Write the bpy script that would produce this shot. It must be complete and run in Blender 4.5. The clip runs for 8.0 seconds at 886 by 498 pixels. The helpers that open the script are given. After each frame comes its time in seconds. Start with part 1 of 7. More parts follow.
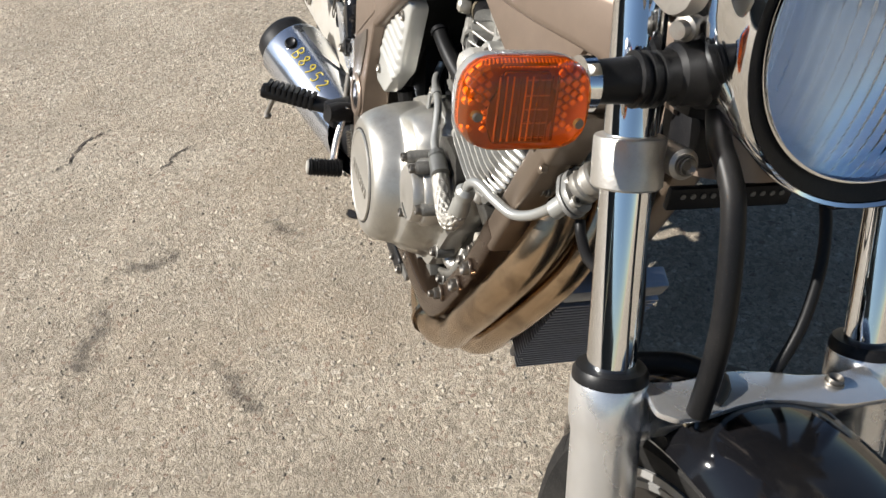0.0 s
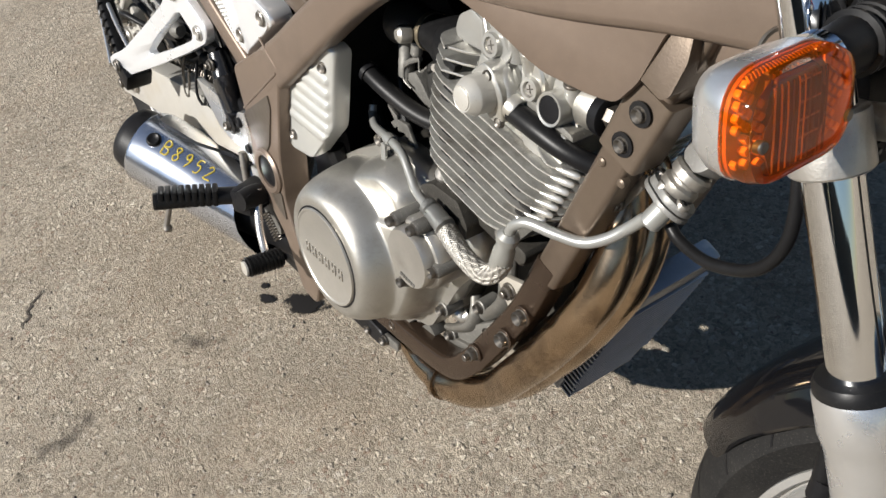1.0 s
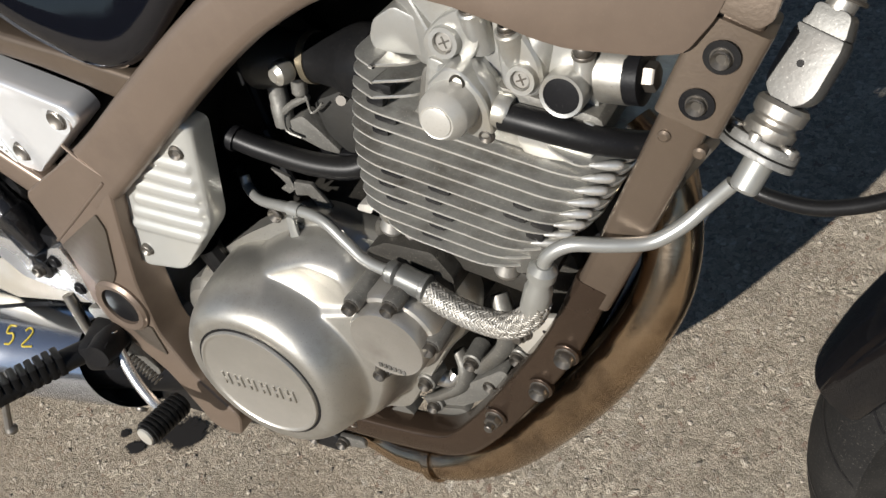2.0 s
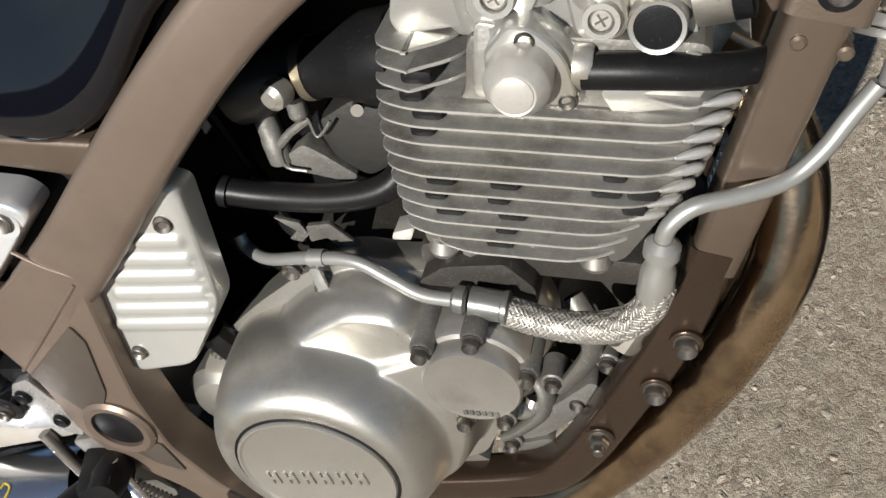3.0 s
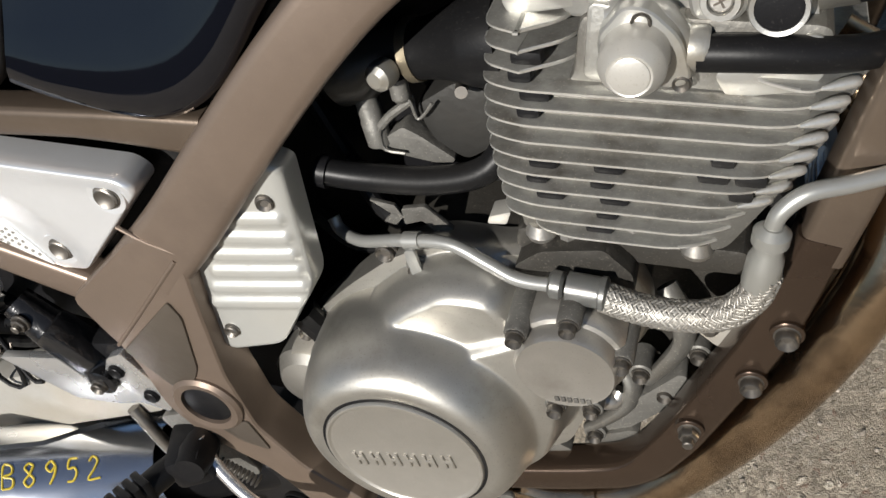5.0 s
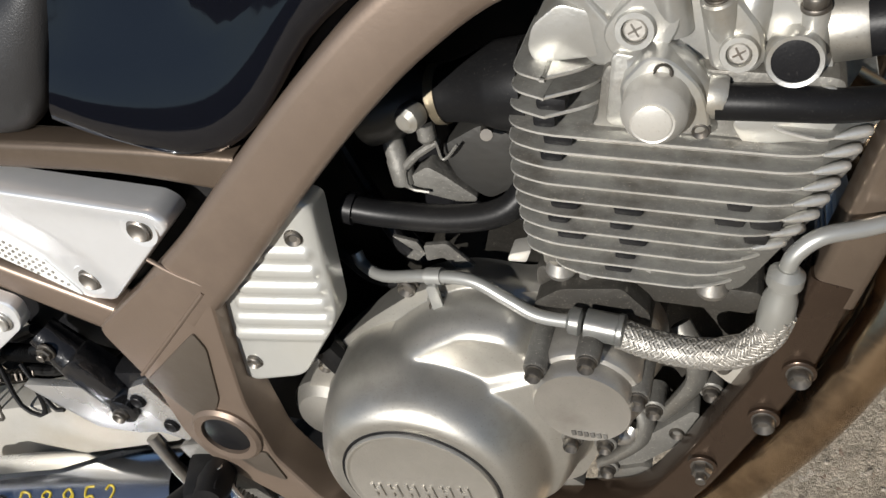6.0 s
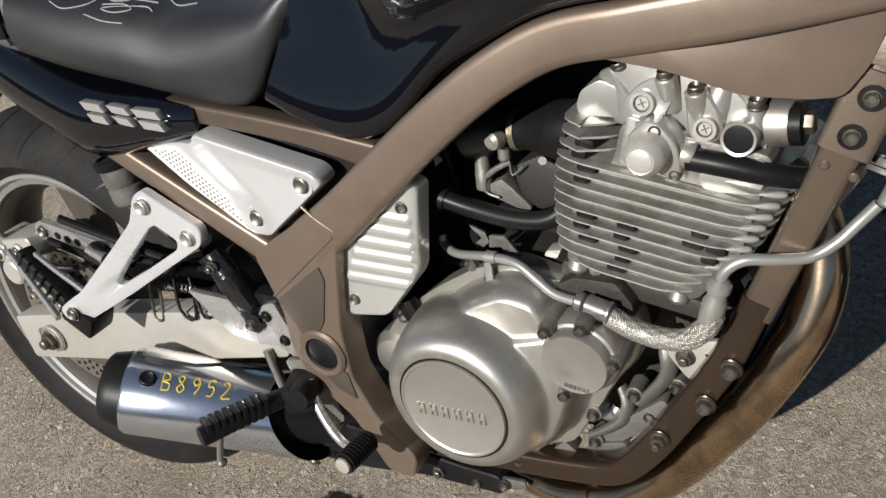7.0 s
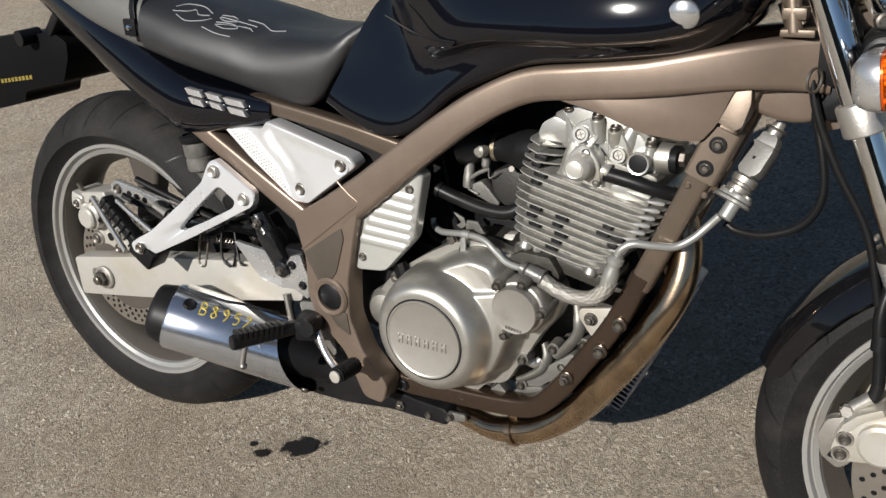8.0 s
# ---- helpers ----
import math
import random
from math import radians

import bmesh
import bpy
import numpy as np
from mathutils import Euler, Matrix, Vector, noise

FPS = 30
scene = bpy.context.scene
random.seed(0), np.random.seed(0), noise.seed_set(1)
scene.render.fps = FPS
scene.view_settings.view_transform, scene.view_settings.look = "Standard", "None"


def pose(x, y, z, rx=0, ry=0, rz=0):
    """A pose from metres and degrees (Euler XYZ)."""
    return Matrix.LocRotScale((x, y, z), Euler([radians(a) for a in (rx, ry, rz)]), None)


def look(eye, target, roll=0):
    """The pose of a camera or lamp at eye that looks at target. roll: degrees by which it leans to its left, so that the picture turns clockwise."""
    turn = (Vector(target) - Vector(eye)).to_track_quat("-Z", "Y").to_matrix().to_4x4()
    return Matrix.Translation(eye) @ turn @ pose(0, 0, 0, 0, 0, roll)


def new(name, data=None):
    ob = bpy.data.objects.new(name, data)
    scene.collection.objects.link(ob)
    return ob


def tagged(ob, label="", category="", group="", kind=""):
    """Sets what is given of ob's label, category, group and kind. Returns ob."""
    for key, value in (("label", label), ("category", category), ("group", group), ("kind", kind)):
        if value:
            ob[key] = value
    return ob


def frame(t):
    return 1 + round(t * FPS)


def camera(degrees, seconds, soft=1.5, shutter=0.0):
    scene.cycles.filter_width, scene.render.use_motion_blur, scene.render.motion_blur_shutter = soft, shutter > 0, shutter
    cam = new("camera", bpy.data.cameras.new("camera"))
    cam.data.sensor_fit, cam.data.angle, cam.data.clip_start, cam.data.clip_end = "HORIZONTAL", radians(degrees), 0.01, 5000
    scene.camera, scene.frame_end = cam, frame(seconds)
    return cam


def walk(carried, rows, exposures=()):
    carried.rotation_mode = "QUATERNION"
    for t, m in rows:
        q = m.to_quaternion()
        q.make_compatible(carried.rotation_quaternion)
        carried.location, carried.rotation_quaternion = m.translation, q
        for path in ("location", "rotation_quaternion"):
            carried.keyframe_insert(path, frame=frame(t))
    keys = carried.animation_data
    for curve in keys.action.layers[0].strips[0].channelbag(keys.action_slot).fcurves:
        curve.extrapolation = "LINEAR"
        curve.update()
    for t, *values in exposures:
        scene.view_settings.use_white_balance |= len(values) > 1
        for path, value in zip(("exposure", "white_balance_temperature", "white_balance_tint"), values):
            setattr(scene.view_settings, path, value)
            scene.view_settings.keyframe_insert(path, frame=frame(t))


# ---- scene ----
cam = camera(52.6, 8.0)
PATH = [
    (0, (1.671, -0.131, 1.079), (0.168, 0.124, -0.216), -8.0),
    (0.5, (1.612, -0.25, 1.101), (0.173, 0.252, -0.195), -11.7),
    (1, (1.454, -0.275, 1.067), (0.125, 0.36, -0.286), -17.8),
    (1.5, (1.32, -0.288, 1.059), (0.152, 0.488, -0.367), -22.2),
    (1.7, (1.268, -0.285, 1.045), (0.207, 0.579, -0.414), -23.1),
    (2.8, (1.035, -0.266, 0.946), (0.324, 0.796, -0.593), -31.2),
    (3, (1.038, -0.26, 0.954), (0.312, 0.812, -0.571), -32.3),
    (3.5, (1.031, -0.263, 0.96), (0.259, 0.799, -0.549), -33.7),
    (4, (1.022, -0.267, 0.95), (0.216, 0.764, -0.562), -33.6),
    (4.2, (1.017, -0.269, 0.953), (0.198, 0.755, -0.557), -33.8),
    (5.5, (1.009, -0.277, 0.966), (0.181, 0.808, -0.496), -33.4),
    (6, (1.005, -0.286, 0.979), (0.18, 0.831, -0.46), -31.9),
    (6.5, (1.041, -0.338, 1.002), (0.153, 0.823, -0.363), -28.9),
    (6.8, (1.112, -0.427, 1.062), (0.122, 0.761, -0.207), -26.1),
    (7, (1.158, -0.493, 1.083), (0.119, 0.696, -0.144), -23.2),
    (7.5, (1.247, -0.64, 1.14), (0.219, 0.604, -0.042), -16.7),
    (8, (1.33, -0.83, 1.196), (0.349, 0.526, 0.101), -11.7),
]
walk(cam, [(t, look(eye, target, roll)) for t, eye, target, roll in PATH],
     exposures=[(0.0, 1.38), (0.5, 1.24), (1.0, 1.05), (1.5, 0.83), (3.0, 0.83), (3.5, 0.76), (4.0, 0.62), (5.5, 0.69), (6.5, 0.69), (7.0, 0.62), (7.5, 0.59), (8.0, 0.61)])

# ---- world and sun ----
SUN = Vector((0.24, 1.36, -1.0)).normalized()
world = bpy.data.worlds.new("sky")
scene.world = world
world.use_nodes = True
wn = world.node_tree.nodes
sky = wn.new("ShaderNodeTexSky")
sky.sky_type, sky.sun_disc = "NISHITA", False
sky.air_density, sky.dust_density, sky.ozone_density = 1.0, 0.1, 2.0
sky.sun_elevation = math.asin(-SUN.z)
sky.sun_rotation = math.atan2(-SUN.x, -SUN.y)
world.node_tree.links.new(sky.outputs[0], wn["Background"].inputs[0])
wn["Background"].inputs[1].default_value = 0.037
sun = new("sun", bpy.data.lights.new("sun", "SUN"))
sun.data.energy, sun.data.angle, sun.data.color = 5.0, radians(0.6), (1.0, 0.96, 0.905)
sun.matrix_world = look((0, -4, 4), Vector((0, -4, 4)) + SUN)


# ---- materials ----
def TONE(metal):
    """Paints and rubbers stay a little darker than bare metal."""
    return 0.72 + 0.28 * metal


def material(name, color, rough=0.5, metal=0.0, vary=0.12, scale=40.0, bump=0.0, bump_scale=None, dirt=None, dirt_amount=0.0,
             coat=0.0, dirt_scale=9.0, rough_vary=0.12, speck=0.0, speck_color=(0.5, 0.48, 0.44), brush=0.0):
    """A surface with fine grain and larger stains, in metres of the bike."""
    color = [c * TONE(metal) for c in color]
    m = bpy.data.materials.new(name)
    m.use_nodes = True
    nt, nodes = m.node_tree, m.node_tree.nodes
    b = nodes["Principled BSDF"]
    co = nodes.new("ShaderNodeTexCoord")
    n1 = nodes.new("ShaderNodeTexNoise")
    n1.inputs["Scale"].default_value, n1.inputs["Detail"].default_value, n1.inputs["Roughness"].default_value = scale, 6.0, 0.65
    n2 = nodes.new("ShaderNodeTexNoise")
    n2.inputs["Scale"].default_value, n2.inputs["Detail"].default_value, n2.inputs["Roughness"].default_value = dirt_scale, 5.0, 0.6
    for n in (n1, n2):
        nt.links.new(co.outputs["Object"], n.inputs["Vector"])
    mix = nodes.new("ShaderNodeMix")
    mix.data_type = "RGBA"
    lo, hi = [c * (1 - vary) for c in color], [min(1, c * (1 + vary)) for c in color]
    mix.inputs[6].default_value, mix.inputs[7].default_value = (*lo, 1), (*hi, 1)
    nt.links.new(n1.outputs["Fac"], mix.inputs[0])
    out = mix.outputs[2]
    if dirt:
        ramp = nodes.new("ShaderNodeMapRange")
        ramp.inputs[1].default_value, ramp.inputs[2].default_value = 0.5, 0.68
        ramp.inputs[3].default_value, ramp.inputs[4].default_value = 0.0, dirt_amount
        nt.links.new(n2.outputs["Fac"], ramp.inputs[0])
        stain = nodes.new("ShaderNodeMix")
        stain.data_type = "RGBA"
        stain.inputs[7].default_value = (*dirt, 1)
        nt.links.new(ramp.outputs[0], stain.inputs[0])
        nt.links.new(out, stain.inputs[6])
        out = stain.outputs[2]
    if speck:
        n4 = nodes.new("ShaderNodeTexNoise")
        n4.inputs["Scale"].default_value, n4.inputs["Detail"].default_value = 800.0, 2.0
        nt.links.new(co.outputs["Object"], n4.inputs["Vector"])
        pick = nodes.new("ShaderNodeMapRange")
        pick.inputs[1].default_value, pick.inputs[2].default_value, pick.inputs[4].default_value = 0.63, 0.72, speck
        nt.links.new(n4.outputs["Fac"], pick.inputs[0])
        spot = nodes.new("ShaderNodeMix")
        spot.data_type = "RGBA"
        spot.inputs[7].default_value = (*speck_color, 1)
        nt.links.new(pick.outputs[0], spot.inputs[0])
        nt.links.new(out, spot.inputs[6])
        out = spot.outputs[2]
    nt.links.new(out, b.inputs["Base Color"])
    rr = nodes.new("ShaderNodeMapRange")
    rr.inputs[3].default_value, rr.inputs[4].default_value = max(0.02, rough - rough_vary), min(1, rough + rough_vary)
    nt.links.new(n2.outputs["Fac"], rr.inputs[0])
    nt.links.new(rr.outputs[0], b.inputs["Roughness"])
    b.inputs["Metallic"].default_value = metal
    b.inputs["Coat Weight"].default_value = coat
    b.inputs["Coat Roughness"].default_value = 0.06
    if brush:
        # fine polishing lines: noise drawn out along the bike, in the gloss alone
        lines, squeeze, gain = nodes.new("ShaderNodeTexNoise"), nodes.new("ShaderNodeMapping"), nodes.new("ShaderNodeMath")
        squeeze.inputs["Scale"].default_value = (25.0, 90.0, 420.0)
        lines.inputs["Scale"].default_value, lines.inputs["Detail"].default_value = 1.0, 3.0
        nt.links.new(co.outputs["Object"], squeeze.inputs["Vector"])
        nt.links.new(squeeze.outputs[0], lines.inputs["Vector"])
        gain.operation = "MULTIPLY_ADD"
        gain.inputs[1].default_value = brush
        nt.links.new(lines.outputs["Fac"], gain.inputs[0])
        nt.links.new(rr.outputs[0], gain.inputs[2])
        nt.links.new(gain.outputs[0], b.inputs["Roughness"])
    if bump:
        bp = nodes.new("ShaderNodeBump")
        bp.inputs["Strength"].default_value, bp.inputs["Distance"].default_value = 1.0, bump
        n3 = nodes.new("ShaderNodeTexNoise")
        n3.inputs["Scale"].default_value, n3.inputs["Detail"].default_value = bump_scale or scale * 4, 3.0
        nt.links.new(co.outputs["Object"], n3.inputs["Vector"])
        nt.links.new(n3.outputs["Fac"], bp.inputs["Height"])
        nt.links.new(bp.outputs[0], b.inputs["Normal"])
    return m


BRONZE = material("bronze_paint", (0.212, 0.162, 0.126), 0.40, 0.62, 0.07, 60, 0.00006, 500, (0.06, 0.045, 0.035), 0.25, speck=0.10, speck_color=(0.3, 0.25, 0.2))
BRONZE_DARK = material("darker_bronze", (0.070, 0.048, 0.034), 0.24, 0.7, 0.12, 60, 0.00006, 500, (0.04, 0.027, 0.02), 0.4, speck=0.12, speck_color=(0.24, 0.18, 0.13))
BRONZE_TUBE = material("bronze_tube_paint", (0.152, 0.117, 0.088), 0.32, 0.65, 0.1, 80, 0.00008, 400, (0.06, 0.042, 0.032), 0.3, speck=0.1, speck_color=(0.26, 0.2, 0.15))
BRONZE_CAST = material("bronze_cast_paint", (0.140, 0.108, 0.080), 0.42, 0.6, 0.14, 120, 0.00014, 500, (0.07, 0.05, 0.04), 0.3)
ALU = material("cast_aluminium", (0.44, 0.42, 0.385), 0.4, 0.85, 0.12, 45, 0.0002, 400, (0.17, 0.15, 0.12), 0.55, speck=0.25, speck_color=(0.2, 0.18, 0.15))
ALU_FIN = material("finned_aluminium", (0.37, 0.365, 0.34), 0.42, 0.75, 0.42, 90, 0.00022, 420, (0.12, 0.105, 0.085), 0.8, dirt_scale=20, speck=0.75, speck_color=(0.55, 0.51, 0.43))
FIN_EDGE = material("bright_fin_edge", (0.74, 0.73, 0.69), 0.33, 0.8, 0.12, 90, 0.0002, 400, (0.3, 0.27, 0.22), 0.4, dirt_scale=30, speck=0.3, speck_color=(0.3, 0.27, 0.22))
# dusty metal, darkened so that its colour holds the shade between fins
ALU_CORE = material("darkened_dusty_aluminium", (0.16, 0.155, 0.14), 0.48, 0.6, 0.25, 60, 0.0004, 220, (0.11, 0.098, 0.08), 0.7, dirt_scale=22, speck=0.4, speck_color=(0.45, 0.42, 0.36))
ALU_DARK = material("grimy_aluminium", (0.17, 0.165, 0.15), 0.5, 0.5, 0.25, 50, 0.0005, 200, (0.05, 0.045, 0.04), 0.7, dirt_scale=14, speck=0.6, speck_color=(0.4, 0.37, 0.32))
POLISHED = material("brushed_aluminium", (0.44, 0.425, 0.388), 0.37, 0.90, 0.10, 70, 0.00007, 500, (0.24, 0.222, 0.185), 0.5, dirt_scale=20, rough_vary=0.06, speck=0.5, speck_color=(0.24, 0.22, 0.19), brush=0.10)
SILVER = material("silver_paint", (0.50, 0.50, 0.47), 0.36, 0.5, 0.05, 60, 0.0001, 500, (0.42, 0.39, 0.33), 0.35, coat=0.3)
PLATE = material("satin_aluminium", (0.66, 0.66, 0.655), 0.27, 0.85, 0.05, 50, 0.0001, 300, (0.5, 0.48, 0.44), 0.3)
SHEET = material("bright_silver_sheet", (0.88, 0.895, 0.91), 0.30, 0.7, 0.03, 50, 0.00006, 300, (0.66, 0.66, 0.65), 0.3)
HEAD = material("pale_cast_cover", (0.43, 0.425, 0.40), 0.35, 0.72, 0.06, 40, 0.00012, 500, (0.29, 0.25, 0.18), 0.5, dirt_scale=28, speck=0.3, speck_color=(0.33, 0.29, 0.22))
CREAM = material("silver_cream_aluminium", (0.53, 0.512, 0.468), 0.38, 0.5, 0.08, 30, 0.0001, 300, (0.36, 0.31, 0.23), 0.5, speck=0.4, speck_color=(0.3, 0.27, 0.22))
STRAINER = material("weathered_cast_alloy", (0.19, 0.187, 0.175), 0.5, 0.45, 0.2, 60, 0.0002, 350, (0.12, 0.11, 0.1), 0.5, dirt_scale=30, speck=0.5, speck_color=(0.42, 0.40, 0.37))
CHROME = material("chrome", (0.78, 0.79, 0.80), 0.06, 1.0, 0.02, 60, rough_vary=0.03)
BOLT = material("dark_bolt_steel", (0.15, 0.138, 0.122), 0.45, 0.9, 0.25, 90, dirt=(0.07, 0.05, 0.035), dirt_amount=0.5, dirt_scale=60)
BRAID = material("braided_steel", (0.35, 0.335, 0.305), 0.5, 0.8, 0.12, 300, dirt=(0.25, 0.22, 0.18), dirt_amount=0.4)
STEEL = material("zinc_steel", (0.21, 0.195, 0.175), 0.46, 0.95, 0.2, 90, dirt=(0.12, 0.09, 0.06), dirt_amount=0.5, dirt_scale=60)
BRASSY = material("dull_brass", (0.24, 0.205, 0.145), 0.4, 0.8, 0.2, 90)
PIPE = material("grey_steel_pipe", (0.335, 0.335, 0.318), 0.36, 0.6, 0.08, 80, dirt=(0.25, 0.24, 0.2), dirt_amount=0.4)
EXHAUST = material("heat_tinted_steel", (0.43, 0.318, 0.210), 0.21, 1.0, 0.35, 22, 0.0001, 300, (0.105, 0.068, 0.042), 0.75, dirt_scale=14, rough_vary=0.14, speck=0.6, speck_color=(0.45, 0.38, 0.29))
MUFFLER = material("satin_steel_sleeve", (0.60, 0.635, 0.70), 0.18, 0.95, 0.06, 60, dirt=(0.34, 0.32, 0.30), dirt_amount=0.4)
BLACK = material("black_paint", (0.004, 0.0045, 0.007), 0.06, 0.0, 0.1, 60, rough_vary=0.02, coat=0.0)
for dull, amount in ((BLACK, 0.55),):
    dull.node_tree.nodes["Principled BSDF"].inputs["Specular IOR Level"].default_value = amount
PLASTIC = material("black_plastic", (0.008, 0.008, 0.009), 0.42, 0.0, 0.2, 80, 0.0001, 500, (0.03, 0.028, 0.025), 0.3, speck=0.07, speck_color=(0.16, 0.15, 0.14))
RUBBER = material("black_rubber", (0.008, 0.008, 0.0085), 0.40, 0.0, 0.2, 70, 0.00006, 400, (0.024, 0.022, 0.020), 0.3, speck=0.05, speck_color=(0.2, 0.19, 0.17))
TYRE = material("tyre_rubber", (0.010, 0.0096, 0.0092), 0.72, 0.0, 0.2, 60, 0.0004, 300, (0.027, 0.025, 0.022), 0.5, speck=0.25, speck_color=(0.18, 0.165, 0.14))
VINYL = material("black_seat_vinyl", (0.022, 0.022, 0.023), 0.43, 0.0, 0.2, 300, 0.00022, 900, (0.05, 0.05, 0.048), 0.3)
VINYL_GREY = material("grey_seat_vinyl", (0.10, 0.10, 0.092), 0.55, 0.0, 0.12, 300, 0.0005, 900)
for dull, amount in ((PLASTIC, 0.16), (RUBBER, 0.16), (TYRE, 0.20)):
    dull.node_tree.nodes["Principled BSDF"].inputs["Specular IOR Level"].default_value = amount
RIM = material("silver_rim_paint", (0.40, 0.395, 0.38), 0.34, 0.6, 0.06, 50, dirt=(0.28, 0.25, 0.21), dirt_amount=0.5)
SPOKE = material("grey_wheel_paint", (0.085, 0.074, 0.062), 0.5, 0.3, 0.15, 50, dirt=(0.05, 0.042, 0.036), dirt_amount=0.6)
DISC = material("worn_brake_steel", (0.36, 0.33, 0.29), 0.38, 0.9, 0.12, 60, dirt=(0.2, 0.13, 0.08), dirt_amount=0.5)
YELLOW = material("yellow_marker", (0.62, 0.47, 0.04), 0.5, 0.0, 0.12, 150)
CHALK = material("white_chalk_marker", (0.30, 0.31, 0.32), 0.8, 0.0, 0.3, 300)
EMBLEM = material("silver_emblem", (0.62, 0.60, 0.58), 0.3, 0.7, 0.06, 80)


def lens_material(name, color, rough=0.08, weight=0.55):
    m = bpy.data.materials.new(name)
    m.use_nodes = True
    b = m.node_tree.nodes["Principled BSDF"]
    b.inputs["Base Color"].default_value = (*color, 1)
    b.inputs["Roughness"].default_value = rough
    b.inputs["Transmission Weight"].default_value = weight
    b.inputs["IOR"].default_value = 1.49
    return m


ORANGE = lens_material("orange_plastic_lens", (0.90, 0.26, 0.02), 0.03, 0.95)
# one orange plastic in lit, shaded and dark copies, light put into colour
AMBER_LIGHT = lens_material("lit_orange_plastic", (0.58, 0.16, 0.008), 0.25, 0.0)
AMBER_SHADE = lens_material("shaded_orange_plastic", (0.30, 0.062, 0.003), 0.3, 0.0)
AMBER_DARK = lens_material("deep_shade_orange_plastic", (0.13, 0.035, 0.003), 0.2, 0.0)
# mirror metal tinted blue, the sky's reflection painted into its colour
SKY_MIRROR = material("sky_tinted_bowl", (0.62, 0.76, 0.98), 0.22, 0.7, 0.04, 30)
GLASS = lens_material("headlight_glass", (0.88, 0.94, 1.0), 0.03, 1.0)


def asphalt():
    m = bpy.data.materials.new("worn_asphalt")
    m.use_nodes = True
    nt, nodes = m.node_tree, m.node_tree.nodes
    b = nodes["Principled BSDF"]
    co = nodes.new("ShaderNodeTexCoord")

    def noise_of(scale, detail=4.0, rough=0.6):
        n = nodes.new("ShaderNodeTexNoise")
        n.inputs["Scale"].default_value, n.inputs["Detail"].default_value, n.inputs["Roughness"].default_value = scale, detail, rough
        nt.links.new(co.outputs["Object"], n.inputs["Vector"])
        return n.outputs["Fac"]

    def mapped(value, a, b_, lo=0.0, hi=1.0):
        n = nodes.new("ShaderNodeMapRange")
        n.inputs[1].default_value, n.inputs[2].default_value, n.inputs[3].default_value, n.inputs[4].default_value = a, b_, lo, hi
        nt.links.new(value, n.inputs[0])
        return n.outputs[0]

    def mixed(fac, a, b_):
        n = nodes.new("ShaderNodeMix")
        n.data_type = "RGBA"
        nt.links.new(fac, n.inputs[0])
        for value, slot in ((a, 6), (b_, 7)):
            if isinstance(value, tuple):
                n.inputs[slot].default_value = (*value, 1)
            else:
                nt.links.new(value, n.inputs[slot])
        return n.outputs[2]

    warp = nodes.new("ShaderNodeMix")
    warp.data_type = "VECTOR"
    wn_ = nodes.new("ShaderNodeTexNoise")
    wn_.inputs["Scale"].default_value = 60.0
    nt.links.new(co.outputs["Object"], wn_.inputs["Vector"])
    warp.inputs[0].default_value = 0.02
    nt.links.new(co.outputs["Object"], warp.inputs[4])
    nt.links.new(wn_.outputs["Color"], warp.inputs[5])
    stones = nodes.new("ShaderNodeTexVoronoi")
    stones.inputs["Scale"].default_value = 165.0
    nt.links.new(warp.outputs[1], stones.inputs["Vector"])
    edge = nodes.new("ShaderNodeTexVoronoi")
    edge.feature = "DISTANCE_TO_EDGE"
    edge.inputs["Scale"].default_value = 165.0
    nt.links.new(warp.outputs[1], edge.inputs["Vector"])
    tone = nodes.new("ShaderNodeSeparateColor")
    nt.links.new(stones.outputs["Color"], tone.inputs[0])
    base = mixed(tone.outputs[0], (0.171, 0.142, 0.108), (0.393, 0.337, 0.260))
    base = mixed(mapped(tone.outputs[1], 0.93, 0.98, 0.0, 0.7), base, (0.456, 0.412, 0.345))
    base = mixed(mapped(tone.outputs[2], 0.93, 0.97), base, (0.186, 0.125, 0.092))
    big = nodes.new("ShaderNodeTexVoronoi")
    big.inputs["Scale"].default_value = 85.0
    nt.links.new(warp.outputs[1], big.inputs["Vector"])
    bigtone = nodes.new("ShaderNodeSeparateColor")
    nt.links.new(big.outputs["Color"], bigtone.inputs[0])
    chip = nodes.new("ShaderNodeMath")
    chip.operation = "MULTIPLY"
    nt.links.new(mapped(bigtone.outputs[0], 0.74, 0.86), chip.inputs[0])
    nt.links.new(mapped(big.outputs["Distance"], 0.42, 0.25), chip.inputs[1])
    base = mixed(chip.outputs[0], base, (0.513, 0.452, 0.362))
    pits = nodes.new("ShaderNodeMath")
    pits.operation = "MULTIPLY"
    nt.links.new(mapped(bigtone.outputs[1], 0.80, 0.90), pits.inputs[0])
    nt.links.new(mapped(big.outputs["Distance"], 0.36, 0.15), pits.inputs[1])
    base = mixed(pits.outputs[0], base, (0.085, 0.075, 0.056))
    base = mixed(mapped(noise_of(2.6, 5.0, 0.62), 0.50, 0.68, 0.0, 0.36), base, (0.268, 0.199, 0.131))
    base = mixed(mapped(noise_of(5.5, 6.0, 0.68), 0.54, 0.72, 0.0, 0.42), base, (0.137, 0.115, 0.090))
    base = mixed(mapped(noise_of(3.4, 4.0, 0.55), 0.46, 0.30, 0.0, 0.30), base, (0.342, 0.312, 0.255))
    gaps = mapped(edge.outputs["Distance"], 0.0, 0.14, 0.8)
    base = mixed(gaps, (0.109, 0.092, 0.071), base)
    base = mixed(mapped(noise_of(3.2, 6.0, 0.62), 0.42, 0.68, 0.0, 0.52), base, (0.162, 0.136, 0.103))
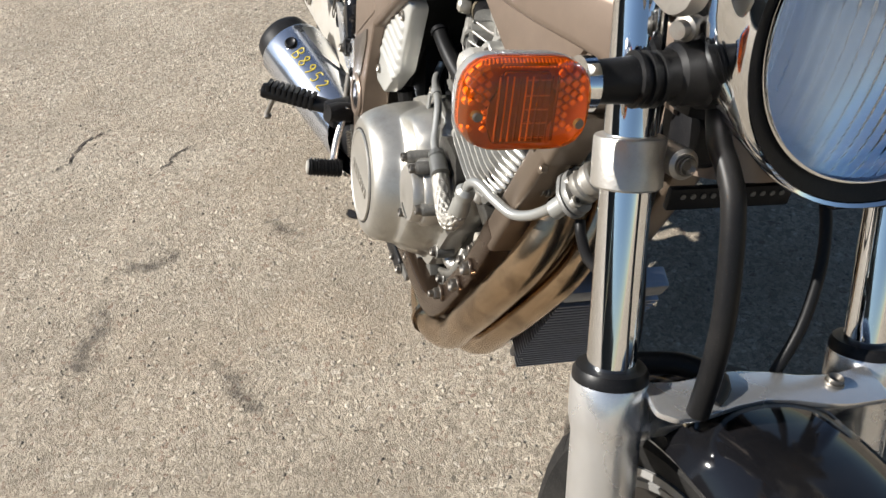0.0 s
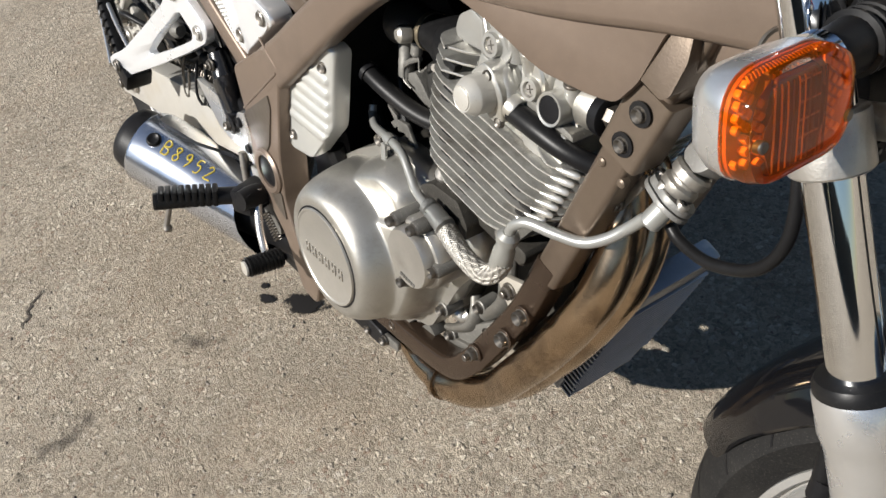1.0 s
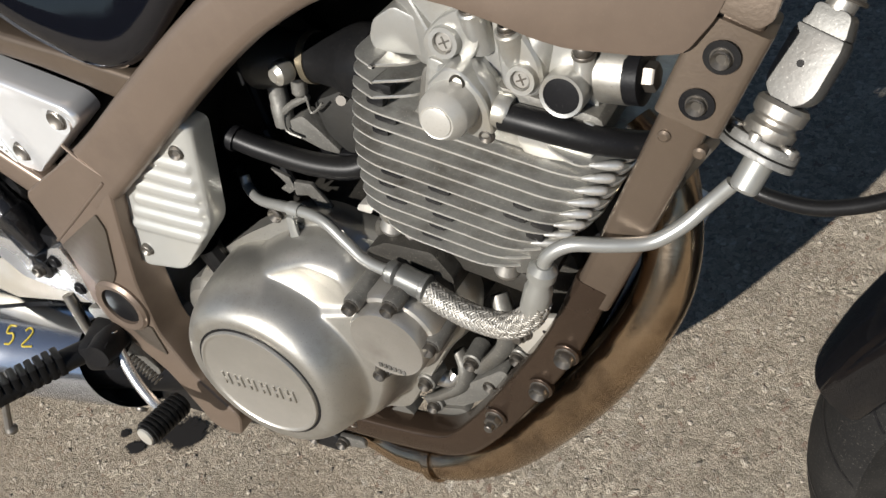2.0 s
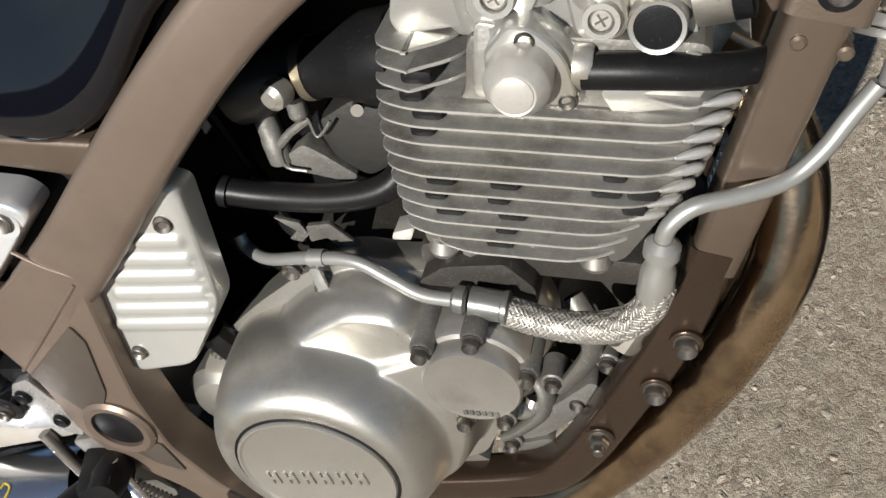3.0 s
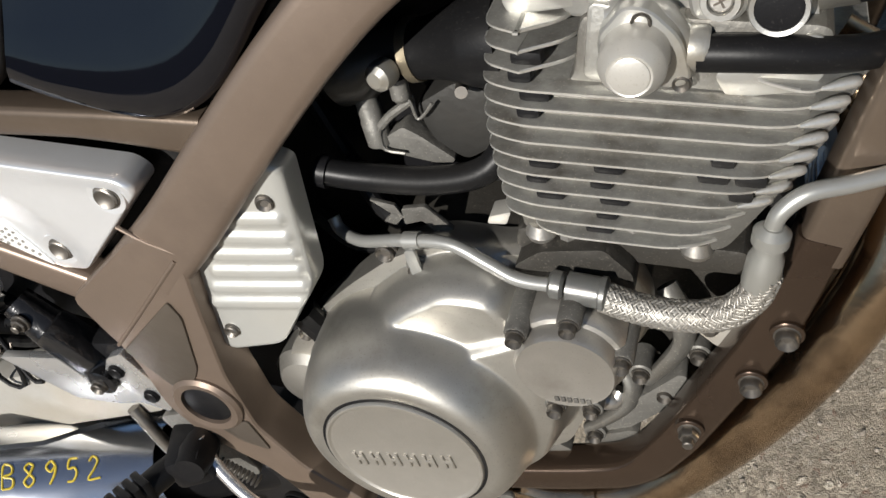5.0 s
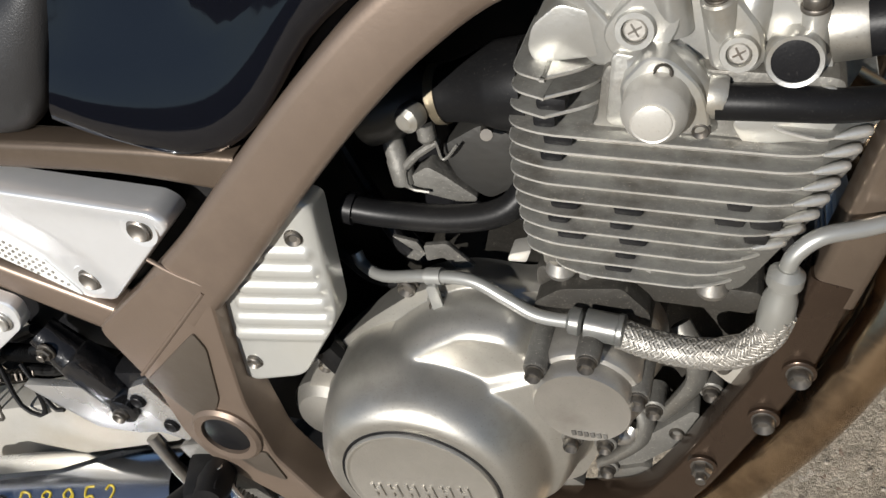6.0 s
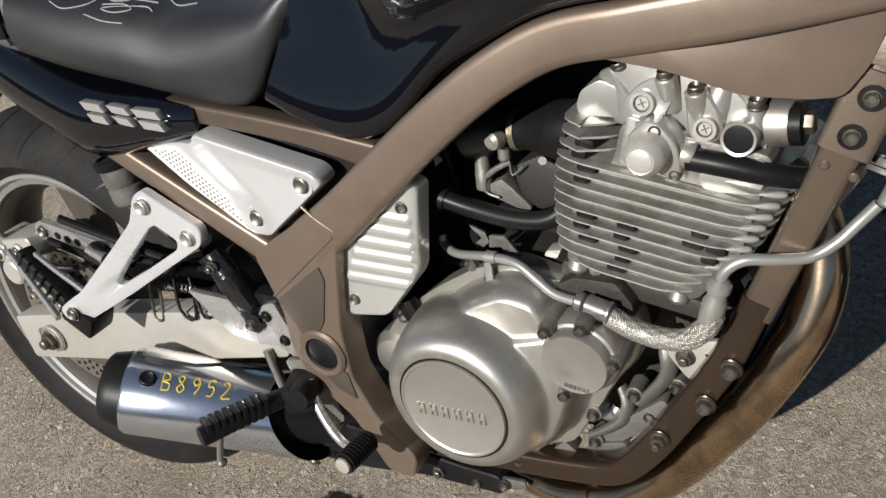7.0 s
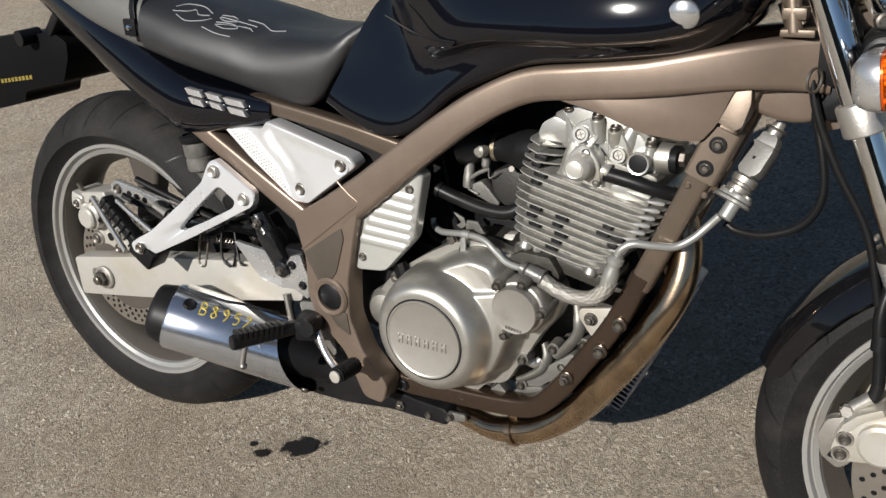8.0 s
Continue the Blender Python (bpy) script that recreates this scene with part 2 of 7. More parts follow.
    base = mixed(mapped(noise_of(28.0, 5.0, 0.6), 0.5, 0.75, 0.0, 0.35), base, (0.331, 0.297, 0.232))
    base = mixed(mapped(noise_of(420.0, 3.0, 0.7), 0.52, 0.70, 0.0, 0.55), base, (0.410, 0.367, 0.294))
    base = mixed(mapped(noise_of(300.0, 3.0, 0.7), 0.55, 0.72, 0.0, 0.7), base, (0.097, 0.085, 0.066))
    nt.links.new(base, b.inputs["Base Color"])
    b.inputs["Roughness"].default_value = 0.88
    b.inputs["Specular IOR Level"].default_value = 0.25
    add = nodes.new("ShaderNodeMath")
    add.operation = "MULTIPLY_ADD"
    add.inputs[1].default_value = 0.12
    fine = nodes.new("ShaderNodeMath")
    fine.operation = "MULTIPLY_ADD"
    fine.inputs[1].default_value = 0.55
    nt.links.new(noise_of(480.0, 4.0, 0.7), fine.inputs[0])
    nt.links.new(noise_of(135.0, 6.0, 0.72), fine.inputs[2])
    nt.links.new(mapped(edge.outputs["Distance"], 0.0, 0.35), add.inputs[0])
    nt.links.new(fine.outputs[0], add.inputs[2])
    raised = nodes.new("ShaderNodeMath")
    raised.operation = "MULTIPLY_ADD"
    raised.inputs[1].default_value = 0.5
    nt.links.new(chip.outputs[0], raised.inputs[0])
    nt.links.new(add.outputs[0], raised.inputs[2])
    bp = nodes.new("ShaderNodeBump")
    bp.inputs["Strength"].default_value, bp.inputs["Distance"].default_value = 1.0, 0.0046
    nt.links.new(raised.outputs[0], bp.inputs["Height"])
    nt.links.new(bp.outputs[0], b.inputs["Normal"])
    return m


ASPHALT = asphalt()


# ---- mesh helpers ----
def spline(points, steps=6):
    """A smooth line through the points (Catmull-Rom)."""
    p = [Vector(q) for q in points]
    p = [2 * p[0] - p[1], *p, 2 * p[-1] - p[-2]]
    out = []
    for i in range(1, len(p) - 2):
        for s in range(steps):
            t = s / steps
            a, b, c, d = p[i - 1], p[i], p[i + 1], p[i + 2]
            out.append(0.5 * (2 * b + (c - a) * t + (2 * a - 5 * b + 4 * c - d) * t * t + (3 * b - a - 3 * c + d) * t**3))
    return out + [p[-2]]


def fillet(points, r, n=4):
    """A closed outline with its corners rounded."""
    out, count = [], len(points)
    for i, q in enumerate(points):
        q = Vector(q[:2])
        a, b = Vector(points[i - 1][:2]) - q, Vector(points[(i + 1) % count][:2]) - q
        d = min(r, a.length * 0.45, b.length * 0.45)
        s, e = q + a.normalized() * d, q + b.normalized() * d
        for k in range(n + 1):
            t = k / n
            out.append(tuple((1 - t) ** 2 * s + 2 * t * (1 - t) * q + t * t * e))
    return out


def loft(rings, closed=True, caps=True):
    """A skin over rings of equally many points."""
    bm = bmesh.new()
    rows = [[bm.verts.new(v) for v in ring] for ring in rings]
    n = len(rows[0])
    for a, b in zip(rows, rows[1:]):
        for i in range(n if closed else n - 1):
            j = (i + 1) % n
            bm.faces.new((a[i], a[j], b[j], b[i]))
    if caps and closed:
        bm.faces.new(list(reversed(rows[0])))
        bm.faces.new(rows[-1])
    bmesh.ops.recalc_face_normals(bm, faces=bm.faces)
    return bm


def merge(*parts):
    """Several bmeshes as one."""
    whole = parts[0]
    for other in parts[1:]:
        made = {v: whole.verts.new(v.co) for v in other.verts}
        for face in other.faces:
            whole.faces.new([made[v] for v in face.verts])
        other.free()
    return whole


def moved(bm, m):
    bmesh.ops.transform(bm, matrix=m, verts=bm.verts)
    return bm


def bevelled(bm, width, seg=2, angle=25):
    if width:
        edges = [e for e in bm.edges if len(e.link_faces) == 2 and e.calc_face_angle(0) > radians(angle)]
        bmesh.ops.bevel(bm, geom=edges, offset=width, segments=seg, profile=0.6, affect="EDGES", clamp_overlap=True)
    return bm


def prism(outline, y0, y1, bevel=0.0015, seg=2, bend=None):
    """A plate with an outline in x and z, from y0 to y1."""
    bm = loft([[(x, y0, z) for x, z in outline], [(x, y1, z) for x, z in outline]])
    bevelled(bm, bevel, seg)
    if bend:
        for v in bm.verts:
            v.co.y += bend(v.co.x, v.co.z)
    return bm


def frames(path):
    """Two directions across a path at each point, carried along without twist."""
    tangents = [(path[min(i + 1, len(path) - 1)] - path[max(i - 1, 0)]).normalized() for i in range(len(path))]
    side = tangents[0].cross(Vector((0, 0, 1)) if abs(tangents[0].z) < 0.9 else Vector((0, 1, 0))).normalized()
    out = []
    for t in tangents:
        side = (side - t * side.dot(t)).normalized()
        out.append((side, t.cross(side)))
    return out


def tube(points, r, n=12, steps=6, flat=1.0):
    """A round bar or hose along a smooth line; r may vary from point to point."""
    path = spline(points, steps) if steps > 1 else [Vector(p) for p in points]
    k = len(path)
    radii = [r] * k if isinstance(r, (int, float)) else list(np.interp(np.linspace(0, 1, k), np.linspace(0, 1, len(r)), r))
    rings = []
    for p, (u, v), rad in zip(path, frames(path), radii):
        rings.append([p + (u * math.cos(a) + v * math.sin(a) * flat) * rad for a in (math.tau * i / n for i in range(n))])
    return loft(rings)


def beam(points, w, h, corner=0.006, steps=5):
    """A box tube with rounded corners along a line; w across in y, h in the plane of the line. w, h may vary."""
    path = spline(points, steps)
    k = len(path)
    ws = [w] * k if isinstance(w, (int, float)) else list(np.interp(np.linspace(0, 1, k), np.linspace(0, 1, len(w)), w))
    hs = [h] * k if isinstance(h, (int, float)) else list(np.interp(np.linspace(0, 1, k), np.linspace(0, 1, len(h)), h))
    rings = []
    for i, p in enumerate(path):
        t = (path[min(i + 1, k - 1)] - path[max(i - 1, 0)]).normalized()
        u = (Vector((0, 1, 0)) - t * t.y).normalized()
        v = t.cross(u)
        a, b = ws[i] / 2, hs[i] / 2
        rings.append([p + u * s + v * q for s, q in fillet([(-a, -b), (a, -b), (a, b), (-a, b)], corner, 3)])
    return loft(rings)


def lathe(profile, centre, axis, n=32, squash=None):
    """A turned body: profile of (radius, way along the axis)."""
    axis = Vector(axis).normalized()
    q = axis.to_track_quat("Z", "Y").to_matrix()
    rings = []
    for r, d in profile:
        rings.append([Vector(centre) + q @ Vector((r * math.cos(a), r * math.sin(a) * (squash or 1), d)) for a in (math.tau * i / n for i in range(n))])
    return loft(rings)


def ring(profile, centre, axis, n=64):
    """A turned body with a closed profile: a rim, a band, a tyre."""
    axis = Vector(axis).normalized()
    q = axis.to_track_quat("Z", "Y").to_matrix()
    rings = []
    for i in range(n + 1):
        a = math.tau * i / n
        rings.append([Vector(centre) + q @ Vector((r * math.cos(a), r * math.sin(a), d)) for r, d in profile])
    bm = loft(rings, caps=False)
    bmesh.ops.remove_doubles(bm, verts=bm.verts, dist=1e-6)
    bmesh.ops.recalc_face_normals(bm, faces=bm.faces)
    return bm


def block(centre, size, bevel=0.002, turn=None):
    x, y, z = (s / 2 for s in size)
    bm = loft([[(-x, -y, -z), (x, -y, -z), (x, y, -z), (-x, y, -z)], [(-x, -y, z), (x, -y, z), (x, y, z), (-x, y, z)]])
    bevelled(bm, bevel)
    return moved(bm, Matrix.Translation(centre) @ (turn or Matrix()))


def part(name, bm, mat, parent, label="", sharp=35):
    """Links a bmesh as one mesh under a thing or a part."""
    me = bpy.data.meshes.new(name)
    bm.to_mesh(me)
    bm.free()
    me.shade_smooth()
    me.set_sharp_from_angle(angle=radians(sharp))
    me.materials.append(mat)
    ob = new(name, me)
    ob.parent = parent
    return tagged(ob, label)


def socket_bolt_mesh(name, r, h, hexed=False, washer=1.2):
    n = 6 if hexed else 20
    head = lathe([(r * 0.96, 0), (r, h * 0.1), (r, h * 0.85), (r * 0.9, h)], (0, 0, 0), (0, 0, 1), n)
    body = merge(head, lathe([(r * washer, -0.001), (r * washer, 0.0006), (r * washer * 0.93, 0.0014)], (0, 0, 0), (0, 0, 1), 20))
    if not hexed:
        face = max((f for f in body.faces if f.normal.z > 0.9), key=lambda f: f.calc_center_median().z)
        bmesh.ops.inset_region(body, faces=[face], thickness=r * 0.42)
        bmesh.ops.translate(body, vec=(0, 0, -h * 0.55), verts=face.verts)
    else:
        body = merge(body, lathe([(r * 0.55, h), (r * 0.55, h * 1.7), (r * 0.45, h * 1.8)], (0, 0, 0), (0, 0, 1), 14))
    me = bpy.data.meshes.new(name)
    body.to_mesh(me)
    body.free()
    me.shade_smooth()
    me.set_sharp_from_angle(angle=radians(35))
    me.materials.append(BOLT)
    return me


BOLTS = {}


def bolt(parent, at, normal=(0, -1, 0), r=0.005, h=0.005, hexed=False, mat=None, label=""):
    """A screw with a socket, or a hexagon nut with its stud, on its washer."""
    key = (r, h, hexed, mat.name if mat else "")
    if key not in BOLTS:
        BOLTS[key] = socket_bolt_mesh("nut" if hexed else "bolt", r, h, hexed)
        if mat:
            BOLTS[key].materials[0] = mat
    ob = new("nut" if hexed else "bolt", BOLTS[key])
    ob.parent = parent
    ob.matrix_basis = Matrix.Translation(at) @ Vector(normal).to_track_quat("Z", "Y").to_matrix().to_4x4()
    return tagged(ob, label)


# ---- ground ----
GROUND = 0.010


def build_ground():
    bm = bmesh.new()
    bmesh.ops.create_grid(bm, x_segments=8, y_segments=8, size=400)
    me = bpy.data.meshes.new("ground")
    bm.to_mesh(me)
    bm.free()
    me.materials.append(ASPHALT)
    ground_ob = new("ground", me)
    ground_ob.location.z = GROUND
    return tagged(ground_ob, "sunlit worn grey-brown asphalt with loose fine gravel", "ground", kind="structure")


ground = build_ground()


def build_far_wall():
    """A plain dark wall far behind the camera, unseen, added to darken reflections."""
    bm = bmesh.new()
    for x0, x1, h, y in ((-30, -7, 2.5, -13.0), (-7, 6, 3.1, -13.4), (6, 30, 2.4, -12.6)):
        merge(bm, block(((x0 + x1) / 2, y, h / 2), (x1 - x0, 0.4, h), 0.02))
    me = bpy.data.meshes.new("unseen_wall")
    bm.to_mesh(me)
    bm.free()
    me.materials.append(material("dark_wall_surface", (0.055, 0.050, 0.043), 0.85, 0.0, 0.3, 6, 0.002, 40, (0.03, 0.028, 0.025), 0.5, dirt_scale=0.6))
    return tagged(new("unseen_wall", me), "unseen dark wall added to darken reflections on the motorcycle", "wall", kind="structure")


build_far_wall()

# ---- the motorcycle: x ahead, y to its left, z up along its own leaning plane ----
bike = tagged(new("motorcycle"), "black and bronze naked motorcycle leaning on its side stand on asphalt", "motorcycle")
bike.matrix_world = pose(0, 0, 0, -13.73)

REAR, FRONT = Vector((-0.010, 0.006, 0.334)), Vector((1.43, -0.002, 0.2965))


# wheels
def wheel(name, centre, tyre_r, tyre_w, rim_r, rim_w, label, spoke_turn):
    rw = rim_w / 2
    lip = [(rim_r, -rw), (rim_r + 0.001, -rw + 0.006), (rim_r - 0.004, -rw + 0.013), (rim_r - 0.020, -rw + 0.022), (rim_r - 0.0215, -rw + 0.018), (rim_r - 0.019, -rw + 0.0085), (rim_r - 0.0125, -rw + 0.0055), (rim_r - 0.0110, -rw + 0.0085), (rim_r - 0.0090, -rw + 0.0085), (rim_r - 0.0075, -rw + 0.0015), (rim_r - 0.0060, -rw)]
    rim = part(name, ring(lip, centre, (0, 1, 0), 96), RIM, bike, label)
    part("rim_lip", ring([(r, -d) for r, d in lip], centre, (0, 1, 0), 96), RIM, rim)
    part("rim_barrel", ring([(rim_r - 0.012, -rw + 0.014), (rim_r - 0.020, 0), (rim_r - 0.012, rw - 0.014), (rim_r - 0.021, rw - 0.014), (rim_r - 0.032, rw - 0.030), (rim_r - 0.040, 0), (rim_r - 0.032, -rw + 0.030), (rim_r - 0.021, -rw + 0.014)], centre, (0, 1, 0), 96), SPOKE, rim, "dusty grey-brown rim well")
    prof = []
    for i in range(25):
        a = math.pi * (i / 24) * 1.16 - math.pi * 0.08
        prof.append((tyre_r - tyre_w / 2 * 0.93 + math.sin(a) * tyre_w / 2 * 0.93, -math.cos(a) * tyre_w / 2))
    lo = rim_r - 0.002
    prof = [(lo, -rw + 0.004), (lo + 0.012, -rw - 0.004), *[p for p in prof if p[0] > lo + 0.022], (lo + 0.012, rw + 0.004), (lo, rw - 0.004)]
    part("tyre", ring(prof, centre, (0, 1, 0), 128), TYRE, rim, "dusty black road tyre")
    # cut grooves, as narrow dark strips let into the tread
    for k in range(24):
        a0 = math.tau * k / 24
        for side in (-1, 1):
            rows = []
            for s in np.linspace(0.12, 0.83, 9):
                ang = s * math.pi / 2
                rr = tyre_r - tyre_w / 2 * 0.93 + math.cos(ang) * tyre_w / 2 * 0.93 + 0.0004
                yy = side * math.sin(ang) * tyre_w / 2 * 1.003
                aa = a0 + 0.22 * s + (math.pi / 24 if side > 0 else 0)
                wide = 0.0022 * (1 - 0.5 * s) / rr
                rows.append([centre + Vector((rr * math.cos(aa + d), yy, rr * math.sin(aa + d))) for d in (-wide, wide)])
            GROOVES.setdefault(rim, []).append(loft(rows, closed=False))
    part("tread_groove", merge(*GROOVES.pop(rim)), PLASTIC, rim)["kind"] = "stuff"
    hub = part("hub", lathe([(0.02, -0.07), (0.035, -0.07), (0.042, -0.05), (0.045, 0), (0.042, 0.05), (0.035, 0.07), (0.02, 0.07)], centre, (0, 1, 0)), SPOKE, rim)
    for k in range(3):
        a = spoke_turn + math.tau * k / 3
        d, t = Vector((math.cos(a), 0, math.sin(a))), Vector((-math.sin(a), 0, math.cos(a)))
        rows = []
        for s, half, thick in ((0.035, 0.040, 0.026), (0.08, 0.030, 0.020), (0.14, 0.026, 0.018), (rim_r - 0.034, 0.040, 0.024)):
            rows.append([centre + d * s + t * u + Vector((0, v, 0)) for u, v in fillet([(-half, -thick), (half, -thick), (half, thick), (-half, thick)], 0.010, 3)])
        part("spoke", loft(rows), SPOKE, rim)
    return rim


GROOVES = {}
rear_wheel = wheel("rear_wheel", REAR, 0.3195, 0.150, 0.2330, 0.112, "silver cast rear wheel with three spokes", 1.42)
front_wheel = wheel("front_wheel", FRONT, 0.296, 0.112, 0.2295, 0.086, "silver cast front wheel with three spokes", 2.2)


def brake_disc(parent, centre, y, r, inner):
    holes = []
    disc = part("brake_disc", ring([(inner, -0.0025), (r, -0.0025), (r, 0.0025), (inner, 0.0025)], centre + Vector((0, y, 0)), (0, 1, 0), 72), DISC, parent, "drilled steel brake disc")
    for k in range(36):
        for j, f in enumerate((0.25, 0.5, 0.75)):
            a = math.tau * (k + j / 3) / 36
            rr = inner + (r - inner) * f
            holes.append(lathe([(0.0035, -0.0031), (0.0035, 0.0031)], centre + Vector((rr * math.cos(a), y, rr * math.sin(a))), (0, 1, 0), 8))
    part("drilling", merge(*holes), PLASTIC, parent)["kind"] = "stuff"
    part("disc_carrier", ring([(0.03, -0.006), (inner + 0.004, -0.004), (inner + 0.004, 0.001), (0.03, 0.001)], centre + Vector((0, y, 0)), (0, 1, 0), 48), SPOKE, parent)
    return disc


brake_disc(rear_wheel, REAR, -0.072, 0.120, 0.082)
brake_disc(front_wheel, FRONT, -0.066, 0.168, 0.120)

# swinging arm
arm = part("swingarm", prism(fillet([(-0.092, 0.360), (-0.088, 0.285), (0.10, 0.312), (0.30, 0.346), (0.46, 0.376), (0.47, 0.43), (0.45, 0.438), (0.31, 0.420), (0.12, 0.394)], 0.008), -0.118, -0.082, 0.004), CREAM, bike, "box-section aluminium swingarm, slightly weathered")
part("swingarm", prism(fillet([(-0.092, 0.360), (-0.088, 0.285), (0.30, 0.344), (0.46, 0.372), (0.45, 0.440), (0.31, 0.420)], 0.008), 0.082, 0.118, 0.004), CREAM, bike, "box-section aluminium swingarm, slightly weathered")
part("cross_tube", tube([(0.40, -0.1, 0.40), (0.40, 0.1, 0.40)], 0.035, steps=1), CREAM, bike)
part("adjuster_washer", lathe([(0.022, 0), (0.022, 0.004), (0.020, 0.005)], (-0.010, -0.120, 0.334), (0, -1, 0)), ALU, arm, "large steel washer")
bolt(arm, (-0.010, -0.125, 0.334), (0, -1, 0), 0.014, 0.010, True)
part("axle_slot", prism(fillet([(-0.045, 0.347), (-0.045, 0.322), (0.012, 0.322), (0.012, 0.347)], 0.01), -0.1195, -0.1175, 0), ALU_DARK, arm)

# rear brake
def rear_caliper():
    """A two-pot caliper on its carrier above the axle, with the drilled stay that holds it."""
    body = merge(prism(fillet([(-0.060, 0.462), (-0.064, 0.484), (-0.040, 0.492), (-0.012, 0.496), (0.020, 0.500), (0.026, 0.482), (0.006, 0.462), (-0.010, 0.448), (-0.040, 0.440)], 0.007), -0.112, -0.056, 0.005, 3),
                 lathe([(0.0255, -0.01), (0.0255, 0.006), (0.022, 0.009)], (-0.022, -0.112, 0.450), (0, -1, 0), 32), block((-0.052, -0.086, 0.476), (0.030, 0.062, 0.030), 0.006, pose(0, 0, 0, 0, 15)))
    cal = part("rear_caliper", body, CREAM, bike, "silver rear brake caliper")
    part("caliper_piston_cap", lathe([(0.0200, 0), (0.0200, 0.006), (0.017, 0.009)], (-0.022, -0.1200, 0.449), (0, -1, 0), 32), CREAM, cal, "smooth round piston cap")
    for at in ((-0.046, -0.117, 0.473), (-0.006, -0.113, 0.480)):
        part("bolt_boss", lathe([(0.011, -0.02), (0.011, 0.003), (0.009, 0.005)], at, (0, -1, 0), 20), CREAM, cal)
        bolt(cal, (at[0], at[1] - 0.004, at[2]), r=0.0065, h=0.004)
    part("bleed_nipple", tube([(-0.050, -0.10, 0.488), (-0.054, -0.105, 0.506)], 0.004, 10, 1), STEEL, cal, "small steel bleed nipple")
    part("banjo_bolt", lathe([(0.008, -0.006), (0.008, 0.004), (0.006, 0.006)], (0.004, -0.113, 0.446), (0, -1, 0), 6), BOLT, cal)
    web = prism(fillet([(0.000, 0.470), (0.022, 0.462), (0.030, 0.436), (0.048, 0.414), (0.046, 0.388), (0.020, 0.380), (-0.006, 0.392), (-0.040, 0.390), (-0.046, 0.408), (-0.020, 0.420), (-0.008, 0.440)], 0.007), -0.100, -0.084, 0.003)
    lug = part("caliper_carrier", web, CREAM, cal, "cast silver caliper carrier")
    for x, z, r in ((-0.030, 0.402, 0.0085), (0.030, 0.419, 0.0075), (0.012, 0.440, 0.006), (0.026, 0.392, 0.007)):
        part("carrier_boss", lathe([(r * 1.5, -0.008), (r * 1.5, 0.004), (r * 1.3, 0.006)], (x, -0.100, z), (0, -1, 0), 20), ALU, lug)
        bolt(lug, (x, -0.106, z), r=r, h=0.004)
    part("carrier_hole", lathe([(0.008, 0), (0.008, 0.0006)], (0.002, -0.1002, 0.408), (0, -1, 0), 16), PLASTIC, lug)


rear_caliper()
stay = part("torque_stay", prism(fillet([(0.014, 0.506), (0.030, 0.517), (0.056, 0.512), (0.150, 0.492), (0.200, 0.478), (0.192, 0.463), (0.120, 0.470), (0.050, 0.476), (0.022, 0.488)], 0.006), -0.090, -0.080, 0.002), PLATE, bike, "flat drilled aluminium brake stay")
for x, z in ((0.062, 0.4955), (0.081, 0.4915), (0.100, 0.488)):
    part("stay_hole", lathe([(0.0058, 0), (0.0058, 0.0006)], (x, -0.0903, z), (0, -1, 0), 14), PLASTIC, stay)
bolt(stay, (0.034, -0.090, 0.501), r=0.008, h=0.005)
part("brake_hose", tube([(0.004, -0.117, 0.446), (0.030, -0.118, 0.462), (0.085, -0.100, 0.452), (0.150, -0.090, 0.470), (0.230, -0.088, 0.470), (0.300, -0.100, 0.468), (0.372, -0.108, 0.486)], 0.0050, 12, 5), RUBBER, bike, "black rubber rear brake hose")
part("brake_pipe", tube([(0.120, -0.086, 0.476), (0.150, -0.098, 0.488), (0.180, -0.100, 0.470), (0.210, -0.098, 0.474)], 0.0085, 12, 5), RUBBER, bike, "looped black hose behind the peg hanger")
part("pipe_sleeve", tube([(0.140, -0.102, 0.486), (0.170, -0.104, 0.476)], 0.0098, 14, 1), ALU_DARK, bike, "grey metal hose sleeve")
spring = [(0.245 + 0.075 * k / 60, -0.108 + 0.0055 * math.cos(k * math.tau / 6), 0.4465 + 0.004 * k / 60 + 0.0055 * math.sin(k * math.tau / 6)) for k in range(61)]
part("return_spring", tube(spring, 0.0013, 6, 1), BOLT, bike, "dark coiled brake light spring")
part("wire_hook", tube([(0.254, -0.112, 0.462), (0.248, -0.116, 0.440), (0.243, -0.118, 0.404), (0.256, -0.118, 0.402), (0.262, -0.116, 0.425), (0.267, -0.114, 0.448)], 0.0020, 8, 4), BOLT, bike, "bent dark steel wire hook")

# rear shock reservoir and bits behind the hanger
res = part("shock_reservoir", lathe([(0.022, 0), (0.024, 0.004), (0.024, 0.020), (0.022, 0.022), (0.024, 0.026), (0.024, 0.044), (0.020, 0.048)], (0.262, -0.095, 0.565), (-0.12, 0, 1)), ALU_DARK, bike, "grey shock absorber head with black cap")
part("reservoir_cap", lathe([(0.0255, 0), (0.027, 0.003), (0.027, 0.010), (0.022, 0.013), (0.020, 0.010)], (0.256, -0.095, 0.611), (-0.12, 0, 1)), PLASTIC, res, "black cap")
part("shock_body", tube([(0.262, -0.09, 0.57), (0.29, -0.06, 0.50), (0.32, -0.03, 0.42)], 0.020, steps=3), ALU_DARK, bike)
part("inner_fender", loft([[Vector((0.365 * math.cos(a), y, 0.345 + 0.365 * math.sin(a))) for y in (-0.085, -0.06, 0, 0.06, 0.085)] for a in np.linspace(0.15, 1.15, 14)], closed=False), PLASTIC, bike, "black plastic inner mudguard")

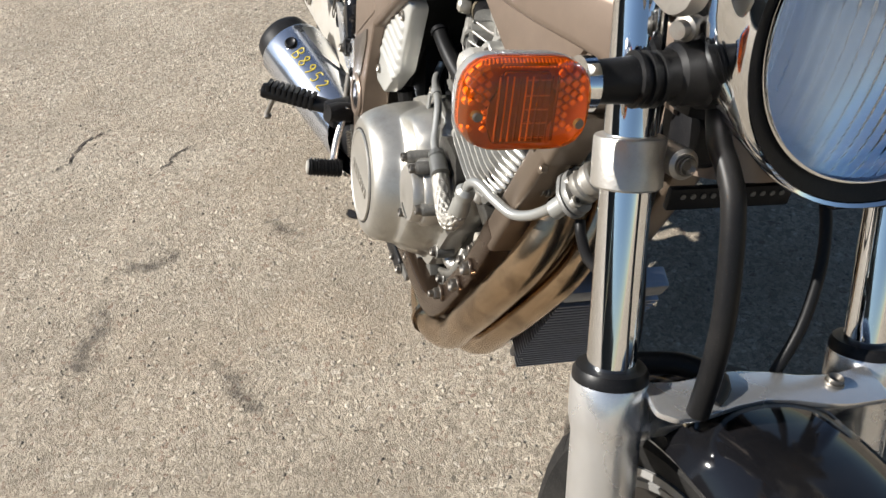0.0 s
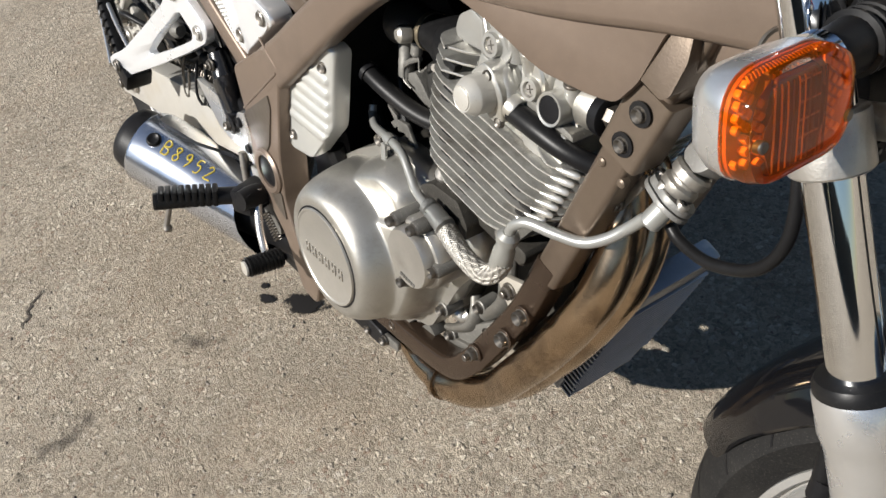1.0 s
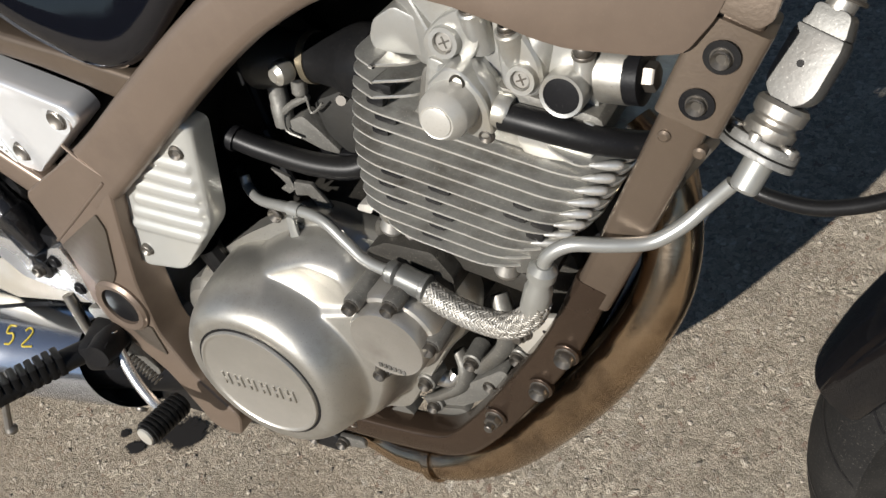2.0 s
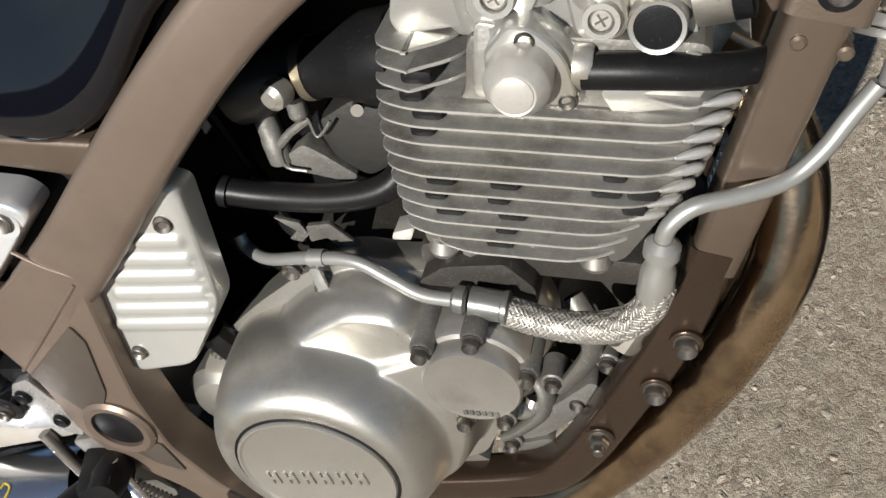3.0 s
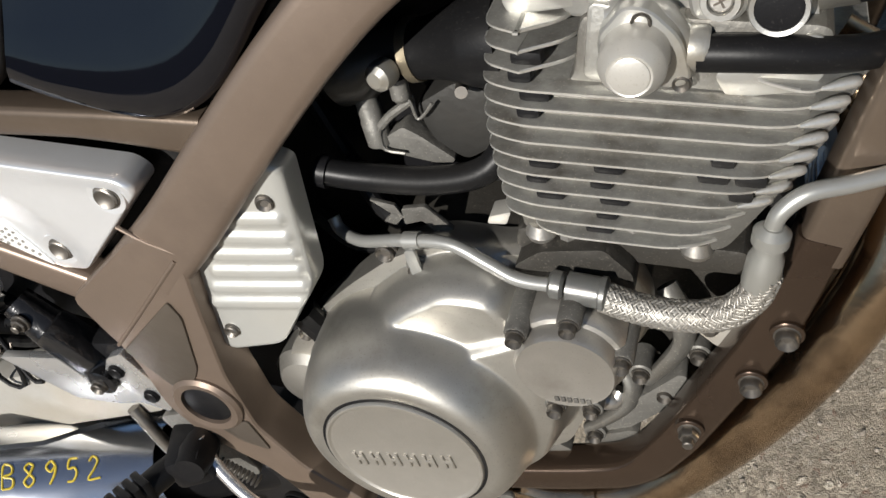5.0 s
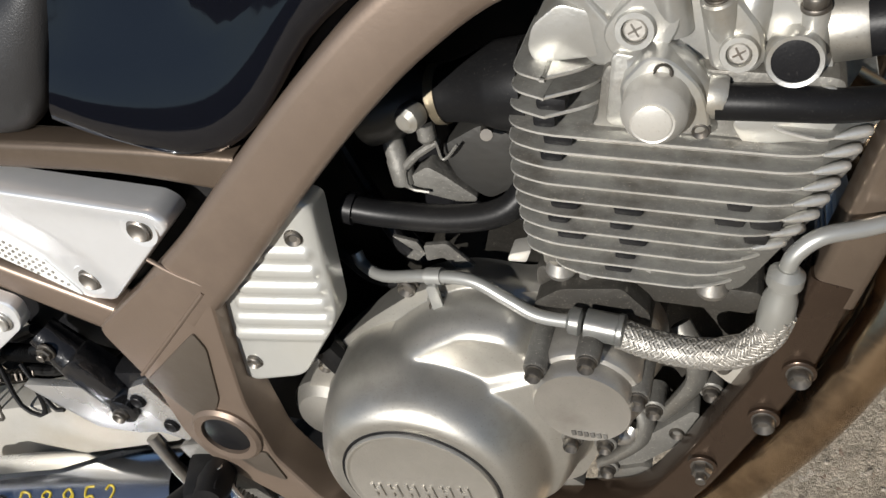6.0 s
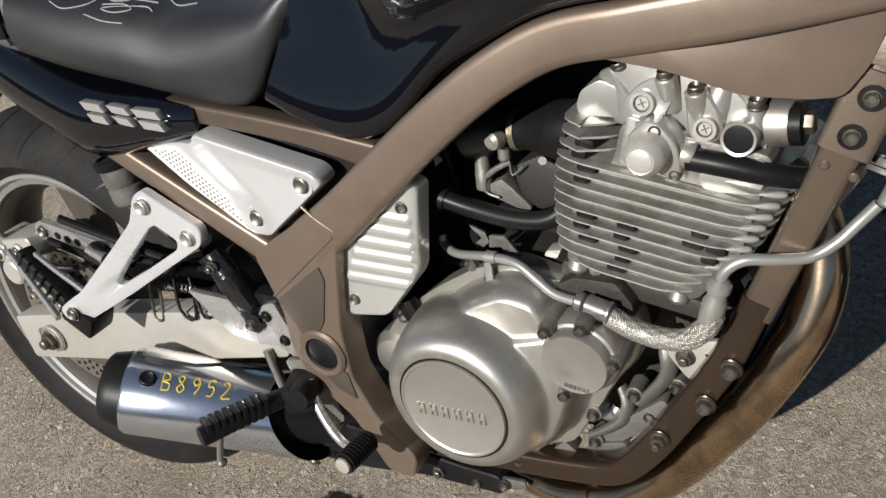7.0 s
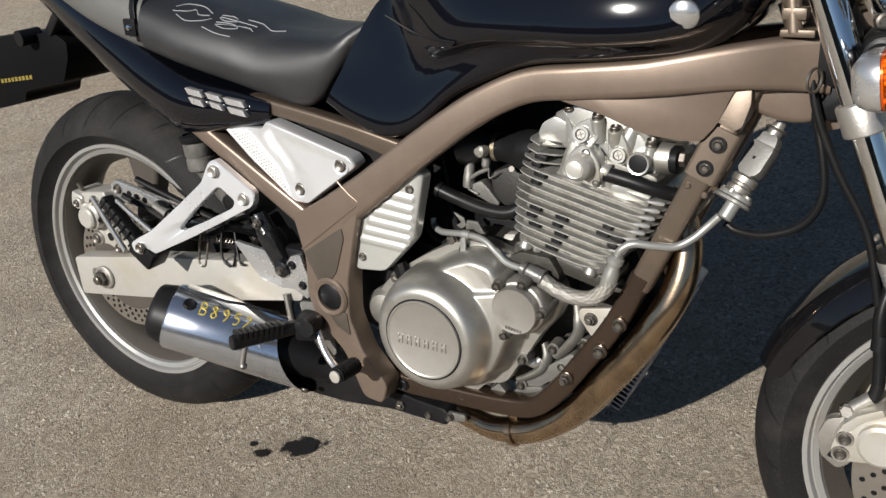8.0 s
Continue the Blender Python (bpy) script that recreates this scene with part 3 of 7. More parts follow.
# pillion peg hanger
def hang(x):
    return float(np.interp(x, (0.17, 0.33, 0.40), (-0.200, -0.132, -0.126)))


def reach(poly, cx, cz, a):
    """Where a ray from a middle point first leaves an outline."""
    best, dx, dz = 0.0, math.cos(a), math.sin(a)
    for (x0, z0), (x1, z1) in zip(poly, poly[1:] + poly[:1]):
        ex, ez = x1 - x0, z1 - z0
        det = dx * ez - dz * ex
        if abs(det) > 1e-12:
            t = ((x0 - cx) * ez - (z0 - cz) * ex) / det
            u = ((x0 - cx) * dz - (z0 - cz) * dx) / det
            if t > 0 and -1e-6 <= u <= 1 + 1e-6:
                best = max(best, t)
    return cx + dx * best, cz + dz * best


HANG_OUT = fillet([(0.327, 0.598), (0.396, 0.549), (0.391, 0.528), (0.341, 0.502), (0.271, 0.466), (0.217, 0.441), (0.202, 0.434), (0.180, 0.442), (0.177, 0.458), (0.188, 0.466), (0.211, 0.478), (0.262, 0.523), (0.303, 0.561), (0.317, 0.592)], 0.008)
HANG_HOLE = fillet([(0.327, 0.554), (0.355, 0.532), (0.349, 0.520), (0.303, 0.497), (0.262, 0.479), (0.258, 0.485), (0.282, 0.511)], 0.007)
turns = [math.tau * k / 120 for k in range(120)] + [math.atan2(q[1] - 0.516, q[0] - 0.316) % math.tau for q in HANG_OUT]
turns = sorted(turns)
out_o = [reach(HANG_OUT, 0.316, 0.516, a) for a in turns]
out_h = [reach(HANG_HOLE, 0.316, 0.516, a) for a in turns]
rows = []
for f, d in ((0.0, 0.012), (0.0, 0.0015), (0.03, 0.0), (0.5, -0.0006), (0.96, 0.0), (1.0, 0.0015), (1.0, 0.012), (0.0, 0.012)):
    rows.append([(x0 + (x1 - x0) * f, hang(x0 + (x1 - x0) * f) + d, z0 + (z1 - z0) * f) for (x0, z0), (x1, z1) in zip(out_o, out_h)])
hanger_bm = loft(rows, caps=False)
bmesh.ops.remove_doubles(hanger_bm, verts=hanger_bm.verts, dist=1e-6)
bmesh.ops.recalc_face_normals(hanger_bm, faces=hanger_bm.faces)
hanger = part("peg_hanger", hanger_bm, SHEET, bike, "triangular silver aluminium pillion peg hanger")
bolt(hanger, (0.324, hang(0.324) - 0.0006, 0.578), r=0.009, h=0.004, mat=ALU)
bolt(hanger, (0.374, hang(0.374) - 0.0006, 0.537), r=0.009, h=0.004, mat=ALU)
bolt(hanger, (0.192, hang(0.192) - 0.0006, 0.450), r=0.008, h=0.004)
part("peg_clevis", block((0.188, -0.170, 0.438), (0.05, 0.04, 0.035), 0.005, pose(0, 0, 0, 0, 35)), PLASTIC, hanger, "black clevis")
ppeg = part("pillion_peg", beam([(0.172, -0.172, 0.446), (0.128, -0.164, 0.478), (0.084, -0.156, 0.508)], 0.024, 0.020, 0.006), RUBBER, bike, "folded black rubber pillion footpeg with silver edges")
part("peg_edge", beam([(0.150, -0.188, 0.436), (0.100, -0.172, 0.470), (0.056, -0.158, 0.500), (0.046, -0.154, 0.506)], 0.007, 0.009, 0.002, 3), PLATE, ppeg, "silver edge")
part("peg_edge", beam([(0.203, -0.172, 0.474), (0.160, -0.168, 0.494), (0.118, -0.162, 0.513)], 0.006, 0.007, 0.002, 3), PLATE, ppeg, "silver edge")
for k in range(7):
    f = k / 6
    part("peg_rib", block((0.164 - 0.074 * f, -0.184 + 0.016 * f, 0.452 + 0.052 * f), (0.0035, 0.006, 0.022), 0.001, pose(0, 0, 0, 0, 48)), RUBBER, ppeg)

# frame
def both(name, make, mat, label=""):
    """The same piece on both sides; the far one mirrored."""
    a = part(name, make(), mat, bike, label)
    bm = make()
    bmesh.ops.scale(bm, vec=(1, -1, 1), verts=bm.verts)
    bmesh.ops.reverse_faces(bm, faces=bm.faces)
    part(name, bm, mat, bike, label)
    return a


spar = both("frame_spar", lambda: beam([(1.185, -0.040, 0.770), (1.15, -0.052, 0.771), (1.09, -0.076, 0.768), (1.0, -0.095, 0.755), (0.92, -0.1, 0.747), (0.855, -0.1, 0.739), (0.803, -0.104, 0.718), (0.750, -0.108, 0.686), (0.676, -0.111, 0.632), (0.607, -0.113, 0.579), (0.552, -0.114, 0.541)],
                                       0.030, [0.066, 0.060, 0.050, 0.043, 0.042, 0.042, 0.043, 0.044, 0.048, 0.052, 0.056], 0.009), BRONZE, "bronze painted box-section frame spar")
pivot = both("pivot_plate", lambda: prism(fillet([(0.462, 0.518), (0.556, 0.572), (0.590, 0.555), (0.574, 0.50), (0.556, 0.43), (0.552, 0.365), (0.572, 0.31), (0.612, 0.262), (0.60, 0.228), (0.565, 0.232), (0.535, 0.305), (0.488, 0.352), (0.474, 0.392), (0.478, 0.448)], 0.010), -0.1165, -0.078, 0.004, 3), BRONZE, "bronze painted frame pivot plate")
PIVOT_SHIFT = Matrix.Translation((0.007, -0.012, 0.006))
pivot.matrix_basis = PIVOT_SHIFT
part("weld_bead", tube([(0.560, -0.1272, 0.588), (0.577, -0.1278, 0.573), (0.596, -0.1265, 0.559)], 0.0017, 8, 4), BRONZE, spar)
part("plate_rib", tube([(0.474, -0.1160, 0.466), (0.515, -0.1165, 0.497), (0.566, -0.1165, 0.536), (0.583, -0.1160, 0.549)], 0.0017, 8, 4), BRONZE, pivot)
part("pivot_panel", prism(fillet([(0.478, 0.462), (0.553, 0.512), (0.556, 0.495), (0.537, 0.440), (0.528, 0.428), (0.503, 0.412)], 0.004), -0.1185, -0.112, 0.001), material("scratched_bronze_sheet", (0.125, 0.105, 0.085), 0.36, 0.6, 0.15, 30, 0.0003, 120, (0.09, 0.075, 0.06), 0.5), pivot, "scratched dull bronze cover panel")
part("pivot_panel", prism(fillet([(0.512, 0.372), (0.548, 0.374), (0.552, 0.336), (0.528, 0.348)], 0.004), -0.1185, -0.112, 0.001), bpy.data.materials["scratched_bronze_sheet"], pivot, "scratched dull bronze cover panel")
part("pivot_boss", ring([(0.021, 0), (0.031, 0), (0.031, 0.007), (0.028, 0.010), (0.022, 0.009)], (0.521, -0.112, 0.396), (0, -1, 0), 40), BRONZE, pivot)
part("pivot_cap", lathe([(0.021, 0), (0.021, 0.006), (0.018, 0.008)], (0.521, -0.112, 0.396), (0, -1, 0)), PLASTIC, pivot, "round black plug")
bolt(pivot, (0.480, -0.11, 0.368), r=0.008, h=0.004)

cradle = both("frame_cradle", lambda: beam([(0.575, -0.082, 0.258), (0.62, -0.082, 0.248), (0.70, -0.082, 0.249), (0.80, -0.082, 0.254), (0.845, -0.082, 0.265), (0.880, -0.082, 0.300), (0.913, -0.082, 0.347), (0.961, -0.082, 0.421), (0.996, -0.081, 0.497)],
                                           0.030, [0.034, 0.032, 0.029, 0.029, 0.029, 0.030, 0.030, 0.029, 0.028], 0.006), BRONZE_DARK, "lower frame cradle in a darker bronze")
cradle.matrix_basis = Matrix.Translation((0.0, 0.007, 0.0045))
downtube = both("downtube", lambda: beam([(0.990, -0.081, 0.484), (1.011, -0.080, 0.530), (1.043, -0.077, 0.603), (1.073, -0.073, 0.672), (1.098, -0.062, 0.732), (1.11, -0.058, 0.76)], 0.0315, [0.0295, 0.0295, 0.0295, 0.031, 0.032, 0.03], 0.006), BRONZE_TUBE, "bronze painted frame downtube")
downtube.matrix_basis = Matrix.Translation((0.002, 0.008, 0.002))
for at in ((0.971, -0.098, 0.427), (0.945, -0.098, 0.382), (0.897, -0.098, 0.329)):
    part("bolt_boss", lathe([(0.0105, -0.004), (0.0105, 0.002), (0.009, 0.003)], at, (0, -1, 0), 20), BRONZE_DARK, cradle)
    bolt(cradle, (at[0], at[1] - 0.002, at[2]), (0, -1, 0), 0.0072, 0.008, at[0] < 0.9)
for at in ((0.598, -0.098, 0.249), (0.622, -0.098, 0.248)):
    bolt(cradle, at, r=0.0085, h=0.003, mat=PLASTIC)
joint = part("tube_joint", merge(beam([(1.058, -0.076, 0.636), (1.071, -0.074, 0.666), (1.084, -0.072, 0.696)], 0.036, 0.040, 0.005, 3)), BRONZE_CAST, bike, "bolted bronze downtube joint")
joint.matrix_basis = Matrix.Translation((0.002, 0.009, 0.0))
for at in ((1.078, -0.0925, 0.680), (1.065, -0.0935, 0.651)):
    part("bolt_seat", ring([(0.0064, 0), (0.0100, 0), (0.0100, 0.001), (0.0064, 0.001)], at, (0, -1, 0.0), 28), PLASTIC, joint)
    bolt(joint, at, (0, -1, 0), 0.0056, 0.005)
for at in ((1.046, -0.092, 0.628), (1.066, -0.091, 0.618)):
    part("joint_lug", lathe([(0.0042, -0.004), (0.0040, 0.002), (0.0025, 0.0032)], at, (0, -1, 0), 14), BRONZE_CAST, joint)
part("head_gusset", prism(fillet([(1.0745, 0.708), (1.080, 0.730), (1.092, 0.745), (1.112, 0.745), (1.113, 0.728), (1.106, 0.703), (1.099, 0.6985)], 0.003), -0.090, -0.05, 0.002, 2, lambda x, z: 0.22 * (z - 0.690)), BRONZE_CAST, bike, "rough cast bronze headstock gusset")
WEB = fillet([(0.870, 0.730), (0.903, 0.722), (0.938, 0.714), (0.963, 0.705), (0.983, 0.696), (1.002, 0.690), (1.04, 0.684), (1.062, 0.684), (1.078, 0.704), (1.095, 0.745), (1.13, 0.752), (1.0, 0.745), (0.93, 0.735)], 0.006)
both("frame_web", lambda: prism(WEB, -0.1085, -0.080, 0.002, 2, lambda x, z: float(np.interp(x, (0.88, 0.95, 1.0, 1.09, 1.15), (0, 0.001, 0.005, 0.024, 0.048)))), BRONZE, "bronze frame web below the tank")
part("head_tube", tube([(1.205, 0, 0.70), (1.150, 0, 0.84)], 0.036, 24, 1), BRONZE, bike, "bronze steering head tube")
part("head_brace", beam([(1.10, -0.045, 0.745), (1.15, -0.038, 0.728), (1.19, -0.025, 0.735)], 0.03, 0.05, 0.008), BRONZE, bike)

both("seat_rail", lambda: beam([(0.655, -0.1, 0.637), (0.56, -0.1, 0.661), (0.43, -0.098, 0.682), (0.30, -0.095, 0.70), (0.15, -0.09, 0.73)], 0.026, [0.030, 0.022, 0.022, 0.02, 0.02], 0.005), BRONZE_TUBE, "bronze upper seat rail")
both("seat_rail", lambda: beam([(0.49, -0.1, 0.506), (0.40, -0.1, 0.562), (0.30, -0.098, 0.622), (0.20, -0.095, 0.68)], 0.028, [0.034, 0.030, 0.028, 0.026], 0.006), BRONZE, "bronze lower seat rail")

# side plate
def resampled(outline, n):
    """The same closed outline with n even points."""
    pts = [Vector(p) for p in outline] + [Vector(outline[0])]
    lengths = np.cumsum([0] + [(b - a).length for a, b in zip(pts, pts[1:])])
    return [tuple(float(np.interp(t, lengths, [p[k] for p in pts])) for k in (0, 1)) for t in np.linspace(0, lengths[-1], n, endpoint=False)]


def inside(x, z, poly):
    odd = False
    for (x0, z0), (x1, z1) in zip(poly, poly[1:] + poly[:1]):
        if (z0 > z) != (z1 > z) and x < x0 + (z - z0) / (z1 - z0) * (x1 - x0):
            odd = not odd
    return odd


BORDER = [(0.388, 0.650), (0.420, 0.616), (0.446, 0.588), (0.457, 0.562), (0.462, 0.536)]


def plate_y(x, z):
    """The plate swells outward from its flat perforated strip."""
    line = float(np.interp(-z, [-q[1] for q in BORDER], [q[0] for q in BORDER]))
    d = min(1.0, max(0.0, (x - line) * 0.75 / 0.050))
    return -0.1105 - 0.0125 * d * d * (3 - 2 * d) - 0.004 * math.exp(-(((z - 0.664 + (x - 0.436) * 0.27) / 0.012) ** 2)) * min(1, max(0, (x - 0.40) / 0.03))


edge_p = resampled(fillet([(0.332, 0.646), (0.418, 0.650), (0.436, 0.666), (0.585, 0.625), (0.593, 0.612), (0.492, 0.541), (0.462, 0.539), (0.385, 0.597)], 0.009), 160)
rows = [[(x, -0.098, z) for x, z in edge_p], [(x, plate_y(x, z) + 0.006, z) for x, z in edge_p]]
for s in (0.993, 0.98, *np.linspace(0.965, 0.03, 34)):
    rows.append([(0.475 + (x - 0.475) * s, plate_y(0.475 + (x - 0.475) * s, 0.600 + (z - 0.600) * s) + 0.004 * max(0, 1 - (1 - s) / 0.025) ** 2, 0.600 + (z - 0.600) * s) for x, z in edge_p])
plate = part("side_plate", loft(rows), SHEET, bike, "smooth silver side plate with a perforated rear strip", 60)
STRIP = [(0.342, 0.6425), (0.386, 0.644), (0.418, 0.612), (0.443, 0.586), (0.454, 0.560), (0.459, 0.5445), (0.389, 0.600)]
part("perforated_strip", prism(fillet(STRIP, 0.004), -0.1122, -0.108, 0.0004), material("pale_silver_sheet", (0.88, 0.88, 0.86), 0.45, 0.3, 0.05, 60), plate, "pale perforated strip")
dots = []
for i in range(-4, 30):
    for j in range(-4, 14):
        x = 0.350 + (i + 0.5 * (j % 2)) * 0.0056 * 0.735 + j * 0.0052 * 0.68
        z = 0.6375 - (i + 0.5 * (j % 2)) * 0.0056 * 0.68 + j * 0.0052 * 0.735
        if all(inside(x + dx, z + dz, STRIP) for dx, dz in ((0.003, 0), (-0.003, 0), (0, 0.003), (0, -0.003))):
            dots.append(ring([(0.0007, 0.0), (0.0016, 0.0), (0.0014, 0.0007), (0.0009, 0.0007)], (x, -0.1122, z), (0, -1, 0), 8))
part("perforation", merge(*dots), ALU, plate)["kind"] = "stuff"
for x, z in ((0.566, 0.611), (0.480, 0.563)):
    at = (x, plate_y(x, z) - 0.0002, z)
    part("dished_seat", ring([(0.008, -0.002), (0.0150, -0.002), (0.0140, 0.0014), (0.0095, 0.0006)], at, (0, -1, 0), 30), SHEET, plate)
    bolt(plate, at, r=0.0085, h=0.004, mat=STEEL)

# ribbed guard
GUARD = [(0.687, 0.614), (0.694, 0.605), (0.672, 0.507), (0.620, 0.452), (0.570, 0.447), (0.561, 0.458), (0.577, 0.510), (0.597, 0.553)]


def guard_bend(x, z):
    d = x - (0.658 + 0.20 * (z - 0.45))
    return 0.9 * (math.sqrt(d * d + 0.006 ** 2) + d) / 2


def bump_at(x, z, pts, r, height):
    """A smooth ridge round a line of points."""
    best = 9.0
    for (x0, z0), (x1, z1) in zip(pts, pts[1:]):
        dx, dz = x1 - x0, z1 - z0
        t = max(0.0, min(1.0, ((x - x0) * dx + (z - z0) * dz) / (dx * dx + dz * dz)))
        best = min(best, math.hypot(x - x0 - t * dx, z - z0 - t * dz))
    return height * math.exp(-((best / r) ** 4))


GUARD_RIBS = [[(0.648, 0.573), (0.674, 0.570)], [(0.628, 0.559), (0.672, 0.554)], [(0.613, 0.544), (0.670, 0.539)], [(0.603, 0.529), (0.667, 0.524)], [(0.594, 0.514), (0.664, 0.509)], [(0.586, 0.499), (0.655, 0.495)]]


def guard_y(x, z):
    return -0.112 + guard_bend(x, z) - max(bump_at(x, z, r, 0.0054, 0.0027) for r in GUARD_RIBS)


edge_g = resampled(fillet(GUARD, 0.010), 180)
gx, gz = 0.627, 0.525
rows = [[(x, -0.092 + guard_bend(x, z), z) for x, z in edge_g], [(x, -0.106 + guard_bend(x, z), z) for x, z in edge_g]]
for s in (0.99, 0.975, *np.linspace(0.95, 0.03, 48)):
    rows.append([(gx + (x - gx) * s, guard_y(gx + (x - gx) * s, gz + (z - gz) * s) + 0.004 * max(0, 1 - (1 - s) / 0.03) ** 2, gz + (z - gz) * s) for x, z in edge_g])
guard = part("ribbed_guard", loft(rows), SILVER, bike, "silver painted guard with pressed ribs", 60)
guard.matrix_basis = Matrix.Translation((0.0, -0.001, 0.0005))
bolt(guard, (0.673, guard_y(0.673, 0.585), 0.585), (0.25, -1, 0), 0.0055, 0.004, mat=STEEL)
bolt(guard, (0.583, -0.112, 0.470), (0, -1, 0), 0.0055, 0.004, mat=STEEL)
part("guard_foot", tube([(0.628, -0.085, 0.462), (0.632, -0.08, 0.435)], 0.012, 10, 1), RUBBER, guard, "rubber mount")

# ---- engine ----
TILT_E = radians(13.7)
CE, SE = math.cos(TILT_E), math.sin(TILT_E)


def E(a, y, b):
    """A place on the cylinder: a ahead, b up along its leaning bore."""
    return Vector((0.92 + a * CE + b * SE, y, 0.55 - a * SE + b * CE))


ENGINE_M = Matrix(((CE, 0, SE, 0.92), (0, 1, 0, 0), (-SE, 0, CE, 0.55), (0, 0, 0, 1)))


def cover_shape(s):
    """The outline of the right engine case, grown or shrunk round its middle."""
    pts = [(0.572, 0.380), (0.588, 0.412), (0.622, 0.444), (0.672, 0.477), (0.724, 0.506), (0.762, 0.512), (0.800, 0.500), (0.812, 0.500), (0.866, 0.494), (0.890, 0.456), (0.884, 0.418), (0.856, 0.388), (0.834, 0.350), (0.812, 0.318), (0.798, 0.293), (0.762, 0.284), (0.745, 0.262), (0.690, 0.250), (0.620, 0.285), (0.585, 0.330)]
    cx, cz = 0.72, 0.37
    return fillet([(cx + (x - cx) * s, cz + (z - cz) * s) for x, z in pts], 0.018, 4)


# oily grime, with the shade near the cylinder put into the dark colour
case = part("crankcase", merge(prism(cover_shape(0.97), -0.056, 0.09, 0.006), prism(fillet([(0.83, 0.50), (0.95, 0.47), (0.96, 0.40), (0.93, 0.31), (0.86, 0.262), (0.74, 0.262), (0.74, 0.50)], 0.03), -0.012, 0.085, 0.010)), material("oily_shaded_casting", (0.060, 0.056, 0.049), 0.42, 0.5, 0.3, 50, 0.0005, 200, (0.025, 0.022, 0.018), 0.6, dirt_scale=25, speck=0.3, speck_color=(0.3, 0.27, 0.22)), bike, "grimy cast aluminium engine crankcase")


PLATEAU = fillet([(0.590, 0.366), (0.606, 0.408), (0.640, 0.440), (0.688, 0.470), (0.722, 0.492), (0.762, 0.506), (0.804, 0.496), (0.818, 0.460), (0.824, 0.415), (0.812, 0.345), (0.780, 0.296), (0.700, 0.262), (0.626, 0.288)], 0.016, 5)
WEB_SEAT = fillet([(0.690, 0.440), (0.716, 0.461), (0.762, 0.462), (0.808, 0.470), (0.842, 0.484), (0.872, 0.470), (0.884, 0.440), (0.872, 0.408), (0.838, 0.392), (0.822, 0.350), (0.806, 0.318), (0.770, 0.300), (0.700, 0.330)], 0.020, 5)


def inward(x, z, poly, width):
    """0 outside an outline, rising to 1 at a given way in from its edge."""
    if not inside(x, z, poly):
        return 0.0
    near = 9.0
    for (x0, z0), (x1, z1) in zip(poly, poly[1:] + poly[:1]):
        dx, dz = x1 - x0, z1 - z0
        t = max(0.0, min(1.0, ((x - x0) * dx + (z - z0) * dz) / (dx * dx + dz * dz)))
        near = min(near, math.hypot(x - x0 - t * dx, z - z0 - t * dz))
    return min(1.0, near / width)


def soft_max(k, *values):
    top = max(values)
    return top + k * math.log(sum(math.exp((v - top) / k) for v in values))


def cover_height(x, z):
    """How far the cover stands out: a deep round drum, a shoulder above it and a web that carries the filter."""
    d = math.hypot(x - 0.708, z - 0.381)
    dome = 0.0
    if d < 0.066:
        dome = 0.0780
    elif d < 0.0945:
        dome = 0.0780 * max(0.0, 1 - ((d - 0.066) / 0.0285) ** 2.5) ** 0.55
    shoulder = (0.035 + 0.12 * max(0.0, 0.115 - d)) * math.sin(inward(x, z, PLATEAU, 0.017) * math.pi / 2) ** 0.8
    w = inward(x, z, WEB_SEAT, 0.019)
    web = (0.0345 + 0.15 * max(0.0, 0.150 - d)) * w * w * (3 - 2 * w)
    return 0.078 + soft_max(0.0045, dome, shoulder, min(web, 0.0505)) - 0.0045 * math.log(3) * max(0.0, 1 - max(dome, shoulder, web) / 0.01)


COVER_EDGE = cover_shape(1.0)
angles = [math.tau * k / 360 for k in range(360)]
rim_c = [(0.708 + 0.0968 * math.cos(a), 0.381 + 0.0968 * math.sin(a)) for a in angles]
edge_c = [reach(COVER_EDGE, 0.708, 0.381, a) for a in angles]
rows = [[(0.708 + (x - 0.708) * 0.985, -0.050, 0.381 + (z - 0.381) * 0.985) for x, z in edge_c], [(x, -0.056, z) for x, z in edge_c], [(x, -0.072, z) for x, z in edge_c]]
for f in (0.98, 0.95, *np.linspace(0.91, 0.0, 44)):
    row = [(x0 + (x1 - x0) * f, z0 + (z1 - z0) * f) for (x0, z0), (x1, z1) in zip(rim_c, edge_c)]
    rows.append([(x, -(0.072 + (cover_height(x, z) - 0.072) * min(1, (1 - f) / 0.05)), z) for x, z in row])
for f in (*np.linspace(0.992, 0.66, 30), 0.64, 0.4, 0.05):
    rows.append([(x, -cover_height(x, z), z) for x, z in ((0.708 + (x - 0.708) * f, 0.381 + (z - 0.381) * f) for x, z in rim_c)])
cover = part("clutch_cover", loft(rows), POLISHED, bike, "polished aluminium clutch cover with a raised round face", 60)
HC = (0.708, 0, 0.381)
face = part("cover_disc", lathe([(0.0600, -0.146), (0.0600, -0.1570), (0.0590, -0.1588), (0.0575, -0.1588), (0.0560, -0.1576), (0.0550, -0.1573)], HC, (0, 1, 0), 96), material("satin_cast_disc", (0.44, 0.42, 0.38), 0.42, 0.8, 0.08, 60, 0.0002, 500, (0.3, 0.28, 0.24), 0.4), cover, "satin disc with raised blank lettering bars")
part("disc_groove", ring([(0.0600, -0.1500), (0.0622, -0.1500), (0.0622, -0.1566), (0.0600, -0.1566)], HC, (0, 1, 0), 96), PLASTIC, cover, "dark gasket groove")
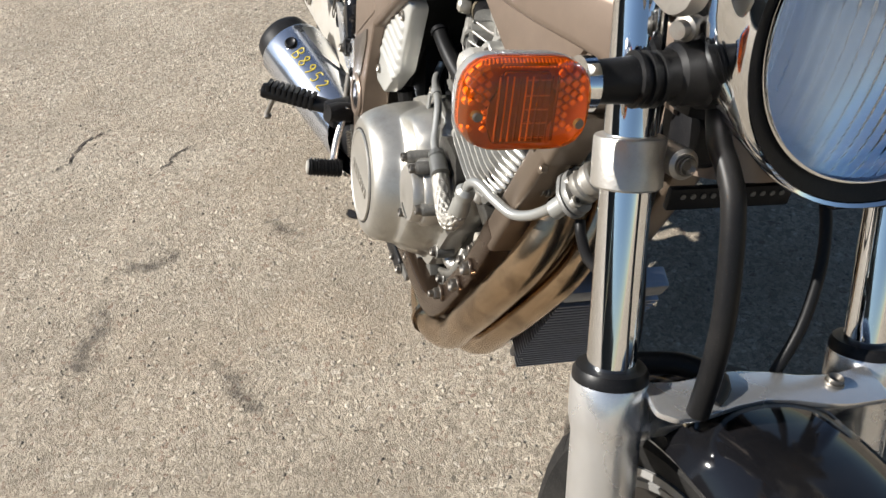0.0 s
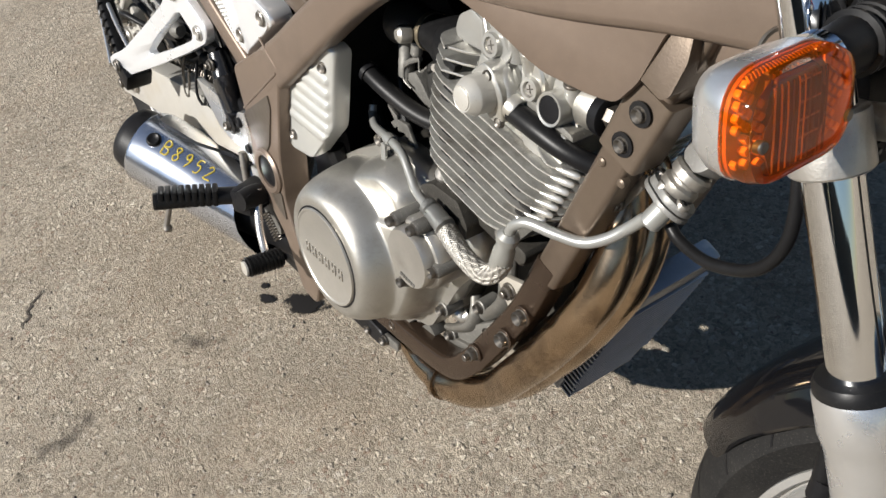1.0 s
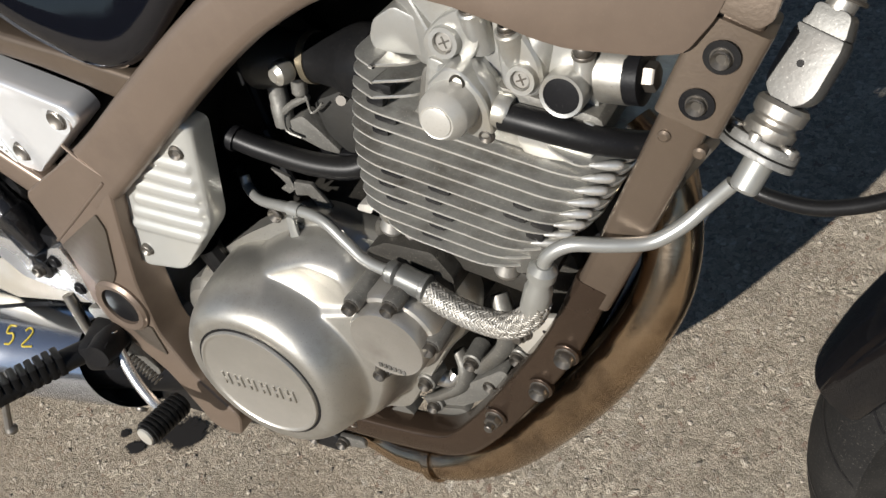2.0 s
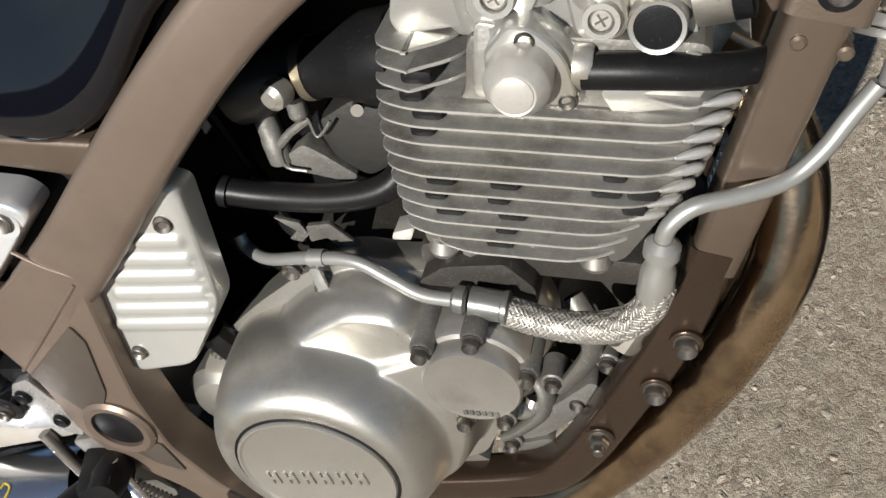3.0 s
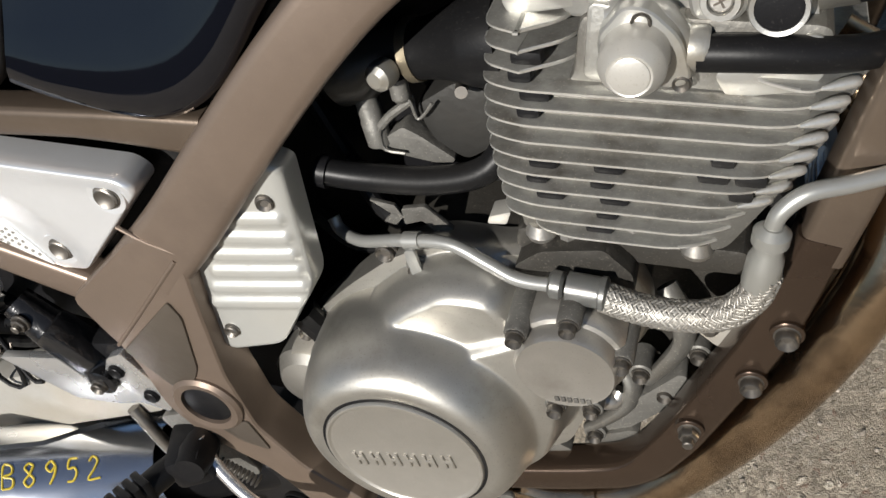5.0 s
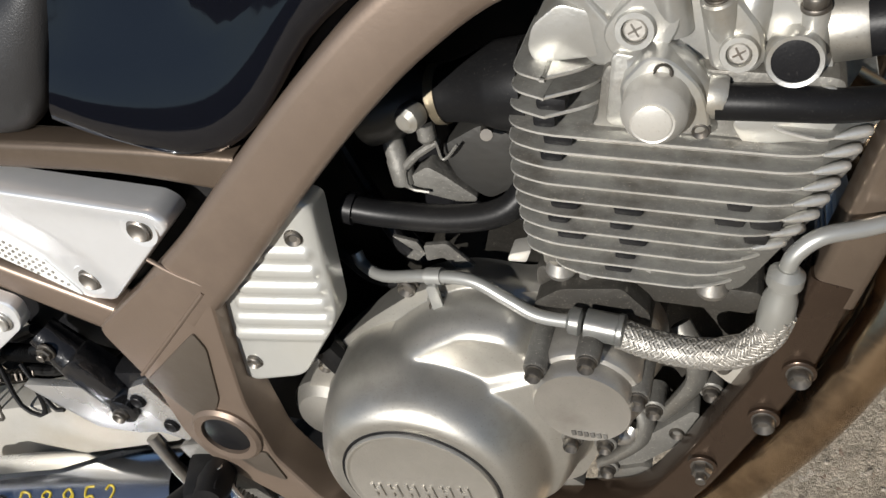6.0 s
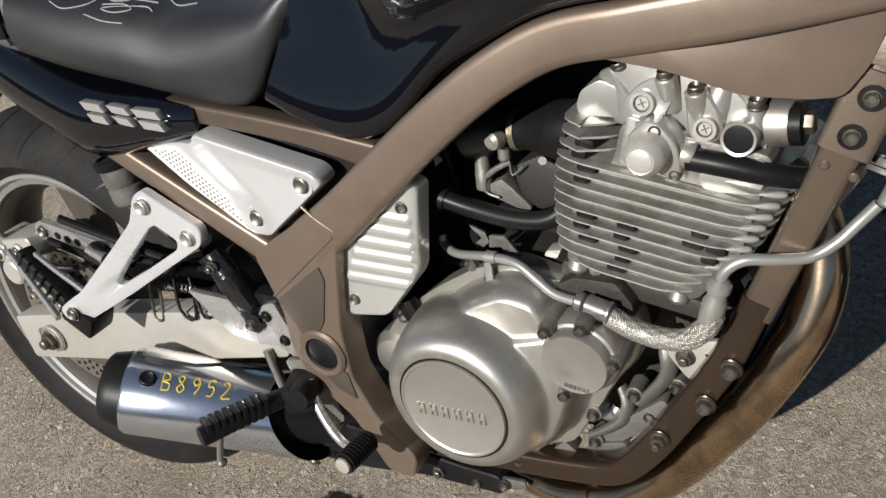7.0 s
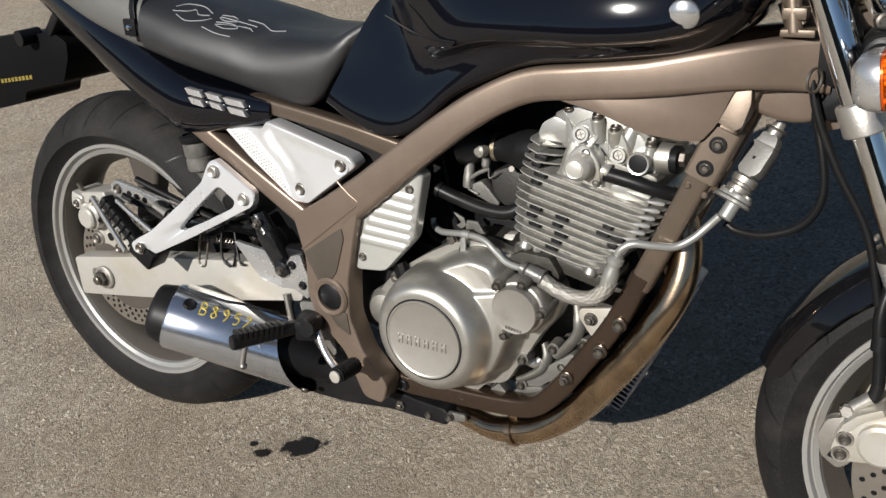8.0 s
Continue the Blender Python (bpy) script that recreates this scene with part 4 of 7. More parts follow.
for k in range(6):
    x = 0.7055 - 0.035 + k * 0.0142
    for dx, w, lo, hi in ((-0.0030, 0.0026, 0.3695, 0.3835), (0.0030, 0.0026, 0.3695, 0.3835), (0.0, 0.0040, 0.3750, 0.3785)):
        part("raised_bar", prism([(x + dx - w / 2, lo), (x + dx + w / 2, lo), (x + dx + w / 2, hi), (x + dx - w / 2, hi)], -0.1590, -0.1570, 0.0004), bpy.data.materials["satin_cast_disc"], face)
# grime and the cylinder's cast shade share this one dark colour
part("filter_casting", prism(fillet([(0.806, 0.478), (0.812, 0.500), (0.832, 0.510), (0.872, 0.508), (0.886, 0.486), (0.884, 0.468), (0.868, 0.482), (0.842, 0.489), (0.818, 0.480)], 0.004), -0.0905, -0.06, 0.003, 2), bpy.data.materials["oily_shaded_casting"], cover, "grimy casting above the filter, shade put into its dark colour")
flt = part("oil_filter_cover", lathe([(0.040, -0.088), (0.040, -0.112), (0.0375, -0.116), (0.0345, -0.117), (0.0340, -0.126), (0.032, -0.1295), (0.029, -0.1290)], (0.838, -0.002, 0.440), (0, 1, 0), 48), ALU, cover, "round satin oil filter cover")
for k in range(6):
    part("raised_bar", block((0.827 + k * 0.0042, -0.1316, 0.416 - 0.0007 * k), (0.003, 0.0012, 0.0042), 0.0003), ALU_DARK, flt)
for at in ((0.813, -0.118, 0.473), (0.821, -0.116, 0.400), (0.874, -0.113, 0.441), (0.850, -0.118, 0.481)):
    part("bolt_lug", lathe([(0.0085, -0.03), (0.008, 0.008), (0.007, 0.010)], at, (0, -1, 0), 16), ALU_DARK, cover)
    bolt(cover, (at[0], at[1] - 0.010, at[2]), r=0.0055, h=0.007)
for at in ((0.676, -0.072, 0.462), (0.612, -0.072, 0.427), (0.737, -0.078, 0.494), (0.600, -0.079, 0.318), (0.862, -0.055, 0.354), (0.875, -0.052, 0.328), (0.906, -0.050, 0.369), (0.813, -0.060, 0.286), (0.825, -0.078, 0.340), (0.765, -0.066, 0.285), (0.728, -0.082, 0.258)):
    part("bolt_lug", lathe([(0.0095, -0.02), (0.009, 0.002), (0.008, 0.003)], at, (0, -1, 0), 16), ALU_DARK, case)
    bolt(case, (at[0], at[1] - 0.003, at[2]), r=0.0058, h=0.006)
part("case_arm", tube([(0.892, -0.040, 0.428), (0.900, -0.050, 0.405), (0.898, -0.052, 0.384), (0.884, -0.052, 0.362), (0.864, -0.052, 0.340)], [0.008, 0.010, 0.009, 0.009, 0.007], 14, 4, 0.7), ALU_CORE, case, "curved tan cast arm")
part("case_arm", tube([(0.846, -0.050, 0.358), (0.853, -0.054, 0.340), (0.845, -0.056, 0.318), (0.824, -0.060, 0.302), (0.808, -0.062, 0.294)], [0.006, 0.009, 0.010, 0.008, 0.006], 14, 4, 0.7), ALU_CORE, case)
part("case_arm", tube([(0.818, -0.066, 0.338), (0.836, -0.060, 0.326), (0.842, -0.055, 0.333)], [0.008, 0.008, 0.006], 14, 4), ALU, case)
part("sump_shelf", prism(fillet([(0.806, 0.280), (0.840, 0.288), (0.872, 0.312), (0.896, 0.350), (0.890, 0.353), (0.866, 0.334), (0.845, 0.318), (0.815, 0.290)], 0.003), -0.058, -0.030, 0.002), ALU_DARK, case)
part("sump_lip", prism(fillet([(0.800, 0.272), (0.836, 0.276), (0.850, 0.288), (0.842, 0.290), (0.812, 0.282)], 0.002), -0.062, -0.040, 0.001), ALU_CORE, case)
part("sump_lip", prism(fillet([(0.735, 0.262), (0.770, 0.258), (0.792, 0.272), (0.780, 0.284), (0.765, 0.270)], 0.002), -0.070, -0.050, 0.001), ALU_CORE, case)
part("case_side", lathe([(0.034, -0.05), (0.034, -0.075), (0.026, -0.085), (0.012, -0.088)], (0.592, 0, 0.372), (0, 1, 0), 28), POLISHED, case)
part("case_side", lathe([(0.018, -0.05), (0.018, -0.075), (0.012, -0.08)], (0.612, 0, 0.296), (0, 1, 0), 20), CREAM, case)
mount = part("engine_mount", prism(fillet([(0.905, 0.430), (0.962, 0.442), (0.972, 0.428), (0.938, 0.385), (0.922, 0.392), (0.904, 0.418)], 0.006), -0.066, -0.060, 0.001), CREAM, bike, "small cream triangular engine mount plate")
bolt(mount, (0.922, -0.067, 0.418), r=0.008, h=0.006, hexed=True)
part("mount_slot", prism(fillet([(0.940, 0.424), (0.958, 0.426), (0.948, 0.408)], 0.002), -0.0666, -0.0655, 0), PLASTIC, mount)
# black sheet, paints the shade on the far side of the engine
part("case_shadow_side", prism(fillet([(0.72, 0.245), (0.90, 0.252), (0.945, 0.33), (0.985, 0.42), (0.955, 0.52), (0.72, 0.52)], 0.02), 0.0, 0.085, 0.01), PLASTIC, bike, "black sheet in place of shade on the far engine side")

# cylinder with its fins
# the core's dark colour stands for shade in the fin gaps
barrel = part("cylinder", moved(prism(fillet([(-0.090, -0.055), (0.034, -0.055), (0.062, 0.0), (0.070, 0.10), (-0.055, 0.10), (-0.058, 0.058), (-0.090, 0.046)], 0.010), -0.0775, 0.0775, 0.006), ENGINE_M), ALU_CORE, bike, "air-cooled finned aluminium cylinder, dusty, with shade painted between its fins")
LEVELS = 13
for k in range(LEVELS):
    b = -0.0450 + 0.0115 * k
    back = float(np.interp(b, (-0.046, -0.036, 0.0, 0.03, 0.06, 0.095), (-0.080, -0.100, -0.107, -0.110, -0.109, -0.105)))
    ahead = float(np.interp(b, (-0.046, -0.020, 0.006, 0.034, 0.070), (0.040, 0.055, 0.074, 0.082, 0.092)))
    spans = [(back, ahead)] if b < 0.064 else [(back, -0.050 - 0.2 * (b - 0.05)), (0.026 + 0.3 * (b - 0.045), ahead)]
    if b > 0.075:
        spans = spans[:1]
    for a0, a1 in spans:
        edge = fillet([(a0, -0.082), (a0 + 0.022, -0.090), (a1 - 0.030, -0.090), (a1, -0.070), (a1, 0.070), (a1 - 0.03, 0.09), (a0 + 0.02, 0.09), (a0, 0.08)], 0.016, 5)
        bm = loft([[(x, y, b - 0.0012) for x, y in edge], [(x, y, b - 0.0007) for x, y in edge], [(x, y, b + 0.0007) for x, y in edge], [(x, y, b + 0.0012) for x, y in edge]])
        for v in bm.verts:
            if abs(v.co.z - b) > 0.0010:
                v.co.x *= 0.992
                v.co.y *= 0.988
        bm.normal_update()
        # rim faces take a brighter colour than the flat fin faces
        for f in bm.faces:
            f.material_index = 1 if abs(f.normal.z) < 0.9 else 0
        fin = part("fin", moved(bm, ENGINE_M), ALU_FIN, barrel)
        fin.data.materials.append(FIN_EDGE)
    if a1 > 0.06:
        part("fin_lobe", lathe([(0.0010, -0.013), (0.0022, -0.008), (0.0032, -0.002), (0.0034, 0.004), (0.0029, 0.007), (0.0022, 0.008)], E(a1 - 0.014, -0.080, b), Vector((CE, 0.55, -SE)), 14), FIN_EDGE, barrel)
for a, b in ((-0.02, -0.045), (-0.06, -0.052), (0.02, -0.052)):
    part("cylinder_nut", lathe([(0.006, 0), (0.006, 0.007), (0.004, 0.010)], E(a, -0.076, b - 0.006), (SE, 0, CE), 6), ALU, barrel)
# black blocks stand in for the shade in the cast pockets behind the fins
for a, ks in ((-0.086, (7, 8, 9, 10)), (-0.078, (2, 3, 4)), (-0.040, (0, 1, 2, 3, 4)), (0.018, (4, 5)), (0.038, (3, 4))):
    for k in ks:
        part("pocket_shade", moved(block((a + 0.004 * (k % 3), -0.0805, -0.0450 + 0.0115 * k + 0.0055), (0.018 - 0.004 * (k % 2), 0.010, 0.0088), 0.0035), ENGINE_M), PLASTIC, barrel)
part("base_flange", moved(prism(fillet([(-0.095, -0.075), (0.05, -0.075), (0.05, -0.055), (-0.095, -0.055)], 0.008), -0.075, 0.075, 0.003), ENGINE_M), bpy.data.materials["oily_shaded_casting"], barrel)
part("base_lug", lathe([(0.009, 0), (0.0105, 0.004), (0.008, 0.012)], E(-0.078, -0.074, -0.060), (SE, 0, CE), 18), ALU, barrel)
part("base_lug", lathe([(0.009, 0), (0.0105, 0.004), (0.008, 0.012)], E(0.018, -0.074, -0.060), (SE, 0, CE), 18), ALU, barrel)
part("face_plate", moved(prism(fillet([(-0.052, 0.062), (0.030, 0.060), (0.034, 0.070), (0.0, 0.10), (-0.050, 0.108)], 0.006), -0.080, -0.055, 0.002), ENGINE_M), ALU_FIN, barrel)

# cylinder head and covers
head = part("cylinder_head", prism(fillet([(0.866, 0.664), (0.880, 0.700), (0.905, 0.712), (0.925, 0.700), (0.952, 0.690), (0.972, 0.680), (0.990, 0.664), (0.998, 0.640), (0.996, 0.606), (0.95, 0.592), (0.885, 0.596), (0.887, 0.648)], 0.006), -0.064, 0.075, 0.004), HEAD, bike, "pale silver cylinder head with rocker cover")
head.matrix_basis = Matrix.Translation((0.006, -0.003, 0.004))
part("rear_block", prism(fillet([(0.842, 0.666), (0.848, 0.680), (0.866, 0.690), (0.886, 0.680), (0.888, 0.655), (0.845, 0.657)], 0.005), -0.066, 0.075, 0.004), HEAD, head)
part("cover_facet", prism(fillet([(0.862, 0.692), (0.876, 0.699), (0.895, 0.671), (0.889, 0.650), (0.876, 0.649), (0.862, 0.668)], 0.004), -0.071, -0.045, 0.003, 3, lambda x, z: 0.5 * max(0, 0.890 - x)), HEAD, head, "sloping flat facet")


def screw(at, r, parent):
    """A cross-head screw in its round recessed boss."""
    part("cover_boss", ring([(r * 0.62, 0.001), (r * 0.66, 0.005), (r * 0.94, 0.005), (r, 0.003), (r * 1.08, -0.012), (r * 0.62, -0.012)], at, (0, -1, 0.12), 28), HEAD, parent)
    part("slotted_screw", lathe([(r * 0.60, -0.004), (r * 0.60, 0.0022), (r * 0.50, 0.0030)], at, (0, -1, 0.12), 20), ALU, parent, "cross-head screw with a rusty slot")
    q = Vector((0, -1, 0.12)).to_track_quat("Z", "Y").to_matrix().to_4x4()
    for turn in (20, 110):
        part("screw_slot", moved(block((0, 0, 0.0029), (r * 0.75, 0.0011, 0.0010), 0.0), Matrix.Translation(at) @ q @ pose(0, 0, 0, 0, 0, turn)), BOLT, parent)


part("cover_lobe", prism(fillet([(0.886, 0.672), (0.900, 0.686), (0.917, 0.694), (0.932, 0.694), (0.928, 0.668), (0.915, 0.654), (0.890, 0.656)], 0.009), -0.0735, -0.055, 0.005, 3), HEAD, head)
screw((0.905, -0.0735, 0.672), 0.0108, head)
part("cover_tower", lathe([(0.0095, -0.030), (0.0090, 0.0), (0.0080, 0.001)], (0.924, -0.070, 0.692), (0, -0.30, 1), 22), HEAD, head)
bolt(head, (0.924, -0.070, 0.693), (0, -0.30, 1), 0.0062, 0.006)
part("cover_lobe", prism(fillet([(0.938, 0.640), (0.938, 0.672), (0.946, 0.682), (0.957, 0.680), (0.967, 0.660), (0.966, 0.640), (0.953, 0.633)], 0.008), -0.0735, -0.055, 0.005, 3), HEAD, head)
part("cover_lobe", tube([(0.956, -0.061, 0.650), (0.961, -0.060, 0.668), (0.966, -0.057, 0.680)], [0.011, 0.0115, 0.0105], 20, 4), HEAD, head)
part("lobe_end", lathe([(0.0105, 0), (0.0098, 0.004), (0.0075, 0.0075), (0.003, 0.0098)], (0.966, -0.057, 0.680), (0.3, 0.3, 0.9), 20), HEAD, head)
screw((0.954, -0.0735, 0.650), 0.0100, head)
part("cover_tower", lathe([(0.0098, -0.028), (0.0092, 0.0), (0.0080, 0.001)], (0.9475, -0.071, 0.680), (0, -0.30, 1), 22), HEAD, head)
bolt(head, (0.9475, -0.071, 0.681), (0, -0.30, 1), 0.0058, 0.005)
part("window_ring", ring([(0.0116, -0.03), (0.0147, -0.03), (0.0145, 0.004), (0.0138, 0.0055), (0.0116, 0.0050)], (0.980, -0.0745, 0.6425), (0, -1, 0.1), 40), HEAD, head, "bright machined ring")
part("window_cap", lathe([(0.0116, -0.02), (0.0116, 0.0040), (0.0095, 0.0044)], (0.980, -0.0745, 0.6425), (0, -1, 0.1), 32), PLASTIC, head, "round black rubber plug")
part("cover_tower", lathe([(0.0075, -0.026), (0.0065, 0.0), (0.006, 0.001)], (0.9915, -0.066, 0.664), (0.1, -0.2, 1), 18), HEAD, head)
bolt(head, (0.9915, -0.066, 0.665), (0.1, -0.2, 1), 0.0062, 0.007)
part("cover_lobe", tube([(0.968, -0.060, 0.684), (0.980, -0.058, 0.678), (0.986, -0.056, 0.664)], 0.008, 14, 4), HEAD, head)
bolt(head, (0.884, -0.062, 0.700), (-0.2, -0.35, 1), 0.0060, 0.005)
part("head_lug", lathe([(0.008, -0.01), (0.008, 0.008), (0.006, 0.010)], (0.993, -0.070, 0.6165), (0, -1, 0.1), 18), HEAD, head)
part("head_lug", prism(fillet([(0.945, 0.612), (0.985, 0.616), (1.000, 0.606), (0.99, 0.594), (0.95, 0.596)], 0.005), -0.078, -0.055, 0.003), HEAD, head)
# cam end with its hexagon bolt
part("cam_end", lathe([(0.0200, -0.006), (0.0200, 0.012), (0.0192, 0.0135), (0.0180, 0.0140)], (1.0035, -0.050, 0.6460), (1, -0.06, 0.02), 40), POLISHED, head, "brushed metal cam plug")
part("cam_step", lathe([(0.0170, 0.012), (0.0170, 0.021), (0.015, 0.022)], (1.0035, -0.055, 0.6460), (1, -0.06, 0.02), 36), PLASTIC, head, "black seal behind the cam bolt")
part("plug_hexagon", lathe([(0.0092, 0.020), (0.0092, 0.0275), (0.0082, 0.029)], (1.0035, -0.056, 0.6475), (1, -0.06, 0.02), 6), STEEL, head)

# starter decompression housing
house = part("valve_housing", merge(lathe([(0.0215, -0.03), (0.0210, 0.0), (0.0195, 0.007), (0.0175, 0.009)], (0.918, -0.083, 0.640), (0, -1, 0.05), 36), tube([(0.908, -0.072, 0.652), (0.926, -0.078, 0.653), (0.938, -0.082, 0.632)], [0.0125, 0.011, 0.0105], 16, 4),
                                    prism(fillet([(0.898, 0.652), (0.917, 0.668), (0.929, 0.664), (0.942, 0.645), (0.943, 0.618), (0.925, 0.618)], 0.008), -0.094, -0.06, 0.005, 3)), HEAD, bike, "cast aluminium decompression valve housing")
part("dome_cap", lathe([(0.0185, -0.006), (0.0180, 0.004), (0.0174, 0.006), (0.0172, 0.0175), (0.0166, 0.0190), (0.0122, 0.0262), (0.0114, 0.0270), (0.0106, 0.0266)], (0.918, -0.090, 0.641), (0, -1, 0.05), 40), CREAM, house, "domed round cap")
part("dome_face", lathe([(0.0100, 0.0), (0.0100, 0.0010), (0.0090, 0.0014)], (0.918, -0.1165, 0.6423), (0, -1, 0.05), 32), CREAM, house)
bolt(house, (0.924, -0.091, 0.658), r=0.0052, h=0.005)
bolt(house, (0.937, -0.092, 0.620), r=0.0046, h=0.003)
part("housing_collar", lathe([(0.0118, 0), (0.0118, 0.008), (0.0105, 0.010)], (0.942, -0.082, 0.634), (1, 0.0, -0.25), 20), HEAD, house)
part("rubber_elbow", tube([(0.946, -0.084, 0.631), (0.976, -0.084, 0.6255), (1.004, -0.080, 0.6175), (1.026, -0.070, 0.610), (1.045, -0.055, 0.604)], [0.0098, 0.0098, 0.0094, 0.0090, 0.0090], 18, 5), RUBBER, bike, "black rubber breather hose")

# carburettor side, airbox and hoses
box = part("airbox", merge(prism(fillet([(0.54, 0.46), (0.66, 0.44), (0.745, 0.50), (0.745, 0.62), (0.70, 0.66), (0.60, 0.60)], 0.02), 0.015, 0.09, 0.01), prism(fillet([(0.64, 0.50), (0.74, 0.46), (0.86, 0.50), (0.87, 0.74), (0.78, 0.72), (0.68, 0.64)], 0.02), 0.030, 0.095, 0.01)), PLASTIC, bike, "black plastic airbox")
part("dark_tray", prism(fillet([(0.50, 0.33), (0.60, 0.31), (0.60, 0.44), (0.54, 0.60), (0.50, 0.56)], 0.02), -0.05, 0.07, 0.01), PLASTIC, bike, "black plastic tray")
part("dark_tray", prism(fillet([(0.30, 0.50), (0.52, 0.40), (0.62, 0.58), (0.62, 0.66), (0.32, 0.66)], 0.02), -0.082, 0.08, 0.01), PLASTIC, bike, "black battery tray behind the side plate")
boot = part("carburettor_boot", lathe([(0.0170, 0), (0.0182, 0.002), (0.0186, 0.010), (0.0200, 0.020), (0.0225, 0.030), (0.0262, 0.040), (0.0280, 0.046), (0.0282, 0.066)], (0.7590, -0.015, 0.6250), (1, -0.06, 0.02), 36), RUBBER, bike, "black rubber carburettor boot")
part("boot_clamp", ring([(0.0170, -0.0032), (0.0196, -0.0032), (0.0196, 0.0032), (0.0170, 0.0032)], (0.7625, -0.015, 0.6250), (1, -0.06, 0.02), 36), BRASSY, boot, "brass clamp band")
part("clamp_screw", lathe([(0.004, -0.006), (0.004, 0.006)], (0.790, -0.030, 0.602), (0.3, -1, 0.2), 12), STEEL, boot)
CARB_SHIFT = Matrix.Translation((0.0140, -0.028, 0.0125))
boot.matrix_basis = CARB_SHIFT
carb = part("carburettor", merge(lathe([(0.0165, 0), (0.0175, 0.03), (0.024, 0.04), (0.024, 0.06)], (0.762, -0.010, 0.627), (-0.98, 0, -0.16), 28), prism(fillet([(0.748, 0.588), (0.783, 0.602), (0.802, 0.590), (0.800, 0.552), (0.770, 0.540), (0.752, 0.560)], 0.008), -0.018, 0.03, 0.006)), material("dark_carburettor_alloy", (0.045, 0.044, 0.041), 0.45, 0.5, 0.25, 50, 0.0003, 200, (0.03, 0.027, 0.023), 0.6), bike, "dark grey carburettor with its fittings")
part("idle_knob", lathe([(0.0055, -0.004), (0.0090, 0.0), (0.0094, 0.006), (0.0086, 0.011), (0.005, 0.014)], (0.750, -0.034, 0.6245), (-0.25, -1, 0.1), 24), HEAD, carb, "pale round knob")
part("choke_tube", lathe([(0.0085, 0), (0.0085, 0.018), (0.0078, 0.019), (0.0078, 0.036), (0.0055, 0.042)], (0.7145, -0.017, 0.564), (0.10, 0, 1), 20), ALU_DARK, carb, "dull grey choke plunger")
part("cable_stub", lathe([(0.0062, 0), (0.0062, 0.013), (0.004, 0.016)], (0.7485, -0.024, 0.613), (-0.1, -0.1, -1), 16), ALU_DARK, carb)
part("lever_wire", tube([(0.7475, -0.026, 0.600), (0.752, -0.026, 0.597), (0.752, -0.026, 0.584), (0.757, -0.026, 0.585), (0.766, -0.026, 0.593)], 0.0011, 6, 3), ALU_DARK, carb)
part("lever_wire", tube([(0.752, -0.024, 0.596), (0.735, -0.024, 0.588), (0.724, -0.024, 0.580)], 0.0030, 8, 2), ALU_DARK, carb)
part("lever_wire", tube([(0.724, -0.024, 0.580), (0.7205, -0.024, 0.574), (0.720, -0.024, 0.562), (0.733, -0.024, 0.557)], 0.0012, 6, 3), ALU_DARK, carb)
part("float_cover", prism(fillet([(0.713, 0.560), (0.720, 0.568), (0.736, 0.575), (0.746, 0.566), (0.7645, 0.545), (0.758, 0.5405), (0.740, 0.548)], 0.003), -0.020, -0.004, 0.003), ALU_DARK, carb, "dull grey float chamber flange")
part("bracket_strip", prism(fillet([(0.696, 0.528), (0.713, 0.521), (0.716, 0.510), (0.708, 0.504), (0.700, 0.508), (0.708, 0.514)], 0.001), -0.032, -0.029, 0.0005), ALU_DARK, carb)
part("bracket_strip", prism(fillet([(0.718, 0.519), (0.736, 0.519), (0.751, 0.496), (0.738, 0.493), (0.730, 0.507), (0.716, 0.505)], 0.002), -0.034, -0.030, 0.0008), ALU_DARK, carb)
part("small_fitting", prism(fillet([(0.777, 0.502), (0.790, 0.500), (0.796, 0.510), (0.780, 0.508)], 0.002), -0.036, -0.020, 0.001), CREAM, carb)
bolt(carb, (0.700, -0.045, 0.492), r=0.007, h=0.006)
carb.matrix_basis = CARB_SHIFT
hose = part("coolant_style_hose", tube([(0.690, -0.070, 0.577), (0.72, -0.068, 0.566), (0.765, -0.060, 0.551), (0.80, -0.05, 0.55), (0.825, -0.035, 0.575)], 0.0098, 14, 5), RUBBER, bike, "smooth black rubber hose")
hose.name = "rubber_hose"
part("hose_clip", ring([(0.0098, -0.003), (0.0115, -0.003), (0.0115, 0.003), (0.0098, 0.003)], (0.695, -0.070, 0.575), (0.9, 0, -0.35), 20), PLASTIC, hose)
for pts in (((0.68, -0.02, 0.55), (0.70, -0.03, 0.50), (0.73, -0.03, 0.49), (0.76, -0.03, 0.47)), ((0.66, 0.0, 0.60), (0.68, -0.01, 0.53), (0.71, -0.02, 0.48)), ((0.64, -0.03, 0.51), (0.67, -0.04, 0.485), (0.72, -0.045, 0.487), (0.78, -0.04, 0.49))):
    part("black_cable", tube(pts, 0.006, 10, 5), RUBBER, bike)

# oil lines
line = part("oil_line", tube([(0.672, -0.055, 0.524), (0.676, -0.059, 0.515), (0.695, -0.068, 0.511), (0.733, -0.078, 0.517), (0.770, -0.085, 0.517), (0.795, -0.092, 0.504), (0.815, -0.098, 0.494), (0.845, -0.103, 0.491)], 0.0047, 14, 6), PIPE, bike, "grey steel oil line with a clip")
clip = part("line_clip", merge(ring([(0.0048, -0.006), (0.0062, -0.006), (0.0062, 0.006), (0.0048, 0.006)], (0.742, -0.080, 0.518), (1, -0.1, 0.0), 20), prism(fillet([(0.7365, 0.516), (0.7445, 0.516), (0.7435, 0.490), (0.7345, 0.490)], 0.003), -0.0885, -0.0855, 0.0005)), PIPE, line)
